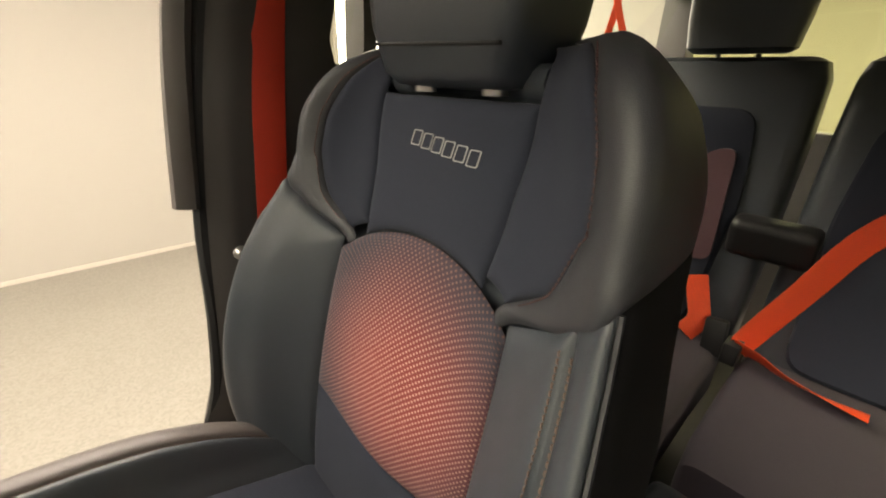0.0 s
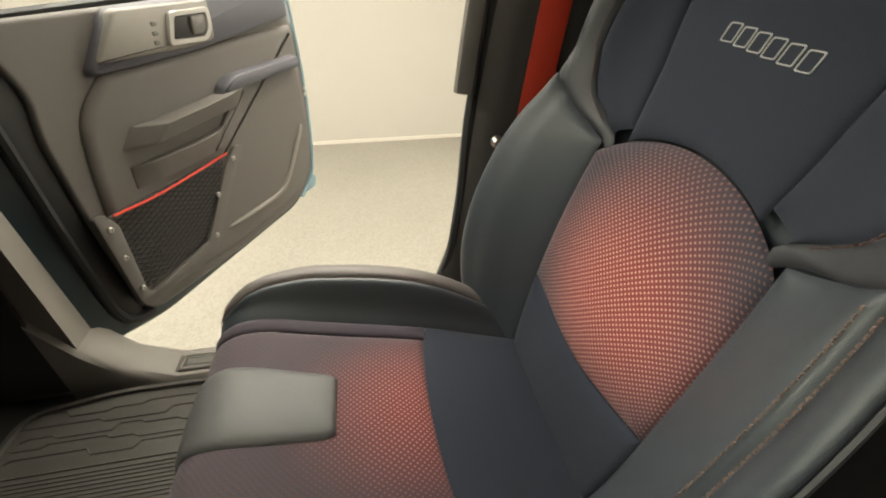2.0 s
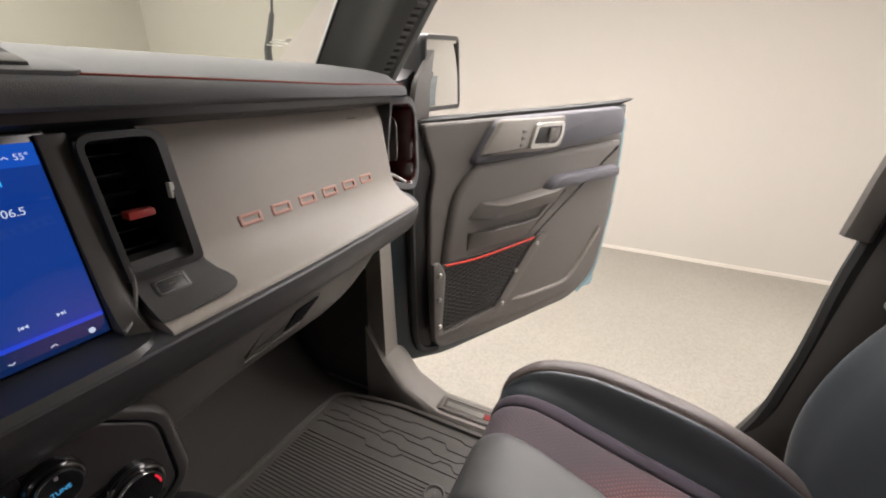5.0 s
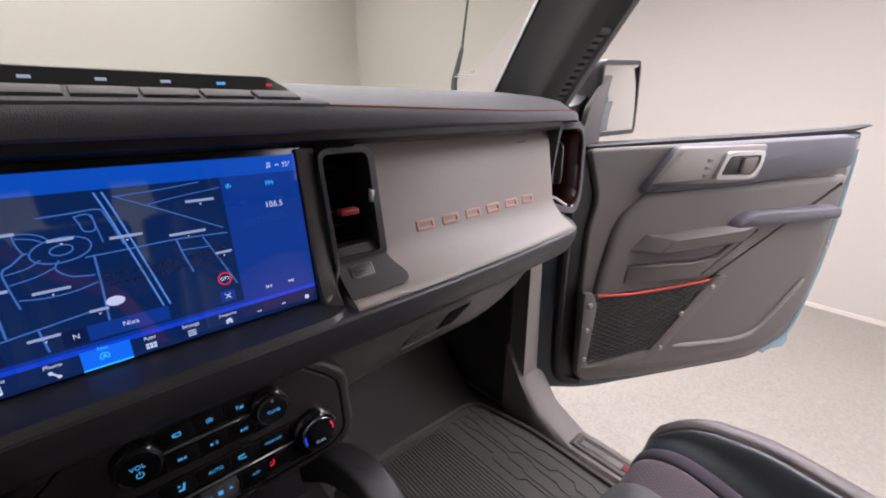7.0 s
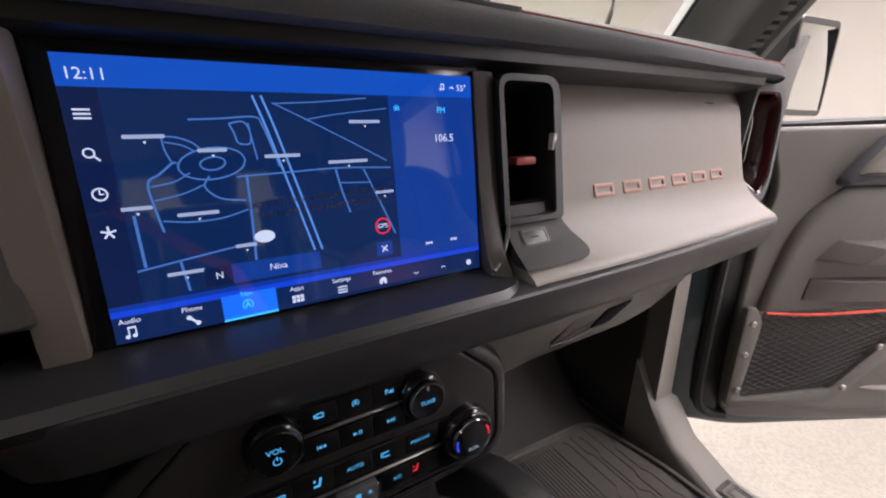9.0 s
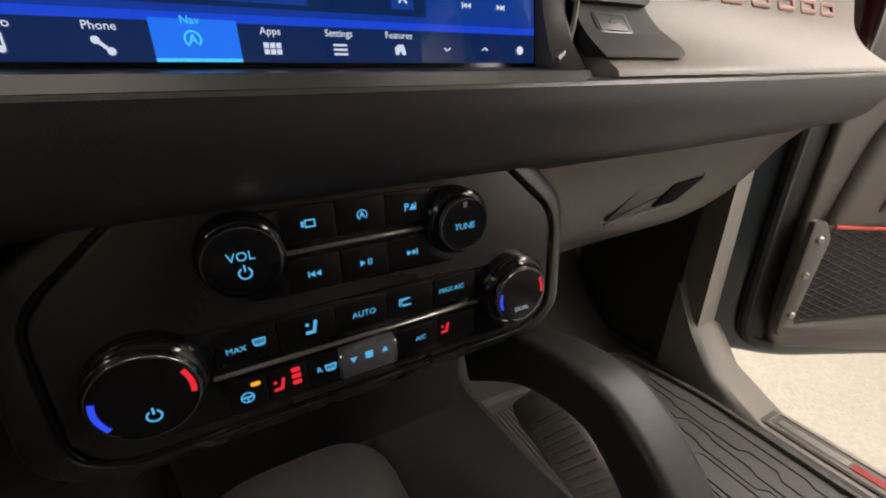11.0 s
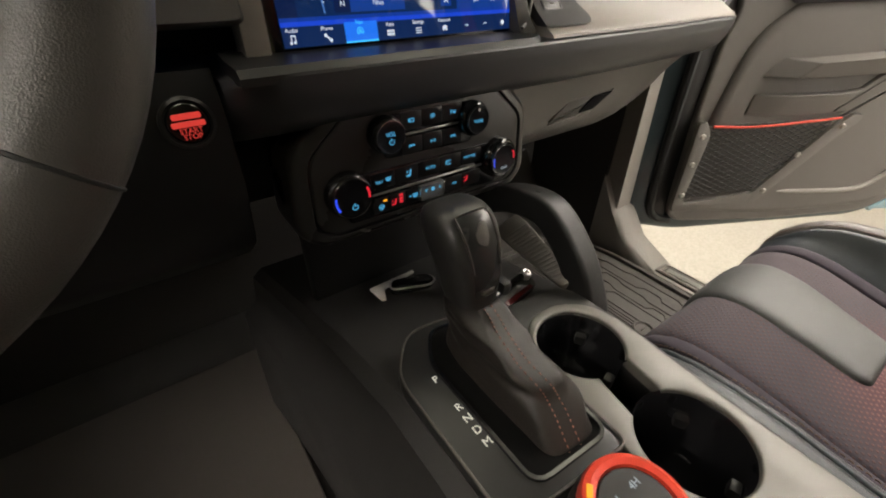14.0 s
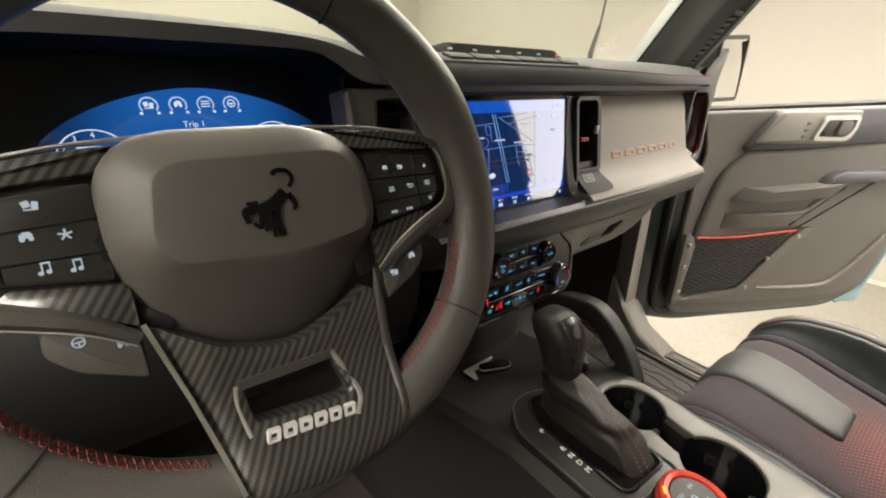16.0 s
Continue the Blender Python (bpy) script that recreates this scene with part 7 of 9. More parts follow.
def climate_panel():
    th = thing("climate_panel", (0, 0.58, 1.20), "black climate and audio panel with four knobs and lit buttons", "control panel")
    lean = Vector((0, 0.03, 1)).normalized()
    M = axes(Vector((0, 0.5715, 1.25)) - lean * 1.25, (1, 0, 0), lean)
    oo = rounded([(-0.128, 1.201), (-0.112, 1.190), (0.112, 1.190), (0.128, 1.201), (0.126, 1.268), (0.082, 1.306), (-0.082, 1.306), (-0.126, 1.268)], [0.012, 0.012, 0.012, 0.014, 0.014, 0.014, 0.014, 0.014], 4)
    bm = bmesh.new()
    plate(bm, oo, M, 0.03, 0.003, 3)
    part("face", bm, PLASTIC_CLIMATE, th, "satin charcoal face")
    # raised pod edge round the face, with a dark groove between
    so = rounded([(-0.147, 1.196), (-0.124, 1.177), (0.124, 1.177), (0.144, 1.196), (0.140, 1.276), (0.098, 1.312), (-0.098, 1.312), (-0.142, 1.276)], 0.016, 4)
    bm = bmesh.new()
    def at(o, z):
        return [M @ Vector((x, y, z)) for x, y in o]
    rings = [at(so, -0.06), at(so, -0.012), at(inset(so, 0.0012), -0.006), at(inset(so, 0.0042), -0.0018), at(inset(so, 0.008), 0.0), at(inset(oo, -0.0022), 0.0006), at(inset(oo, -0.0010), -0.001), at(oo, -0.06)]
    skin(bm, rings + [rings[0]], caps=False)
    part("surround", bm, PLASTIC_CLIMATE, th, "charcoal surround")
    bm = bmesh.new()
    tube(bm, [M @ Vector((x, y, -0.0004)) for x, y in inset(oo, -0.0006)], 0.0010, 6, closed=True, up=(0, 1, 0))
    part("groove", bm, GLOSS_BLACK, th)
    # gloss strips that tie each pair of knobs together
    for pts in ([(-0.052, 1.2545), (0.055, 1.2515), (0.055, 1.2945), (-0.052, 1.2955)], [(-0.096, 1.1975), (0.094, 1.1945), (0.094, 1.2440), (-0.096, 1.2460)]):
        bm = bmesh.new()
        plate(bm, rounded(pts, 0.006, 4), M @ pose(0, 0, 0.0016), 0.004, 0.0014)
        part("key_strip", bm, GLOSS_BLACK, th, "gloss black key strip")
    # button rows: recessed strips, separate keys, bright divider lines
    def keyrow(y, h, x0, x1, n, gap=0.0004):
        w = (x1 - x0) / n
        for k in range(n):
            bm = bmesh.new()
            o = rounded([(x0 + k * w + gap, y - h / 2), (x0 + (k + 1) * w - gap, y - h / 2), (x0 + (k + 1) * w - gap, y + h / 2), (x0 + k * w + gap, y + h / 2)], 0.0012, 2)
            plate(bm, o, M @ pose(0, 0, 0.0022), 0.003, 0.0004)
            part("key", bm, KEY_BLACK, th)
    keyrow(1.2873, 0.0165, -0.033, 0.040, 3)
    keyrow(1.2627, 0.0165, -0.033, 0.040, 3)
    keyrow(1.2345, 0.0165, -0.070, 0.068, 5)
    keyrow(1.2085, 0.0165, -0.070, -0.012, 3)
    keyrow(1.2085, 0.0165, 0.018, 0.068, 2)
    for y, x0, x1 in ((1.275, -0.034, 0.041), (1.2215, -0.072, 0.070)):
        bm = bmesh.new()
        box(bm, M @ Vector(((x0 + x1) / 2, y, 0.0012)), (x1 - x0, 0.0042, 0.0017), None, 0.0005, 1)
        part("divider", bm, DIVIDER, th, "bright metal divider")
    bm = bmesh.new()
    box(bm, M @ Vector((-0.001, 1.2095, 0.0035)), (0.031, 0.007, 0.0175), None, 0.002)
    rocker = part("fan_rocker", bm, ROCKER, th, "smoked clear fan rocker")
    for sx in (-1, 1):
        bm = bmesh.new()
        box(bm, M @ Vector((-0.001 + sx * 0.0150, 1.2095, 0.0068)), (0.0016, 0.0016, 0.0150), None, 0.0005, 1)
        part("rocker_edge", bm, CHROME, rocker)

    def knob(x, z, r, name, face=0.74):
        """A smooth collar with a raised round face inside a bright ring."""
        m = M @ pose(x, z, 0)
        bm = bmesh.new()
        lathe(bm, [(r, -0.002), (r, 0.0045), (r * 0.975, 0.0078), (r * 0.92, 0.0100), (r * 0.85, 0.0108), (r * (face + 0.035), 0.0100), (r * (face + 0.03), 0.006)], m, 48)
        kb = part("knob", bm, GLOSS_BLACK, th, name)
        bm = bmesh.new()
        lathe(bm, [(r * (face + 0.02), 0.0090), (r * (face + 0.02), 0.0140), (r * face, 0.0147), (r * (face - 0.035), 0.0147), (r * (face - 0.04), 0.0120)], m, 48, caps=False)
        part("knob_ring", bm, RING_DARK, kb)
        bm = bmesh.new()
        lathe(bm, [(r * 0.995, 0.0048), (r * 0.985, 0.0066), (r * 0.96, 0.0086)], m, 48, caps=False)
        part("knob_edge", bm, CHROME_DARK, kb)
        bm = bmesh.new()
        lathe(bm, [(r * (face - 0.04), 0.008), (r * (face - 0.04), 0.0138), (r * (face - 0.055), 0.0142)], m, 40)
        part("knob_face", bm, GLOSS_BLACK, kb)
        return m @ pose(0, 0, 0.0144), kb

    def arc(m, r, a0, a1, mt, kb, w=0.0022):
        bm = bmesh.new()
        n = 14
        pts = [(math.cos(radians(a0 + (a1 - a0) * i / n)), math.sin(radians(a0 + (a1 - a0) * i / n))) for i in range(n + 1)]
        for i in range(n):
            bm.faces.new([bm.verts.new(m @ Vector((c * rr, s * rr, 0.0004))) for (c, s), rr in ((pts[i], r - w), (pts[i], r), (pts[i + 1], r), (pts[i + 1], r - w))])
        part("lit_arc", bm, mt, kb, keep=True)

    m, kb = knob(-0.050, 1.2795, 0.0178, "volume knob", 0.84)
    lettering("VOL", m @ pose(-0.0005, 0.0025, 0), 0.0054, GLOW_CYAN, kb, "knob_text", 0.0001)
    sym("power", m @ pose(0, -0.0045, 0), 0.0055, GLOW_CYAN, kb)
    arc(m, 0.0138, 195, 240, CHROME, kb, 0.001)
    m, kb = knob(0.053, 1.2770, 0.0185, "tuning knob")
    lettering("TUNE", m @ pose(0, -0.001, 0), 0.0046, GLOW_CYAN, kb, "knob_text", 0.0001)
    arc(m, 0.0122, 84, 96, SATIN, kb, 0.003)
    m, kb = knob(-0.0945, 1.2308, 0.0225, "temperature knob", 0.86)
    sym("power", m @ pose(0.001, -0.009, 0), 0.006, GLOW_CYAN, kb)
    arc(m, 0.0178, 165, 215, GLOW_BLUE, kb)
    arc(m, 0.0178, -10, 30, GLOW_RED, kb)
    m, kb = knob(0.0935, 1.2250, 0.0235, "temperature knob")
    lettering("DUAL", m @ pose(0.001, -0.0095, 0), 0.0040, GLOW_WHITE, kb, "knob_text", 0.0001)
    arc(m, 0.0160, 165, 205, GLOW_BLUE, kb, 0.0018)
    arc(m, 0.0160, -5, 35, GLOW_RED, kb, 0.0018)
    t = M @ pose(0, 0, 0.0024)
    for x, y, kd in ((-0.021, 1.2873, "camera"), (0.0035, 1.2873, "ringA"), (0.028, 1.2873, "park"), (-0.021, 1.2627, "prev"), (0.0035, 1.2627, "play"), (0.028, 1.2627, "next")):
        sym(kd, t @ pose(x, y, 0), 0.0052, GLOW_CYAN, th)
    lettering("MAX", t @ pose(-0.0605, 1.2335, 0), 0.0040, GLOW_CYAN, th, "key_text", 0.0001)
    sym("defrost", t @ pose(-0.0505, 1.2348, 0), 0.0056, GLOW_CYAN, th)
    sym("seat", t @ pose(-0.0265, 1.2345, 0), 0.0072, GLOW_CYAN, th)
    lettering("AUTO", t @ pose(0.000, 1.2345, 0), 0.0045, GLOW_CYAN, th, "key_text", 0.0001)
    sym("recirc", t @ pose(0.0225, 1.2345, 0), 0.0062, GLOW_CYAN, th)
    lettering("MAX A/C", t @ pose(0.052, 1.2348, 0), 0.0040, GLOW_CYAN, th, "key_text", 0.0001)
    sym("wheel", t @ pose(-0.0605, 1.2065, 0), 0.0062, GLOW_CYAN, th)
    bars([(-0.056, 1.2128, 0.0042, 0.0022, 0)], t, GLOW_AMBER, th, "lit_lamp", 0.0003, 0.0001)
    sym("seat", t @ pose(-0.0455, 1.2075, 0), 0.0068, GLOW_RED, th)
    bars([(-0.0375, 1.2137 - 0.0037 * k, 0.0044, 0.0026, 0) for k in range(3)], t, GLOW_RED, th, "lit_lamp", 0.0003, 0.0001)
    lettering("R", t @ pose(-0.0262, 1.2085, 0), 0.0045, GLOW_CYAN, th, "key_text", 0.0001)
    sym("defrost", t @ pose(-0.0205, 1.2085, 0), 0.0058, GLOW_CYAN, th)
    f = M @ pose(0, 0, 0.0072)
    sym("down", f @ pose(-0.0095, 1.2125, 0), 0.005, GLOW_CYAN, th)
    sym("fan", f @ pose(-0.0010, 1.2125, 0), 0.0062, GLOW_CYAN, th)
    sym("up", f @ pose(0.0078, 1.2125, 0), 0.005, GLOW_CYAN, th)
    lettering("A/C", t @ pose(0.0315, 1.2085, 0), 0.0040, GLOW_CYAN, th, "key_text", 0.0001)
    sym("seat", t @ pose(0.0475, 1.2095, 0), 0.0062, GLOW_RED, th)
    return th


climate_panel()


def instrument_cluster():
    th = thing("instrument_cluster", (-0.375, 0.73, 1.40), "lit blue digital instrument display under the hood", "screen")
    M = axes((-0.372, 0.715, 1.42), (1, 0, 0), (0, 0.12, 1))
    pts = spline([(-0.15, 0.02, 0), (-0.125, 0.055, 0), (-0.07, 0.083, 0), (0.0, 0.095, 0), (0.07, 0.083, 0), (0.125, 0.055, 0), (0.15, 0.02, 0)], 30)
    o = [(p.x, p.y) for p in pts] + [(0.155, -0.05), (-0.155, -0.05)]
    bm = bmesh.new()
    plate(bm, o[::-1], M, 0.006, 0.001)
    d = part("display", bm, CLUSTER_BLUE, th, "blue gradient display")
    t = M @ pose(0, 0, 0.0014)
    for k in range(4):
        x = -0.042 + k * 0.0258
        for r, mt in ((0.0085, ROAD), (0.0076, MAP_WHITE)):
            bm = bmesh.new()
            tube(bm, [t @ Vector((x + r * math.cos(radians(g)), 0.078 + r * math.sin(radians(g)), 0.0)) for g in range(-40, 221, 13)], 0.0005, 4)
            part("gauge_arc", bm, mt, d)
        bars([(x - 0.0075, 0.0705, 0.003, 0.0025, 0), (x + 0.0075, 0.0705, 0.003, 0.0025, 0)], t, MAP_WHITE, d, "gauge_mark", 0.0002, 0.00005)
        sym(("bars", "car", "lines", "wheel")[k], t @ pose(x, 0.0785, 0), 0.0085, MAP_WHITE, d)
    lettering("Trip 1", t @ pose(-0.005, 0.0580, 0), 0.0085, MAP_WHITE, d, "trip_text", 0.0001)
    for x in (-0.095, 0.075):
        bm = bmesh.new()
        tube(bm, [t @ Vector((x + 0.030 * math.cos(radians(g)), 0.027 + 0.030 * math.sin(radians(g)), 0.0)) for g in range(-20, 201, 10)], 0.0006, 4)
        part("dial_arc", bm, MAP_WHITE, d)
    for k, n in enumerate("234"):
        a = radians(150 - 32 * k)
        lettering(n, t @ pose(-0.095 + 0.026 * math.cos(a), 0.028 + 0.024 * math.sin(a), 0), 0.0075, MAP_WHITE, d, "scale_text", 0.0001)
    bars([(-0.098, 0.040, 0.020, 0.0035, 0), (-0.107, 0.033, 0.0035, 0.012, 0), (-0.088, 0.033, 0.0035, 0.012, 0)], t, MAP_WHITE, d, "gear_mark", 0.0002, 0.00005)


CLUSTER_BLUE = glowing("cluster_blue", (0.008, 0.085, 0.33), 0.8, 0.08)
# the picture on the display fades out towards both ends
_nt = CLUSTER_BLUE.node_tree
_co, _sx = _nt.nodes.new("ShaderNodeTexCoord"), _nt.nodes.new("ShaderNodeSeparateXYZ")
_ds, _mr = _nt.nodes.new("ShaderNodeMath"), _nt.nodes.new("ShaderNodeMapRange")
_ds.operation = "SUBTRACT"
_ab = _nt.nodes.new("ShaderNodeMath")
_ab.operation = "ABSOLUTE"
_nt.links.new(_co.outputs["Generated"], _sx.inputs[0])
_nt.links.new(_sx.outputs[0], _ds.inputs[0])
_ds.inputs[1].default_value = 0.5
_nt.links.new(_ds.outputs[0], _ab.inputs[0])
_nt.links.new(_ab.outputs[0], _mr.inputs[0])
_mr.interpolation_type = "SMOOTHSTEP"
for _i, _v in ((1, 0.5), (2, 0.12), (3, 0.04), (4, 1.0)):
    _mr.inputs[_i].default_value = _v
_nt.links.new(_mr.outputs[0], next(n for n in _nt.nodes if n.type == "BSDF_PRINCIPLED").inputs["Emission Strength"])
instrument_cluster()


# ---- steering wheel ----
def ray_hit(poly, c, ang):
    """How far from c the outline lies at an angle."""
    dx, dy, best = math.cos(ang), math.sin(ang), 0.0
    for (x1, y1), (x2, y2) in zip(poly, poly[1:] + poly[:1]):
        ex, ey = x2 - x1, y2 - y1
        den = dx * ey - dy * ex
        if abs(den) < 1e-12:
            continue
        t = ((x1 - c[0]) * ey - (y1 - c[1]) * ex) / den
        w = ((x1 - c[0]) * dy - (y1 - c[1]) * dx) / den
        if t > 0 and -1e-6 <= w <= 1 + 1e-6:
            best = max(best, t)
    return best


def steering_wheel():
    th = thing("steering_wheel", (-0.377, 0.47, 1.44), "black leather steering wheel with carbon spokes and red stitching", "steering wheel")
    a = radians(20)
    M = axes((-0.385, 0.443, 1.446), (1, 0, 0), (0, math.sin(a), math.cos(a)))      # local z points to the driver
    zz = M.to_3x3() @ Vector((0, 0, 1))

    def P(x, y, z=0.0):
        return M @ Vector((x, y, z))

    def flat(name, pts, z, depth, material, r=0.004, bevel=0.0025, label="", parent=None):
        o = rounded(pts, r, 4)
        n = len(o)
        if sum(o[i][0] * o[(i + 1) % n][1] - o[(i + 1) % n][0] * o[i][1] for i in range(n)) < 0:
            o = o[::-1]
        bm = bmesh.new()
        plate(bm, o, M @ pose(0, 0, z), depth, bevel)
        return part(name, bm, material, parent or th, label)

    R, r = 0.1625, 0.0203

    def rim(ang, k=1.0, z=0.0):
        q = 1.0 - 0.055 * max(0, -math.sin(ang)) ** 3
        return P(R * k * q * math.cos(ang), R * k * q * math.sin(ang), z)

    n = 96
    bm = bmesh.new()
    rings = []
    for i in range(n):
        ang = 2 * math.pi * i / n
        fat = 1 + 0.12 * sum(math.exp(-((ang - c + math.pi) % (2 * math.pi) - math.pi) ** 2 / 0.05) for c in (radians(28), radians(152)))
        ctr, tang = rim(ang), (rim(ang + 0.01) - rim(ang - 0.01)).normalized()
        rad = tang.cross(zz)
        rings.append([ctr + rad * (r * fat * math.cos(t)) + zz * (r * 0.9 * fat * math.sin(t)) for t in (2 * math.pi * k / 16 for k in range(16))])
    _loop(bm, rings)
    part("rim", bm, LEATHER_RIM, th, "black leather rim")
    for ang in (radians(-36), radians(-144), radians(62), radians(118)):
        bm = bmesh.new()
        tang = (rim(ang + 0.01) - rim(ang - 0.01)).normalized()
        tube(bm, [rim(ang) + tang.cross(zz) * (r * math.cos(t)) + zz * (r * 0.9 * math.sin(t)) for t in np.linspace(0, 2 * math.pi, 25)[:-1]], 0.0009, 5, closed=True, up=tang)
        part("rim_seam", bm, RUBBER, th)
    # baseball stitching along the inside of the rim
    for a0, a1 in ((-64, -16), (-116, -164)):
        bm = bmesh.new()
        k = int(abs(a1 - a0) / 1.7)
        for i in range(k):
            g = radians(a0 + (a1 - a0) * i / k)
            g2 = g + radians(1.4)
            tube(bm, [rim(g, 0.883, 0.0085), rim(g2, 0.870, 0.001)], 0.0005, 4)
            tube(bm, [rim(g2, 0.883, 0.0085), rim(g, 0.870, 0.001)], 0.0005, 4)
        part("stitching", bm, THREAD_WHEEL, th, "dark red baseball stitching")
    # faceted airbag cover: a flat face, sloping away on all sides and most of all below
    hub = rounded([(-0.0745, 0.036), (-0.062, 0.053), (-0.042, 0.0585), (0.030, 0.0585), (0.058, 0.049), (0.0725, 0.030), (0.0745, -0.008), (0.064, -0.030), (0.046, -0.057), (0.022, -0.078), (-0.012, -0.0805), (-0.042, -0.068), (-0.064, -0.043), (-0.0755, -0.010)], 0.012, 5)
    face = rounded([(-0.0485, 0.034), (-0.036, 0.0385), (0.049, 0.0375), (0.0595, 0.024), (0.0595, -0.0135), (0.014, -0.0185), (-0.047, -0.0130), (-0.0545, 0.0)], 0.009, 5)
    c, na = (0.0, 0.008), 72
    rings = []
    for w, drop in ((0.0, 0.0), (0.03, 0.008), (0.09, 0.055), (0.35, 0.27), (0.62, 0.55), (0.85, 0.83), (0.95, 0.98), (1.0, 1.15), (1.005, 1.6), (0.99, 2.2)):
        ring = []
        for i in range(na):
            g = 2 * math.pi * i / na
            d0, d1 = ray_hit(face, c, g), ray_hit(hub, c, g)
            d = d0 + (d1 - d0) * w
            low = max(0.0, -math.sin(g)) ** 1.5
            ring.append(P(c[0] + d * math.cos(g), c[1] + d * math.sin(g), 0.0185 - (0.013 + 0.030 * low) * drop))
        rings.append(ring)
    bm = bmesh.new()
    skin(bm, rings)
    part("airbag_cover", bm, PLASTIC_HUB, th, "warm grey airbag cover", sharp=60)
    # dark badge of a few plain tapered strokes
    bm = bmesh.new()
    for pts, w0, w1 in (([(0.0120, 0.0160), (0.0040, 0.0100), (-0.0055, 0.0065)], 0.0055, 0.0062), ([(-0.0060, 0.0085), (-0.0110, 0.0080), (-0.0105, 0.0015)], 0.0045, 0.0022), ([(-0.0030, 0.0050), (-0.0050, -0.0015), (-0.0080, 0.0010)], 0.0026, 0.0014),
                        ([(0.0005, 0.0060), (-0.0005, -0.0020), (-0.0030, -0.0040)], 0.0026, 0.0014), ([(0.0060, 0.0090), (0.0048, 0.0), (0.0065, -0.0085)], 0.0034, 0.0017), ([(0.0035, 0.0020), (0.0015, -0.0085)], 0.0024, 0.0016),
                        ([(0.0135, 0.0150), (0.0165, 0.0085), (0.0150, 0.0050)], 0.0032, 0.0016), ([(0.0150, 0.0185), (0.0178, 0.0235), (0.0150, 0.0282), (0.0095, 0.0288), (0.0070, 0.0265)], 0.0020, 0.0022), ([(-0.0040, 0.0115), (-0.0100, 0.0125)], 0.0030, 0.0012)):
        q = spline([(x, y, 0) for x, y in pts], 12)
        row = []
        for i, p in enumerate(q):
            d = (q[min(i + 1, 11)] - q[max(i - 1, 0)]).normalized()
            n2 = Vector((-d.y, d.x, 0)) * ((w0 + (w1 - w0) * i / 11) / 2 * 1.3)
            row.append([M @ (p + n2 + Vector((0, 0, 0.0190))), M @ (p + n2 * 0.8 + Vector((0, 0, 0.0203))), M @ (p - n2 * 0.8 + Vector((0, 0, 0.0203))), M @ (p - n2 + Vector((0, 0, 0.0190)))])
        skin(bm, row)
    part("badge", bm, GLOSS_BLACK, th, "gloss black badge")
    for s in (1, -1):
        flat("spoke", [(s * 0.045, 0.050), (s * 0.123, 0.044), (s * 0.146, 0.034), (s * 0.150, 0.002), (s * 0.138, -0.014), (s * 0.090, -0.034), (s * 0.055, -0.050)], -0.005, 0.02, SATIN_BLACK, 0.008, 0.004)
        flat("upper_trim", [(s * 0.046, 0.0545), (s * 0.088, 0.0515), (s * 0.123, 0.0465), (s * 0.134, 0.037), (s * 0.124, 0.035), (s * 0.074, 0.0395), (s * 0.060, 0.0425)], 0.0015, 0.012, CARBON, 0.003, 0.002, "carbon fibre trim")
        flat("lower_trim", [(s * 0.070, -0.017), (s * 0.114, -0.009), (s * 0.122, -0.016), (s * 0.090, -0.031), (s * 0.070, -0.043)], 0.0008, 0.012, CARBON, 0.003, 0.002, "carbon fibre trim")
        bm = bmesh.new()
        tube(bm, spline([P(s * 0.036, 0.0572, 0.0), P(s * 0.080, 0.0540, 0.001), P(s * 0.121, 0.0482, 0.0)], 14), 0.0011, 6)
        part("edge_line", bm, SATIN, th, "thin silver edge")
        pd = flat("switch_pad", [(s * 0.0742, 0.0352), (s * 0.1275, 0.0300), (s * 0.1315, 0.0050), (s * 0.1255, -0.0050), (s * 0.0742, -0.0140)], 0.0035, 0.010, PLASTIC_CLIMATE, 0.003, 0.0015, "black switch pad with pale symbols")
        for x0, y0, x1, y1 in ((0.0745, 0.0175, 0.1305, 0.0155), (0.0745, 0.0005, 0.1300, 0.0020), (0.112, 0.031, 0.1135, -0.006)):
            bm = bmesh.new()
            tube(bm, [P(s * x0, y0, 0.0034), P(s * x1, y1, 0.0034)], 0.0007, 4)
            part("pad_groove", bm, GLOSS_BLACK, pd)
        bm = bmesh.new()
        pts = spline([(s * 0.124, 0.0450, 0.0), (s * 0.1405, 0.0345, 0.002), (s * 0.1455, 0.0180, 0.003), (s * 0.1455, 0.0020, 0.003), (s * 0.1365, -0.0120, 0.003), (s * 0.1140, -0.0215, 0.003), (s * 0.0900, -0.0330, 0.003), (s * 0.0715, -0.0470, 0.001)], 40)
        rows = []
        for i, p in enumerate(pts):
            t = (pts[min(i + 1, 39)] - pts[max(i - 1, 0)]).normalized()
            sd = t.cross(Vector((0, 0, 1)))
            hw = interp(i, [0, 6, 14, 22, 30, 39], [0.0020, 0.0052, 0.0074, 0.0070, 0.0056, 0.0036])
            rows.append([M @ (p + sd * hw), M @ (p + sd * hw * 0.5 + Vector((0, 0, 0.0025))), M @ (p - sd * hw * 0.5 + Vector((0, 0, 0.0025))), M @ (p - sd * hw), M @ (p - Vector((0, 0, 0.006)))])
        skin(bm, rows)
        part("spoke_trim", bm, SMOKED_TRIM, th, "smoked satin spoke trim")
        # highlight on the glossy trim's outer edge, modelled as a thin bright line
        bm = bmesh.new()
        tube(bm, [row[0] for row in rows[4:]], 0.0007, 5)
        part("trim_highlight", bm, SPOKE_METAL, th, "fine bright line for the highlight on the trim edge")
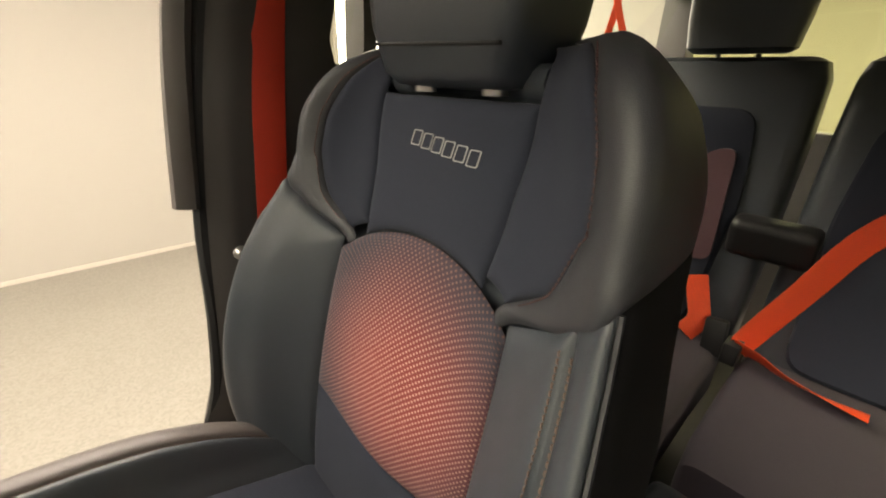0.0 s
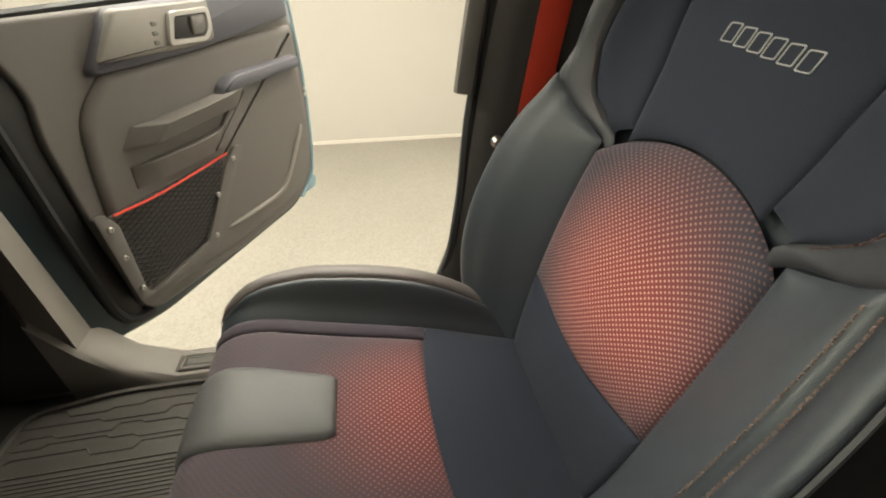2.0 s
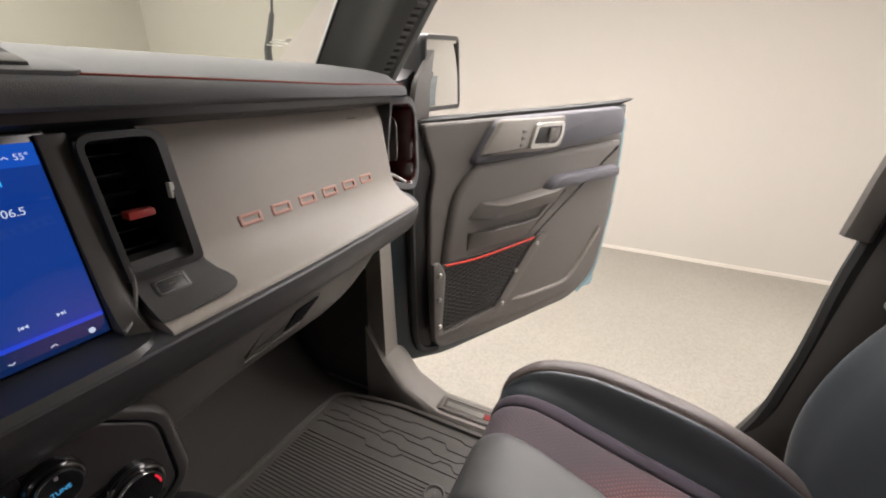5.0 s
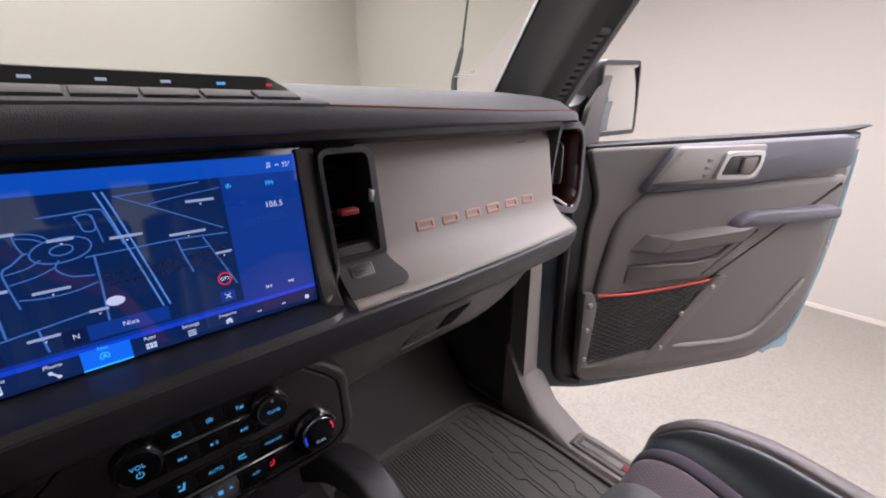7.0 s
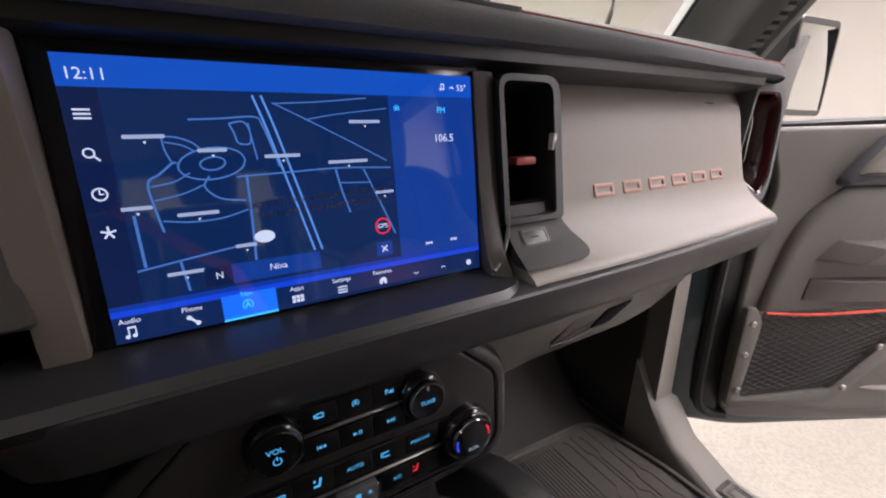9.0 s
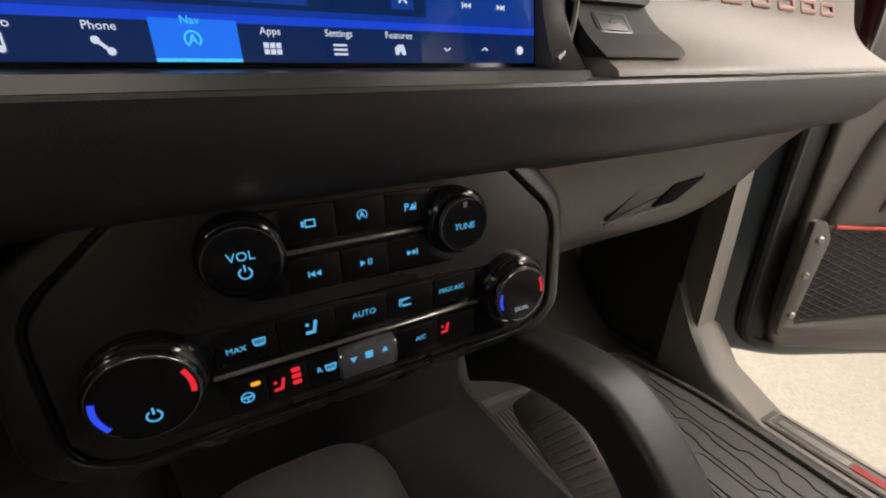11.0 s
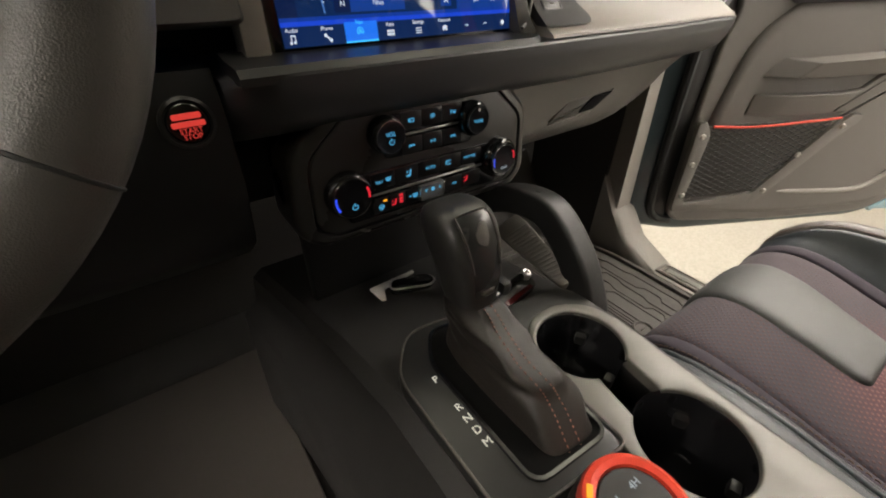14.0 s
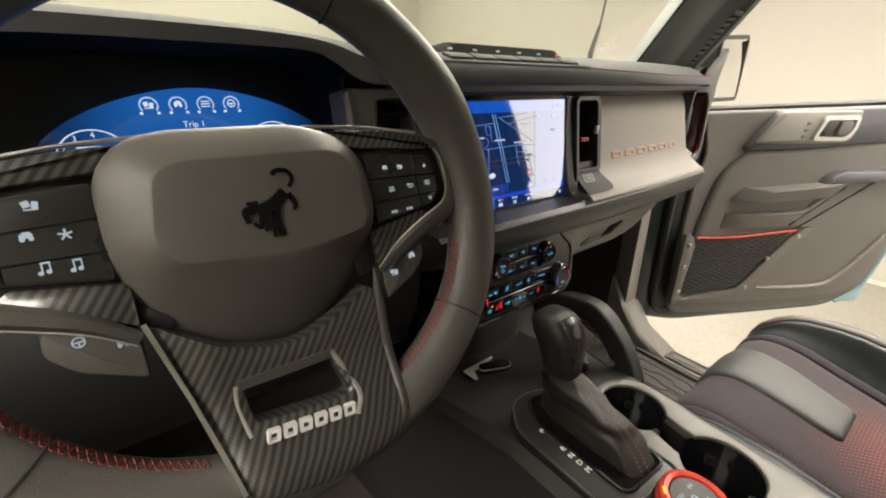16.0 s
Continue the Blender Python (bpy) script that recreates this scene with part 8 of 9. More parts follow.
        lp = flat("lower_switch", [(s * 0.072, -0.0445), (s * 0.1085, -0.0310), (s * 0.1095, -0.0440), (s * 0.099, -0.0555), (s * 0.072, -0.0690)], -0.001, 0.012, PLASTIC_KEYS, 0.004, 0.002)
        t = M @ pose(0, 0, 0.0039)
        if s > 0:
            for x, y, kd in ((0.088, 0.0244, "car"), (0.1003, 0.0240, "bars"), (0.1214, 0.0224, "up"), (0.0902, 0.0087, "lines"), (0.106, 0.0094, "back"), (0.1214, 0.0098, "lines"), (0.1215, -0.0020, "down"), (0.0884, -0.0074, "next"), (0.1013, -0.0070, "next")):
                sym(kd, t @ pose(x, y, 0), 0.0042, GLOW_WHITE, pd)
            for x, y, kd in ((0.081, -0.0505, "bars"), (0.098, -0.0420, "car")):
                sym(kd, M @ pose(x, y, -0.0006), 0.0058, GLOW_WHITE, lp)
        else:
            for x, y, kd in ((-0.0971, 0.0275, "bars"), (-0.1015, 0.0132, "car"), (-0.088, 0.0120, "star"), (-0.0983, -0.0025, "note"), (-0.087, -0.0036, "note")):
                sym(kd, t @ pose(x, y, 0), 0.0058, GLOW_WHITE, pd)
            for x, y, kd in ((-0.0955, -0.0405, "wheel"), (-0.0793, -0.0470, "car")):
                sym(kd, M @ pose(x, y, -0.0006), 0.0056, GLOW_WHITE, lp)
    # carbon lower spoke with its opening, rising onto the rim
    def lift(y):
        return interp(-y, [0.095, 0.118, 0.135, 0.150, 0.165], [0.0, 0.0065, 0.0150, 0.0205, 0.0205])
    lo = [(-0.0665, -0.040), (-0.040, -0.064), (0.0, -0.076), (0.030, -0.068), (0.0625, -0.050), (0.0625, -0.092), (0.060, -0.138), (0.048, -0.158), (0.006, -0.163), (-0.043, -0.152), (-0.0565, -0.090)]
    hole = [(-0.0325, -0.0915), (0.021, -0.0930), (0.0275, -0.1165), (0.022, -0.1185), (-0.031, -0.1125)]
    lo, hole = rounded(lo, [0.006, 0.02, 0.02, 0.02, 0.008, 0.02, 0.012, 0.014, 0.02, 0.010, 0.02], 5), rounded(hole, 0.004, 5)
    mid, na = (-0.003, -0.1045), 80
    bm = bmesh.new()
    rows = []
    for w, z in ((0.0, -0.012), (0.0, 0.0012), (0.03, 0.0030), (0.12, 0.0038), (0.55, 0.0040), (0.90, 0.0032), (0.98, 0.0012), (1.0, -0.014)):
        row = []
        for i in range(na):
            g = 2 * math.pi * i / na
            d0, d1 = ray_hit(hole, mid, g), ray_hit(lo, mid, g)
            d = d0 + (d1 - d0) * w
            y = mid[1] + d * math.sin(g)
            row.append(P(mid[0] + d * math.cos(g), y, z + lift(y)))
        rows.append(row)
    skin(bm, rows + [rows[0]], caps=False)
    part("carbon_spoke", bm, CARBON, th, "glossy carbon fibre lower spoke", sharp=50)
    bm = bmesh.new()
    strap(bm, [P(-0.0690, -0.0400, 0.0030), P(-0.0575, -0.0873, 0.0044), P(-0.0505, -0.1200, 0.0120), P(-0.0455, -0.1430, 0.0215)], 0.0026, 0.004, [(1, 0, 0)] * 4)
    part("spoke_edge", bm, SATIN, th, "bright spoke edge")
    bm = bmesh.new()
    tube(bm, spline([P(0.0660, -0.0440, 0.0000), P(0.0638, -0.0700, 0.0000), P(0.0622, -0.0950, 0.0010), P(0.0610, -0.1180, 0.0075), P(0.0590, -0.1400, 0.0160), P(0.0540, -0.1540, 0.0170)], 18), 0.0040, 12, taper=[min(1.0, 0.3 + 0.2 * min(i, 17 - i)) for i in range(18)])
    part("spoke_edge", bm, SMOKED_TRIM, th, "smoked satin spoke edge")
    bm = bmesh.new()
    tube(bm, spline([P(0.0215, -0.0880, 0.0045), P(0.0285, -0.1050, 0.0048), P(0.0320, -0.1200, 0.0115), P(0.0260, -0.1300, 0.0170)], 14), 0.0017, 6)
    part("window_trim", bm, SPOKE_METAL, th, "silver trim beside the opening")
    bm = bmesh.new()
    tube(bm, spline([P(-0.0360, -0.0885, 0.0045), P(-0.0375, -0.1000, 0.0045), P(-0.0350, -0.1180, 0.0108)], 10), 0.0013, 6)
    part("window_trim", bm, SPOKE_METAL, th)
    bm = bmesh.new()
    strap(bm, [P(-0.0350, -0.0885, 0.0046), P(-0.008, -0.0890, 0.0050), P(0.0205, -0.0895, 0.0046)], 0.0056, 0.003, [(0, 0.34, 0.94)] * 3)
    part("window_bar", bm, SMOKED_TRIM, th, "smoked bar over the opening")
    for k in range(6):
        x, y = -0.0285 + k * 0.0092, -0.1240 - k * 0.0010
        o = rounded([(x, y), (x + 0.0074, y - 0.0007), (x + 0.0090, y + 0.0064), (x + 0.0016, y + 0.0071)], 0.001, 2)
        bm = bmesh.new()
        frame_plate(bm, o, inset(o, 0.0019), M @ pose(0, 0, 0.0162), 0.005, 0.0003)
        part("emblem_block", bm, EMBLEM_SILVER, th, "silver outlined block")
    # column shroud
    bm = bmesh.new()
    rings = []
    for d, w, h in ((-0.045, 0.045, 0.045), (-0.09, 0.06, 0.055), (-0.20, 0.075, 0.065), (-0.30, 0.08, 0.07)):
        o = rounded([(-w, -h - 0.03), (w, -h - 0.03), (w, h), (-w, h)], 0.025, 4)
        rings.append([M @ Vector((x, y, d)) for x, y in o])
    skin(bm, rings)
    part("column_shroud", bm, PLASTIC_BLACK, th)
    for s in (1, -1):
        bm = bmesh.new()
        tube(bm, [M @ Vector((s * 0.05, -0.02, -0.08)), M @ Vector((s * 0.11, -0.012, -0.075)), M @ Vector((s * 0.155, 0.0, -0.06))], 0.008, 10, taper=[0.8, 1, 0.9])
        part("stalk", bm, SATIN_BLACK, th)


THREAD_WHEEL = surface("red_wheel_thread", (0.20, 0.032, 0.028), 0.8, bump=0.0)
SPOKE_METAL = surface("satin_spoke_metal", (0.46, 0.44, 0.41), 0.32, metal=0.6, grain=2400, bump=0.03, vary=0.06)
EMBLEM_SILVER = surface("bright_silver_paint", (0.78, 0.77, 0.75), 0.35, metal=0.2, bump=0.0, vary=0.03)
SMOKED_TRIM = surface("smoked_satin_trim", (0.085, 0.080, 0.075), 0.30, metal=0.4, grain=2400, bump=0.03, vary=0.06)
PLASTIC_KEYS = surface("dark_taupe_keys", (0.075, 0.069, 0.062), 0.45, grain=1500, bump=0.15, vary=0.08)
LEATHER_RIM = surface("smooth_black_leather", (0.088, 0.083, 0.077), 0.38, grain=1500, bump=0.2, vary=0.1, cell=True)
PLASTIC_HUB = surface("warm_grey_hub_vinyl", (0.098, 0.090, 0.081), 0.42, grain=1500, bump=0.2, vary=0.06, cell=True)
steering_wheel()


def start_button():
    th = thing("start_button", (-0.2015, 0.59, 1.31), "round red engine start button", "button")
    m = axes((-0.2015, 0.583, 1.3135), (1, 0, 0), (0, 0.2, 1))
    bm = bmesh.new()
    lathe(bm, [(0.0185, -0.02), (0.0185, 0.001), (0.016, 0.003), (0.0145, 0.001)], m, 32)
    part("ring", bm, SATIN_BLACK, th)
    bm = bmesh.new()
    lathe(bm, [(0.0142, -0.002), (0.0142, 0.002), (0.013, 0.003)], m, 32)
    part("cap", bm, GLOSS_BLACK, th)
    for b in ((0, 0.005, 0.019, 0.0042, 0), (0, -0.0005, 0.022, 0.004, 0)):
        bars([b], m @ pose(0, 0, 0.003), GLOW_START, th, "lit_bar")
    for tx, y in (("START", -0.0052), ("STOP", -0.0094)):
        lettering(tx, m @ pose(0.0005, y, 0.0032), 0.0052, GLOW_START, th, "lit_text", 0.0002)


GLOW_START = glowing("lit_start_red", (0.95, 0.07, 0.055), 0.6)
start_button()


# ---- centre console ----
def console():
    th = thing("centre_console", (-0.02, 0.35, 0.715), "charcoal centre console with warm grey trim and two cup holders", "console")
    zt = 1.11
    bm = bmesh.new()
    rings = []
    for y, l, r2, z, deep in ((-0.30, -0.135, 0.105, 1.12, 0.09), (0.20, -0.135, 0.105, 1.112, 0.09), (0.36, -0.135, 0.112, 1.108, 0.09), (0.435, -0.135, 0.122, 1.104, 0.09), (0.437, -0.135, 0.122, 1.104, 0.0), (0.47, -0.137, 0.127, 1.097, 0.0), (0.56, -0.14, 0.13, 1.075, 0.0), (0.66, -0.15, 0.14, 1.05, 0.0), (0.80, -0.17, 0.16, 1.03, 0.0)):
        rings.append([(l - 0.035, y, 0.72), (l - 0.03, y, 0.95), (l - 0.008, y, z - 0.06), (l - 0.002, y, z - 0.018), (l + 0.012, y, z - 0.006), (-0.008, y, z - 0.006), (-0.006, y, z - 0.006 - deep), (r2 - 0.016, y, z - 0.006 - deep), (r2 - 0.013, y, z - 0.006), (r2 - 0.002, y, z - 0.016), (r2 + 0.006, y, z - 0.08), (r2 + 0.02, y, 0.95), (r2 + 0.03, y, 0.72)])
    skin(bm, rings)
    part("body", bm, PLASTIC_CONSOLE, th, "charcoal console body")
    c1, c2 = (0.047, 0.380), (0.040, 0.264)
    r1, r2 = 0.042, 0.0445

    def arc(c, r, a0, a1, n):
        return [(c[0] + r * math.cos(radians(a0 + (a1 - a0) * i / n)), c[1] + r * math.sin(radians(a0 + (a1 - a0) * i / n))) for i in range(n + 1)]

    hole = arc(c1, r1, -62, 242, 44) + arc(c2, r2, 118, 422, 44)
    poly = rounded([(0.0035, 0.355), (0.0045, 0.405), (0.026, 0.4315), (0.070, 0.4325), (0.098, 0.41), (0.106, 0.38), (0.098, 0.28), (0.095, 0.10), (-0.118, 0.10), (-0.122, 0.286), (-0.012, 0.284), (-0.010, 0.318)], [0.01, 0.02, 0.02, 0.02, 0.02, 0.02, 0.05, 0.01, 0.01, 0.01, 0.004, 0.01], 4)

    def sheet_with_hole(outer, inner, z, depth, edge=0.0025):
        """A flat trim with an opening of any shape, its rims rolled down."""
        bm = bmesh.new()
        loops = []
        for o, sgn in ((outer, 1), (inner, -1)):
            rows = []
            for k in range(5):
                a = math.pi / 2 * k / 3 if k < 4 else None
                q = inset(o, sgn * edge * (1 - math.sin(a))) if k < 4 else o
                h = z - edge * (1 - math.cos(a)) if k < 4 else z - depth
                rows.append([bm.verts.new((x, y, h)) for x, y in q])
            n = len(o)
            for r0, r1 in zip(rows, rows[1:]):
                for i in range(n):
                    bm.faces.new((r0[i], r0[(i + 1) % n], r1[(i + 1) % n], r1[i]))
            loops += [bm.edges.get((rows[0][i], rows[0][(i + 1) % n])) for i in range(n)]
        bmesh.ops.triangle_fill(bm, use_beauty=True, use_dissolve=False, edges=loops)
        return bm

    bm = sheet_with_hole(poly, hole, zt, 0.012)
    part("cup_trim", bm, GREY_METAL, th, "warm grey cup holder trim")
    top = rounded([(-0.008, 0.464), (0.106, 0.454), (0.110, 0.36), (0.100, 0.20), (-0.012, 0.20)], [0.02, 0.03, 0.02, 0.01, 0.01], 4)
    bm = sheet_with_hole(top, inset(hole, -0.002), zt - 0.0035, 0.008)
    part("console_top", bm, PLASTIC_CONSOLE, th, "charcoal console top around the cup holders")
    for c, r in ((c1, r1), (c2, r2)):
        bm = bmesh.new()
        lathe(bm, [(r + 0.0015, -0.004), (r - 0.001, -0.008), (r - 0.004, -0.075), (r - 0.008, -0.08), (0.001, -0.08)], Matrix.Translation((*c, zt + 0.002)), 44, caps=False)
        bmesh.ops.delete(bm, geom=[v for v in bm.verts if 0.318 < v.co.y < 0.350 and v.co.z > zt - 0.05 and abs(v.co.x - 0.0435) < 0.019], context="VERTS")
        cw = part("cup_well", bm, GLOSS_BLACK, th, "deep black cup well")
        for g in (30, 165, 285):
            bm = bmesh.new()
            box(bm, (c[0] + (r - 0.007) * math.cos(radians(g)), c[1] + (r - 0.007) * math.sin(radians(g)), zt - 0.03), (0.009, 0.012, 0.012), Euler((0, 0, radians(g))).to_matrix(), 0.003)
            part("cup_finger", bm, SATIN_BLACK, cw)
    bm = bmesh.new()
    box(bm, (0.0435, 0.323, zt - 0.058), (0.036, 0.036, 0.03), None, 0.005)
    part("cup_bridge", bm, GLOSS_BLACK, th)
    # shifter gate
    go = rounded([(-0.122, 0.300), (-0.006, 0.290), (-0.004, 0.40), (-0.022, 0.478), (-0.088, 0.486), (-0.122, 0.445)], [0.012, 0.012, 0.03, 0.03, 0.02, 0.02], 5)
    bm = bmesh.new()
    plate(bm, go, Matrix.Translation((0, 0, zt + 0.002)), 0.02, 0.003)
    part("gate_plate", bm, SATIN_BLACK, th, "black shift gate")
    gi = rounded([(-0.086, 0.312), (-0.014, 0.308), (-0.014, 0.40), (-0.03, 0.462), (-0.066, 0.472), (-0.086, 0.44)], 0.012, 4)
    bm = bmesh.new()
    plate(bm, gi, Matrix.Translation((0, 0, zt + 0.0026)), 0.003, 0.0005)
    part("gate_recess", bm, GATE_BLACK, th)
    bm = bmesh.new()
    frame_plate(bm, inset(gi, -0.004), gi, Matrix.Translation((0, 0, zt + 0.005)), 0.004, 0.001)
    part("gate_rim", bm, GLOSS_BLACK, th)
    t = Matrix.Translation((0, 0, zt + 0.0026)) @ pose(0, 0, 0, 0, 0, 0)
    for n, y in (("P", 0.4235), ("R", 0.3905), ("N", 0.3785), ("D", 0.3665), ("M", 0.3545)):
        lettering(n, t @ pose(-0.0945, y, 0), 0.0098, GLOW_GEAR, th, "gear_letter", 0.0002)
    # bright outline of the gate
    bm = bmesh.new()
    tube(bm, [Vector((x, y, zt + 0.0035)) for x, y in inset(go, 0.0015)], 0.0012, 6, closed=True)
    part("gate_line", bm, PLASTIC_KEYS, th)
    # rear storage lid
    bm = bmesh.new()
    box(bm, (-0.015, -0.12, 1.15), (0.22, 0.40, 0.06), None, 0.02, 3)
    part("armrest_lid", bm, LEATHER, th, "black padded armrest lid")
    # ridge of the front tray and its back wall
    bm = bmesh.new()
    box(bm, (-0.005, 0.665, 1.12), (0.235, 0.02, 0.16), None, 0.006)
    part("tray_back", bm, PLASTIC_BLACK, th)
    bm = bmesh.new()
    box(bm, (-0.0, 0.655, 1.135), (0.018, 0.004, 0.01), None, 0.002)
    part("socket_mark", bm, GREY_METAL, th)


GLOW_GEAR = glowing("lit_gear_letters", (0.85, 0.84, 0.72), 0.75)
GATE_BLACK = surface("black_gate_lining", (0.004, 0.004, 0.004), 0.9, bump=0.0, spec=0.1)
PLASTIC_CONSOLE = surface("dark_console_plastic", (0.026, 0.025, 0.0245), 0.44, grain=1500, bump=0.2, vary=0.15)
console()


def gear_shifter():
    th = thing("gear_shifter", (-0.05, 0.38, 1.112), "black leather gear selector with a stitched boot", "gear shifter")
    # boot, gathered from the gate up to the collar
    rings = []
    base = rounded([(-0.066, 0.314), (-0.016, 0.310), (-0.018, 0.40), (-0.034, 0.455), (-0.060, 0.46), (-0.068, 0.43)], 0.014, 5)
    top_c = Vector((-0.048, 0.436, 1.183))
    base = [q for p, r in zip(base, base[1:] + base[:1]) for q in (p, ((p[0] + r[0]) / 2, (p[1] + r[1]) / 2))]
    n = len(base)
    for k, w in enumerate(np.linspace(0, 1, 34)):
        ring = []
        for i, (x, y) in enumerate(base):
            b = Vector((x, y, 1.110))
            g = 2 * math.pi * i / n
            ctr = Vector((-0.047, 0.375, 1.11))
            d = b - ctr
            tp = top_c + Vector((d.x * 0.42, d.y * 0.22, 0))
            p = b.lerp(tp, w)
            p.z = 1.110 + (top_c.z - 1.11 - 0.002) * (w ** 0.85) + 0.003 * math.sin(w * math.pi)
            sag = math.sin(w * math.pi) ** 0.7
            fold = 0.6 * (0.0022 * math.sin(w * 26 + 3.2 * math.sin(g + 0.4)) + 0.0036 * math.sin(w * 11 + 3 * g) + 0.0020 * math.sin(w * 17 - 5 * g)) * sag
            p += Vector((d.x, d.y, 0)).normalized() * (fold + 0.0055 * math.sin(w * math.pi * 0.9 + 0.1))
            p.x += 0.004 * math.sin(w * 7.0) * sag
            ring.append(p)
        rings.append(ring)
    bm = bmesh.new()
    skin(bm, rings)
    part("boot", bm, LEATHER_BOOT, th, "creased black leather boot")
    for off in (-0.0045, 0.0045):
        bm = bmesh.new()
        path = []
        for ring in rings:
            w = len(path) / (len(rings) - 1)
            sx = -0.044 + off * (1.3 - 0.5 * w) - 0.005 * w + 0.004 * math.sin(w * 7.0) * math.sin(w * math.pi) ** 0.7
            cuts = [p.lerp(q, (sx - p.x) / (q.x - p.x)) for p, q in zip(ring, ring[1:] + ring[:1]) if (p.x - sx) * (q.x - sx) < 0]
            path.append(min(cuts, key=lambda v: v.y) + Vector((0, -0.0006, 0.0008)) if cuts else path[-1])
        path = spline(path, 60)
        for i in range(0, 59, 2):
            tube(bm, [path[i], path[i].lerp(path[i + 1], 0.85)], 0.00048, 5)
        part("stitching", bm, THREAD_BOOT, th, "salmon stitching")
    # knob: tall rounded grip leaning back
    rings = []
    for z, w, d, yc, k in ((1.176, 0.014, 0.016, 0.434, 0.9), (1.180, 0.0190, 0.020, 0.4365, 0.8), (1.190, 0.0205, 0.0225, 0.4395, 0.75), (1.205, 0.0218, 0.0245, 0.4410, 0.72), (1.220, 0.0240, 0.0265, 0.4465, 0.7), (1.233, 0.0258, 0.0275, 0.4525, 0.7), (1.243, 0.0262, 0.0265, 0.4575, 0.72), (1.250, 0.0252, 0.0235, 0.4605, 0.75), (1.2545, 0.0222, 0.0190, 0.4620, 0.8), (1.2570, 0.0160, 0.0130, 0.4630, 0.85), (1.2580, 0.009, 0.008, 0.4635, 0.9)):
        o = rounded([(-w, -d), (w, -d), (w, d), (-w, d)], min(w, d) * k, 5)
        rings.append([(-0.050 + x, yc + y, z - 0.10 * y) for x, y in o])
    bm = bmesh.new()
    skin(bm, rings)
    part("grip", bm, SATIN_GRIP, th, "satin grey grip")
    line = spline([(0, 0.4175, 1.1935), (0, 0.4165, 1.2075), (0, 0.4200, 1.2227), (0, 0.4250, 1.2358), (0, 0.4310, 1.2457), (0, 0.4370, 1.2524), (0, 0.4430, 1.2562)], 26)
    wid = [interp(i / 25, [0, 0.1, 0.6, 0.85, 0.95, 1], [0.0105, 0.0118, 0.0140, 0.0148, 0.0146, 0.0138]) for i in range(26)]

    def strip(d0, grow):
        rings = []
        for i, p in enumerate(line):
            t = (line[min(i + 1, 25)] - line[max(i - 1, 0)]).normalized()
            nn = Vector((0, -t.z, t.y))
            w = wid[i] + grow
            rings.append([p + Vector((-0.050 + x * w, 0, 0)) + nn * (d0 - 0.0018 * x * x) for x in np.linspace(-1, 1, 11)] + [p + Vector((-0.050 + x * w, 0, 0)) - nn * 0.006 for x in np.linspace(1, -1, 11)])
        return rings

    bm = bmesh.new()
    skin(bm, strip(0.0022, 0.0))
    ins = part("grip_insert", bm, SATIN_INSERT, th, "gloss black insert")
    edge = strip(0.0024, 0.0006)
    bm = bmesh.new()
    tube(bm, [r[0] for r in edge[7:]] + [edge[-1][k] for k in range(1, 10)] + [r[10] for r in reversed(edge[7:])], 0.0011, 6)
    part("insert_rim", bm, SMOKED_TRIM, ins, "fine metal rim")
    m = axes(line[16] + Vector((-0.050, -0.0018, 0.0016)), (1, 0, 0), line[18] - line[14])
    bm = bmesh.new()
    bd = rounded([(1.45 * x, 1.45 * y) for x, y in ((-0.0045, 0.0015), (0.001, 0.0075), (0.0045, 0.0068), (0.0038, -0.0015), (0.001, -0.0060), (-0.0015, -0.0052), (-0.0045, -0.0030))], 0.0015, 3)
    plate(bm, bd, m @ pose(0, -0.002, 0.0012), 0.001, 0.0003)
    part("badge", bm, PLASTIC_KEYS, ins, "small grey badge")
    bm = bmesh.new()
    box(bm, (-0.0265, 0.424, 1.188), (0.010, 0.017, 0.013), None, 0.004)
    part("release_button", bm, SATIN_BLACK, th)
    bm = bmesh.new()
    box(bm, (-0.050, 0.4152, 1.1985), (0.013, 0.0030, 0.0050), None, 0.001, 1)
    part("grip_plate", bm, GREY_METAL, th)


THREAD_BOOT = surface("salmon_thread", (0.40, 0.19, 0.14), 0.8, bump=0.0)
LEATHER_BOOT = surface("creased_boot_leather", (0.025, 0.0215, 0.019), 0.36, grain=1300, bump=0.4, vary=0.2, patch=40, cell=True)
SATIN_INSERT = surface("dark_satin_insert", (0.022, 0.022, 0.021), 0.26, bump=0.0, vary=0.1)
SATIN_GRIP = surface("satin_grip_plastic", (0.026, 0.025, 0.024), 0.36, grain=1500, bump=0.1, vary=0.1)
gear_shifter()


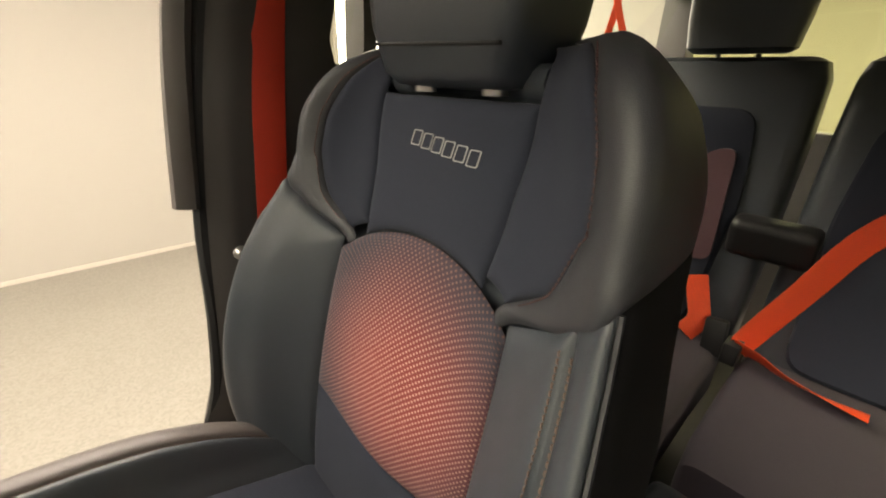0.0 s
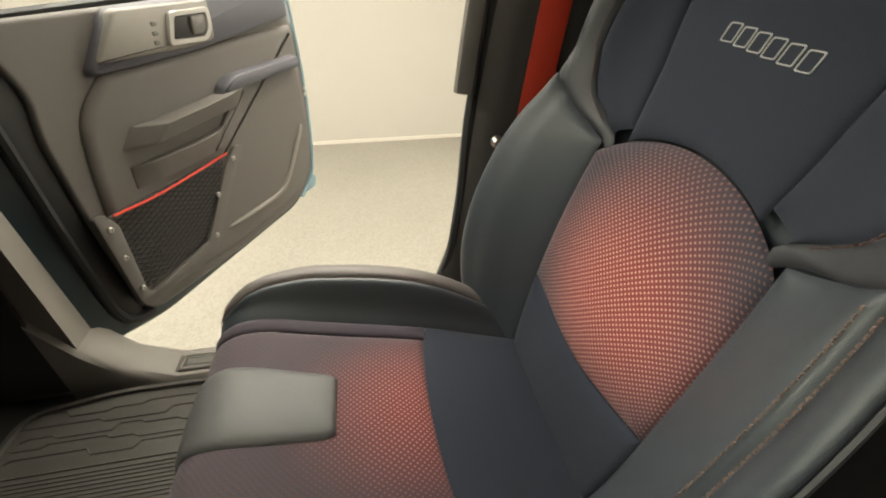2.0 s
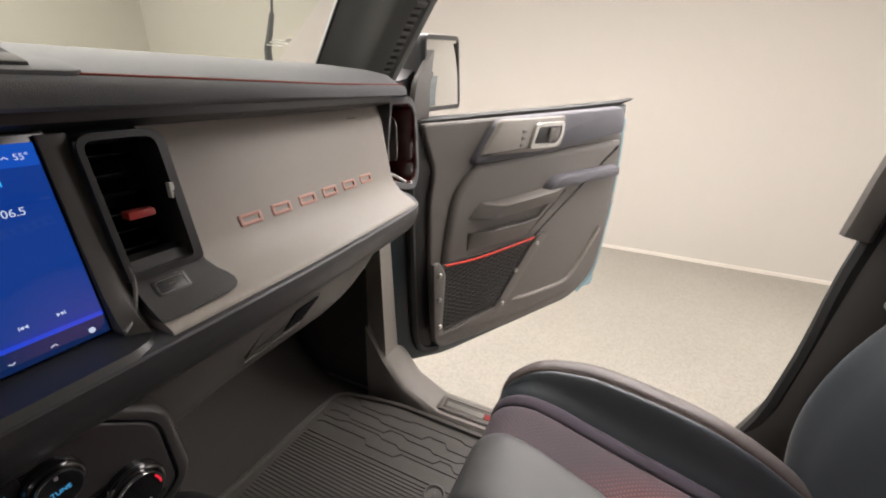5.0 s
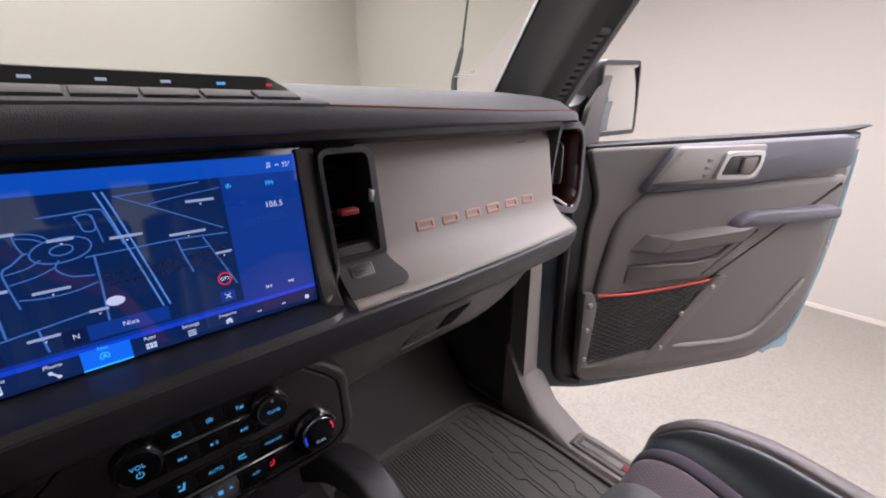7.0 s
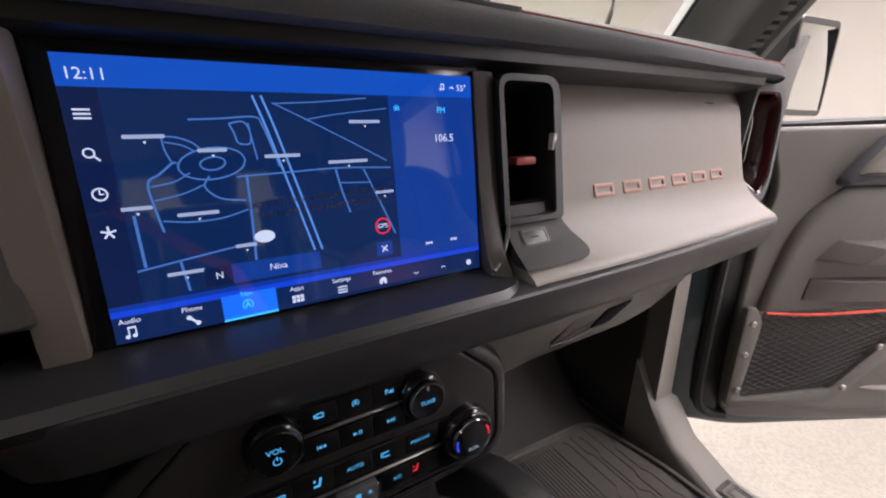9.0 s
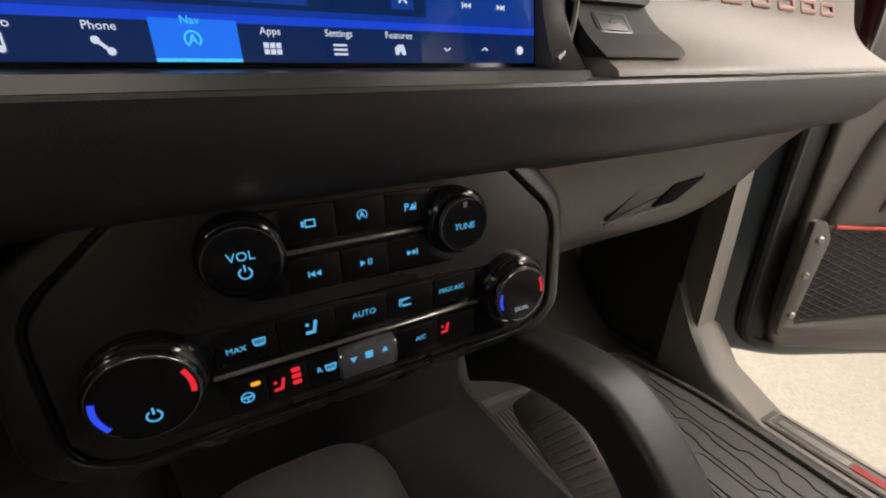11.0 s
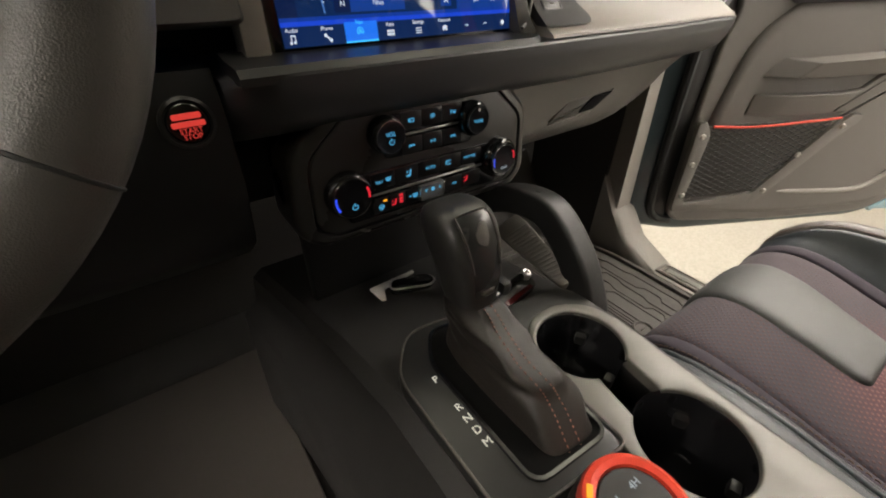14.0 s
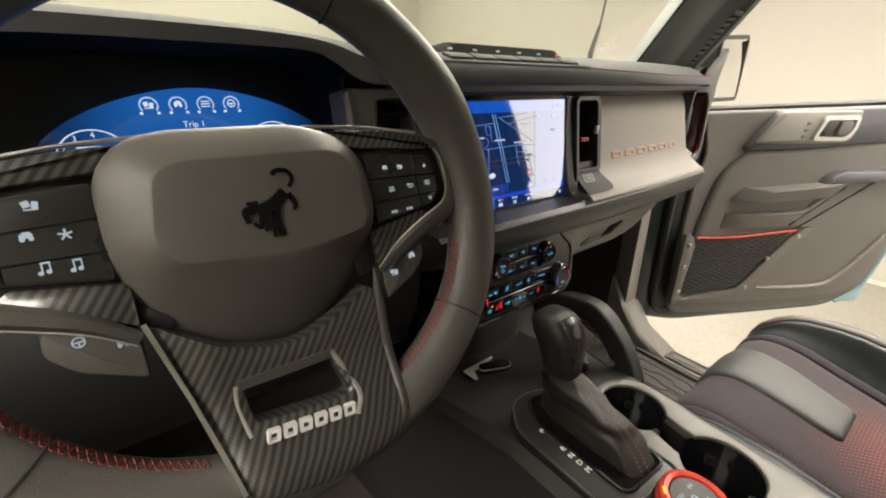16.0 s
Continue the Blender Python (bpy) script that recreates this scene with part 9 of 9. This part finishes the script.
def mode_dial():
    th = thing("mode_dial", (-0.058, 0.255, 1.11), "coral red ringed drive mode dial with lit marks", "dial")
    m = Matrix.Translation((-0.060, 0.259, 1.112)) @ pose(0, 0, 0, 4, 0, 0) @ Matrix.Diagonal((0.93, 0.93, 1, 1))
    bm = bmesh.new()
    lathe(bm, [(0.040, -0.004), (0.040, 0.010), (0.038, 0.016)], m, 40)
    part("base", bm, SATIN_BLACK, th)
    bm = bmesh.new()
    lathe(bm, [(0.0375, 0.010), (0.0385, 0.024), (0.037, 0.0295), (0.033, 0.032), (0.0285, 0.031), (0.0275, 0.027)], m, 44)
    part("ring", bm, RED_RING, th, "coral red grip ring")
    bm = bmesh.new()
    lathe(bm, [(0.0274, 0.02), (0.0274, 0.0285), (0.0262, 0.0295)], m, 40)
    f = part("face", bm, SATIN_BLACK, th)
    t = m @ pose(0, 0, 0.0297)
    for tx, x, y in (("2H", -0.010, 0.012), ("4H", 0.011, 0.012), ("4L", -0.010, -0.010), ("4A", 0.012, -0.008)):
        lettering(tx, t @ pose(x, y, 0), 0.0075, GLOW_WHITE, f, "mode_text", 0.0001)
    sym("wheel", t @ pose(0.001, 0.002, 0), 0.008, GLOW_WHITE, f)
    bm = bmesh.new()
    box(bm, m @ Vector((-0.020, 0.0262, 0.0322)), (0.009, 0.004, 0.001), Euler((0, 0, radians(38))).to_matrix(), 0.0003, 1)
    part("pointer", bm, GLOW_AMBER, th, "amber pointer lamp")


mode_dial()


def grab_handle():
    th = thing("grab_handle", (0.14, 0.5, 1.06), "black rubber console grab handle beside the tunnel", "grab handle")
    pts = spline([(0.100, 0.604, 1.146), (0.112, 0.560, 1.172), (0.119, 0.516, 1.179), (0.121, 0.486, 1.170), (0.122, 0.450, 1.136), (0.122, 0.428, 1.10), (0.121, 0.418, 1.075), (0.115, 0.416, 1.045)], 34)
    bm = bmesh.new()
    rings = []
    for i, p in enumerate(pts):
        t = (pts[min(i + 1, 33)] - pts[max(i - 1, 0)]).normalized()
        side = Vector((1, 0, 0))
        side = (side - t * side.dot(t)).normalized()
        up = t.cross(side)
        w, h = 0.0195, 0.0165
        o = rounded([(-w, -h), (w, -h), (w, h * 0.75), (-w * 0.8, h)], [0.006, 0.008, 0.007, 0.006], 4)
        rings.append([p + side * x + up * y for x, y in o])
    skin(bm, rings)
    part("grip", bm, RUBBER_GRIP, th)
    for i in (9, 18):
        bm = bmesh.new()
        lathe(bm, [(0.005, 0), (0.0045, 0.0015), (0.003, 0.001)], Matrix.Translation(pts[i] + Vector((-0.006, -0.004, 0.0125))) @ pose(0, 0, 0, 25, -15, 0), 12)
        part("cap", bm, RUBBER, th)
    # ribbed side pad inside the loop
    m = axes((0.104, 0.502, 1.116), (-0.09, -1, -0.06), (0.78, 0, 0.62))
    bm = bmesh.new()
    o = rounded([(-0.072, -0.004), (-0.066, 0.030), (-0.042, 0.030), (0.054, 0.014), (0.060, 0.002), (0.054, -0.006), (-0.06, -0.008)], 0.006, 4)
    plate(bm, o, m, 0.01, 0.003)
    rp = part("ribbed_pad", bm, RUBBER_PAD, th, "grey ribbed rubber pad")
    for k in range(16):
        x = -0.048 + k * 0.0062
        y0, y1 = -0.003, 0.025 - (x + 0.05) * 0.14
        bm = bmesh.new()
        tube(bm, [m @ Vector((x, y0, 0.0005)), m @ Vector((x + 0.008, y1, 0.0005))], 0.0014, 5)
        part("rib", bm, RUBBER_PAD, rp)


RUBBER_GRIP = surface("satin_rubber", (0.010, 0.010, 0.0098), 0.5, grain=1200, bump=0.2, vary=0.15)
RUBBER_PAD = surface("grey_rubber_pad", (0.15, 0.14, 0.128), 0.55, grain=1200, bump=0.2, vary=0.1)
grab_handle()


def accessory_rail():
    th = thing("accessory_rail", (0.045, 0.478, 1.09), "short metal accessory rail with a red inlay", "rail")
    m = axes((0.048, 0.480, 1.101), (0.98, 0.18, -0.03), (-0.18, 0.9, 0.35))
    bm = bmesh.new()
    o = rounded([(-0.046, -0.013), (0.044, -0.013), (0.046, 0.013), (-0.044, 0.013)], 0.010, 4)
    plate(bm, o, m, 0.02, 0.003)
    part("base", bm, SATIN_BLACK, th)
    bm = bmesh.new()
    tube(bm, [m @ Vector((-0.040, 0.006, 0.003)), m @ Vector((0.036, 0.006, 0.003))], 0.004, 10)
    part("bar", bm, GLOSS_BLACK, th)
    for x in (-0.042, 0.036):
        bm = bmesh.new()
        lathe(bm, [(0.0068, 0), (0.0068, 0.005), (0.005, 0.0075), (0.003, 0.0075), (0.0026, 0.005)], m @ pose(x, 0.005, 0.001), 20)
        part("bolt", bm, SATIN, th, "bright metal bolt")
    bm = bmesh.new()
    box(bm, m @ Vector((0.008, -0.009, 0.0008)), (0.05, 0.006, 0.002), m.to_3x3(), 0.0006, 1)
    part("inlay", bm, MAROON, th)
    bm = bmesh.new()
    box(bm, m @ Vector((-0.025, -0.009, 0.001)), (0.014, 0.004, 0.002), m.to_3x3(), 0.0005, 1)
    part("mark", bm, GREY_METAL, th)


accessory_rail()


def key_fob():
    th = thing("key_fob", (-0.01, 0.585, 1.052), "black key fob with a bright edge lying in the tray", "key fob")
    m = axes((-0.012, 0.595, 1.066), (0.93, -0.33, 0.02), (0.30, 0.88, -0.25))
    o = rounded([(-0.030, -0.012), (0.022, -0.017), (0.032, 0.0), (0.022, 0.016), (-0.028, 0.014)], 0.011, 5)
    bm = bmesh.new()
    blend(bm, o, inset(o, 0.004), m @ pose(0, 0, -0.008), m @ pose(0, 0, 0.004), 4)
    part("body", bm, GLOSS_BLACK, th)
    bm = bmesh.new()
    tube(bm, [m @ Vector((x, y, 0.0005)) for x, y in o], 0.0012, 6, closed=True, up=(0, 0, 1))
    part("rim", bm, SATIN, th, "bright rim")
    bm = bmesh.new()
    w = rounded([(-0.063, 0.618), (0.004, 0.620), (0.004, 0.616), (-0.047, 0.608), (-0.0550, 0.588), (-0.0600, 0.590)], 0.0015, 3)
    plate(bm, w, Matrix.Translation((0, 0, 1.064)), 0.003, 0.0005)
    part("tag", bm, WHITE_CARD, th, "white card tag")


key_fob()


# ---- floor mat ----
def floor_mat():
    th = thing("floor_mat", (0.45, 0.62, 0.716), "ribbed dark rubber floor mat with a moulded border", "floor mat")
    z = 0.735
    o = rounded([(0.165, 0.18), (0.72, 0.18), (0.725, 0.70), (0.69, 0.88), (0.24, 0.90), (0.17, 0.80)], 0.05, 5)
    bm = bmesh.new()
    plate(bm, o, Matrix.Translation((0, 0, z)), 0.019, 0.006)
    part("sheet", bm, RUBBER_MAT, th)
    bm = bmesh.new()
    toe = []
    for y, zz in ((0.86, 0.728), (0.93, 0.745), (1.02, 0.82), (1.09, 0.93)):
        toe.append([(0.16, y, zz), (0.72, y, zz), (0.72, y + 0.012, zz - 0.012), (0.16, y + 0.012, zz - 0.012)])
    skin(bm, toe)
    part("toe_flap", bm, CARPET, th, "black carpet toe flap")
    # border flange
    bm = bmesh.new()
    frame_plate(bm, o, inset(o, 0.012), Matrix.Translation((0, 0, z + 0.008)), 0.012, 0.004)
    part("border", bm, RUBBER_MAT, th)
    # ribs over the middle field, moulded contour lines towards the sill
    for k in range(40):
        x = 0.205 + 0.0085 * k
        bm = bmesh.new()
        skin(bm, [[(x - 0.0028, y, z - 0.001), (x - 0.0018, y, z + 0.0022), (x + 0.0018, y, z + 0.0022), (x + 0.0028, y, z - 0.001)] for y in (0.26, 0.862)])
        part("rib", bm, RUBBER_MAT, th)
    bm = bmesh.new()
    box(bm, (0.548, 0.56, z + 0.0005), (0.004, 0.60, 0.004), None, 0.001, 1)
    part("field_edge", bm, RUBBER_MAT, th)
    rng = random.Random(11)
    for k in range(5):
        x0 = 0.580 + 0.025 * k
        y, x = 0.34 + 0.03 * rng.random(), x0
        pts = [(x, y, z + 0.001)]
        while y < 0.84 - 0.01 * k:
            y += 0.025 + 0.05 * rng.random()
            pts.append((x, y, z + 0.001))
            nx = x0 + rng.choice((-0.007, 0, 0.007))
            if nx != x:
                y += 0.012
                x = nx
                pts.append((x, y, z + 0.001))
        bm = bmesh.new()
        tube(bm, pts, 0.0015, 5)
        part("contour_line", bm, RUBBER_MAT, th)
    bm = bmesh.new()
    m = Matrix.Translation((0.528, 0.498, z))
    lathe(bm, [(0.024, -0.004), (0.024, 0.006), (0.021, 0.0075), (0.0185, 0.005), (0.017, 0.003), (0.001, 0.0035)], m, 28)
    rg = part("fixing_ring", bm, RUBBER_MAT, th, "round moulded mat fixing")
    bm = bmesh.new()
    box(bm, m @ Vector((0, 0, 0.0045)), (0.016, 0.003, 0.003), None, 0.001, 1)
    part("fixing_slot", bm, RUBBER_MAT, rg)


floor_mat()

# driver's mat and pedals in the dark footwell
slab("footwell_mat", (-0.70, 0.15, 0.7155), (-0.19, 0.95, 0.728), DARK_MAT, "dark rubber mat in the driver footwell", 0.006)


def label_on_glass():
    th = thing("windshield_label", (0.66, 0.905, 1.60), "small printed label low on the windshield", "label")
    m = axes((0.655, 0.9285, 1.6045), (1, 0, 0), (0, -0.817, 0.577))
    bars([(0, 0, 0.04, 0.003, 0), (0.006, 0.008, 0.05, 0.003, 0), (-0.004, 0.016, 0.03, 0.003, 0), (0.022, 0.019, 0.014, 0.012, 0)], m, STEEL, th, "print")


label_on_glass()
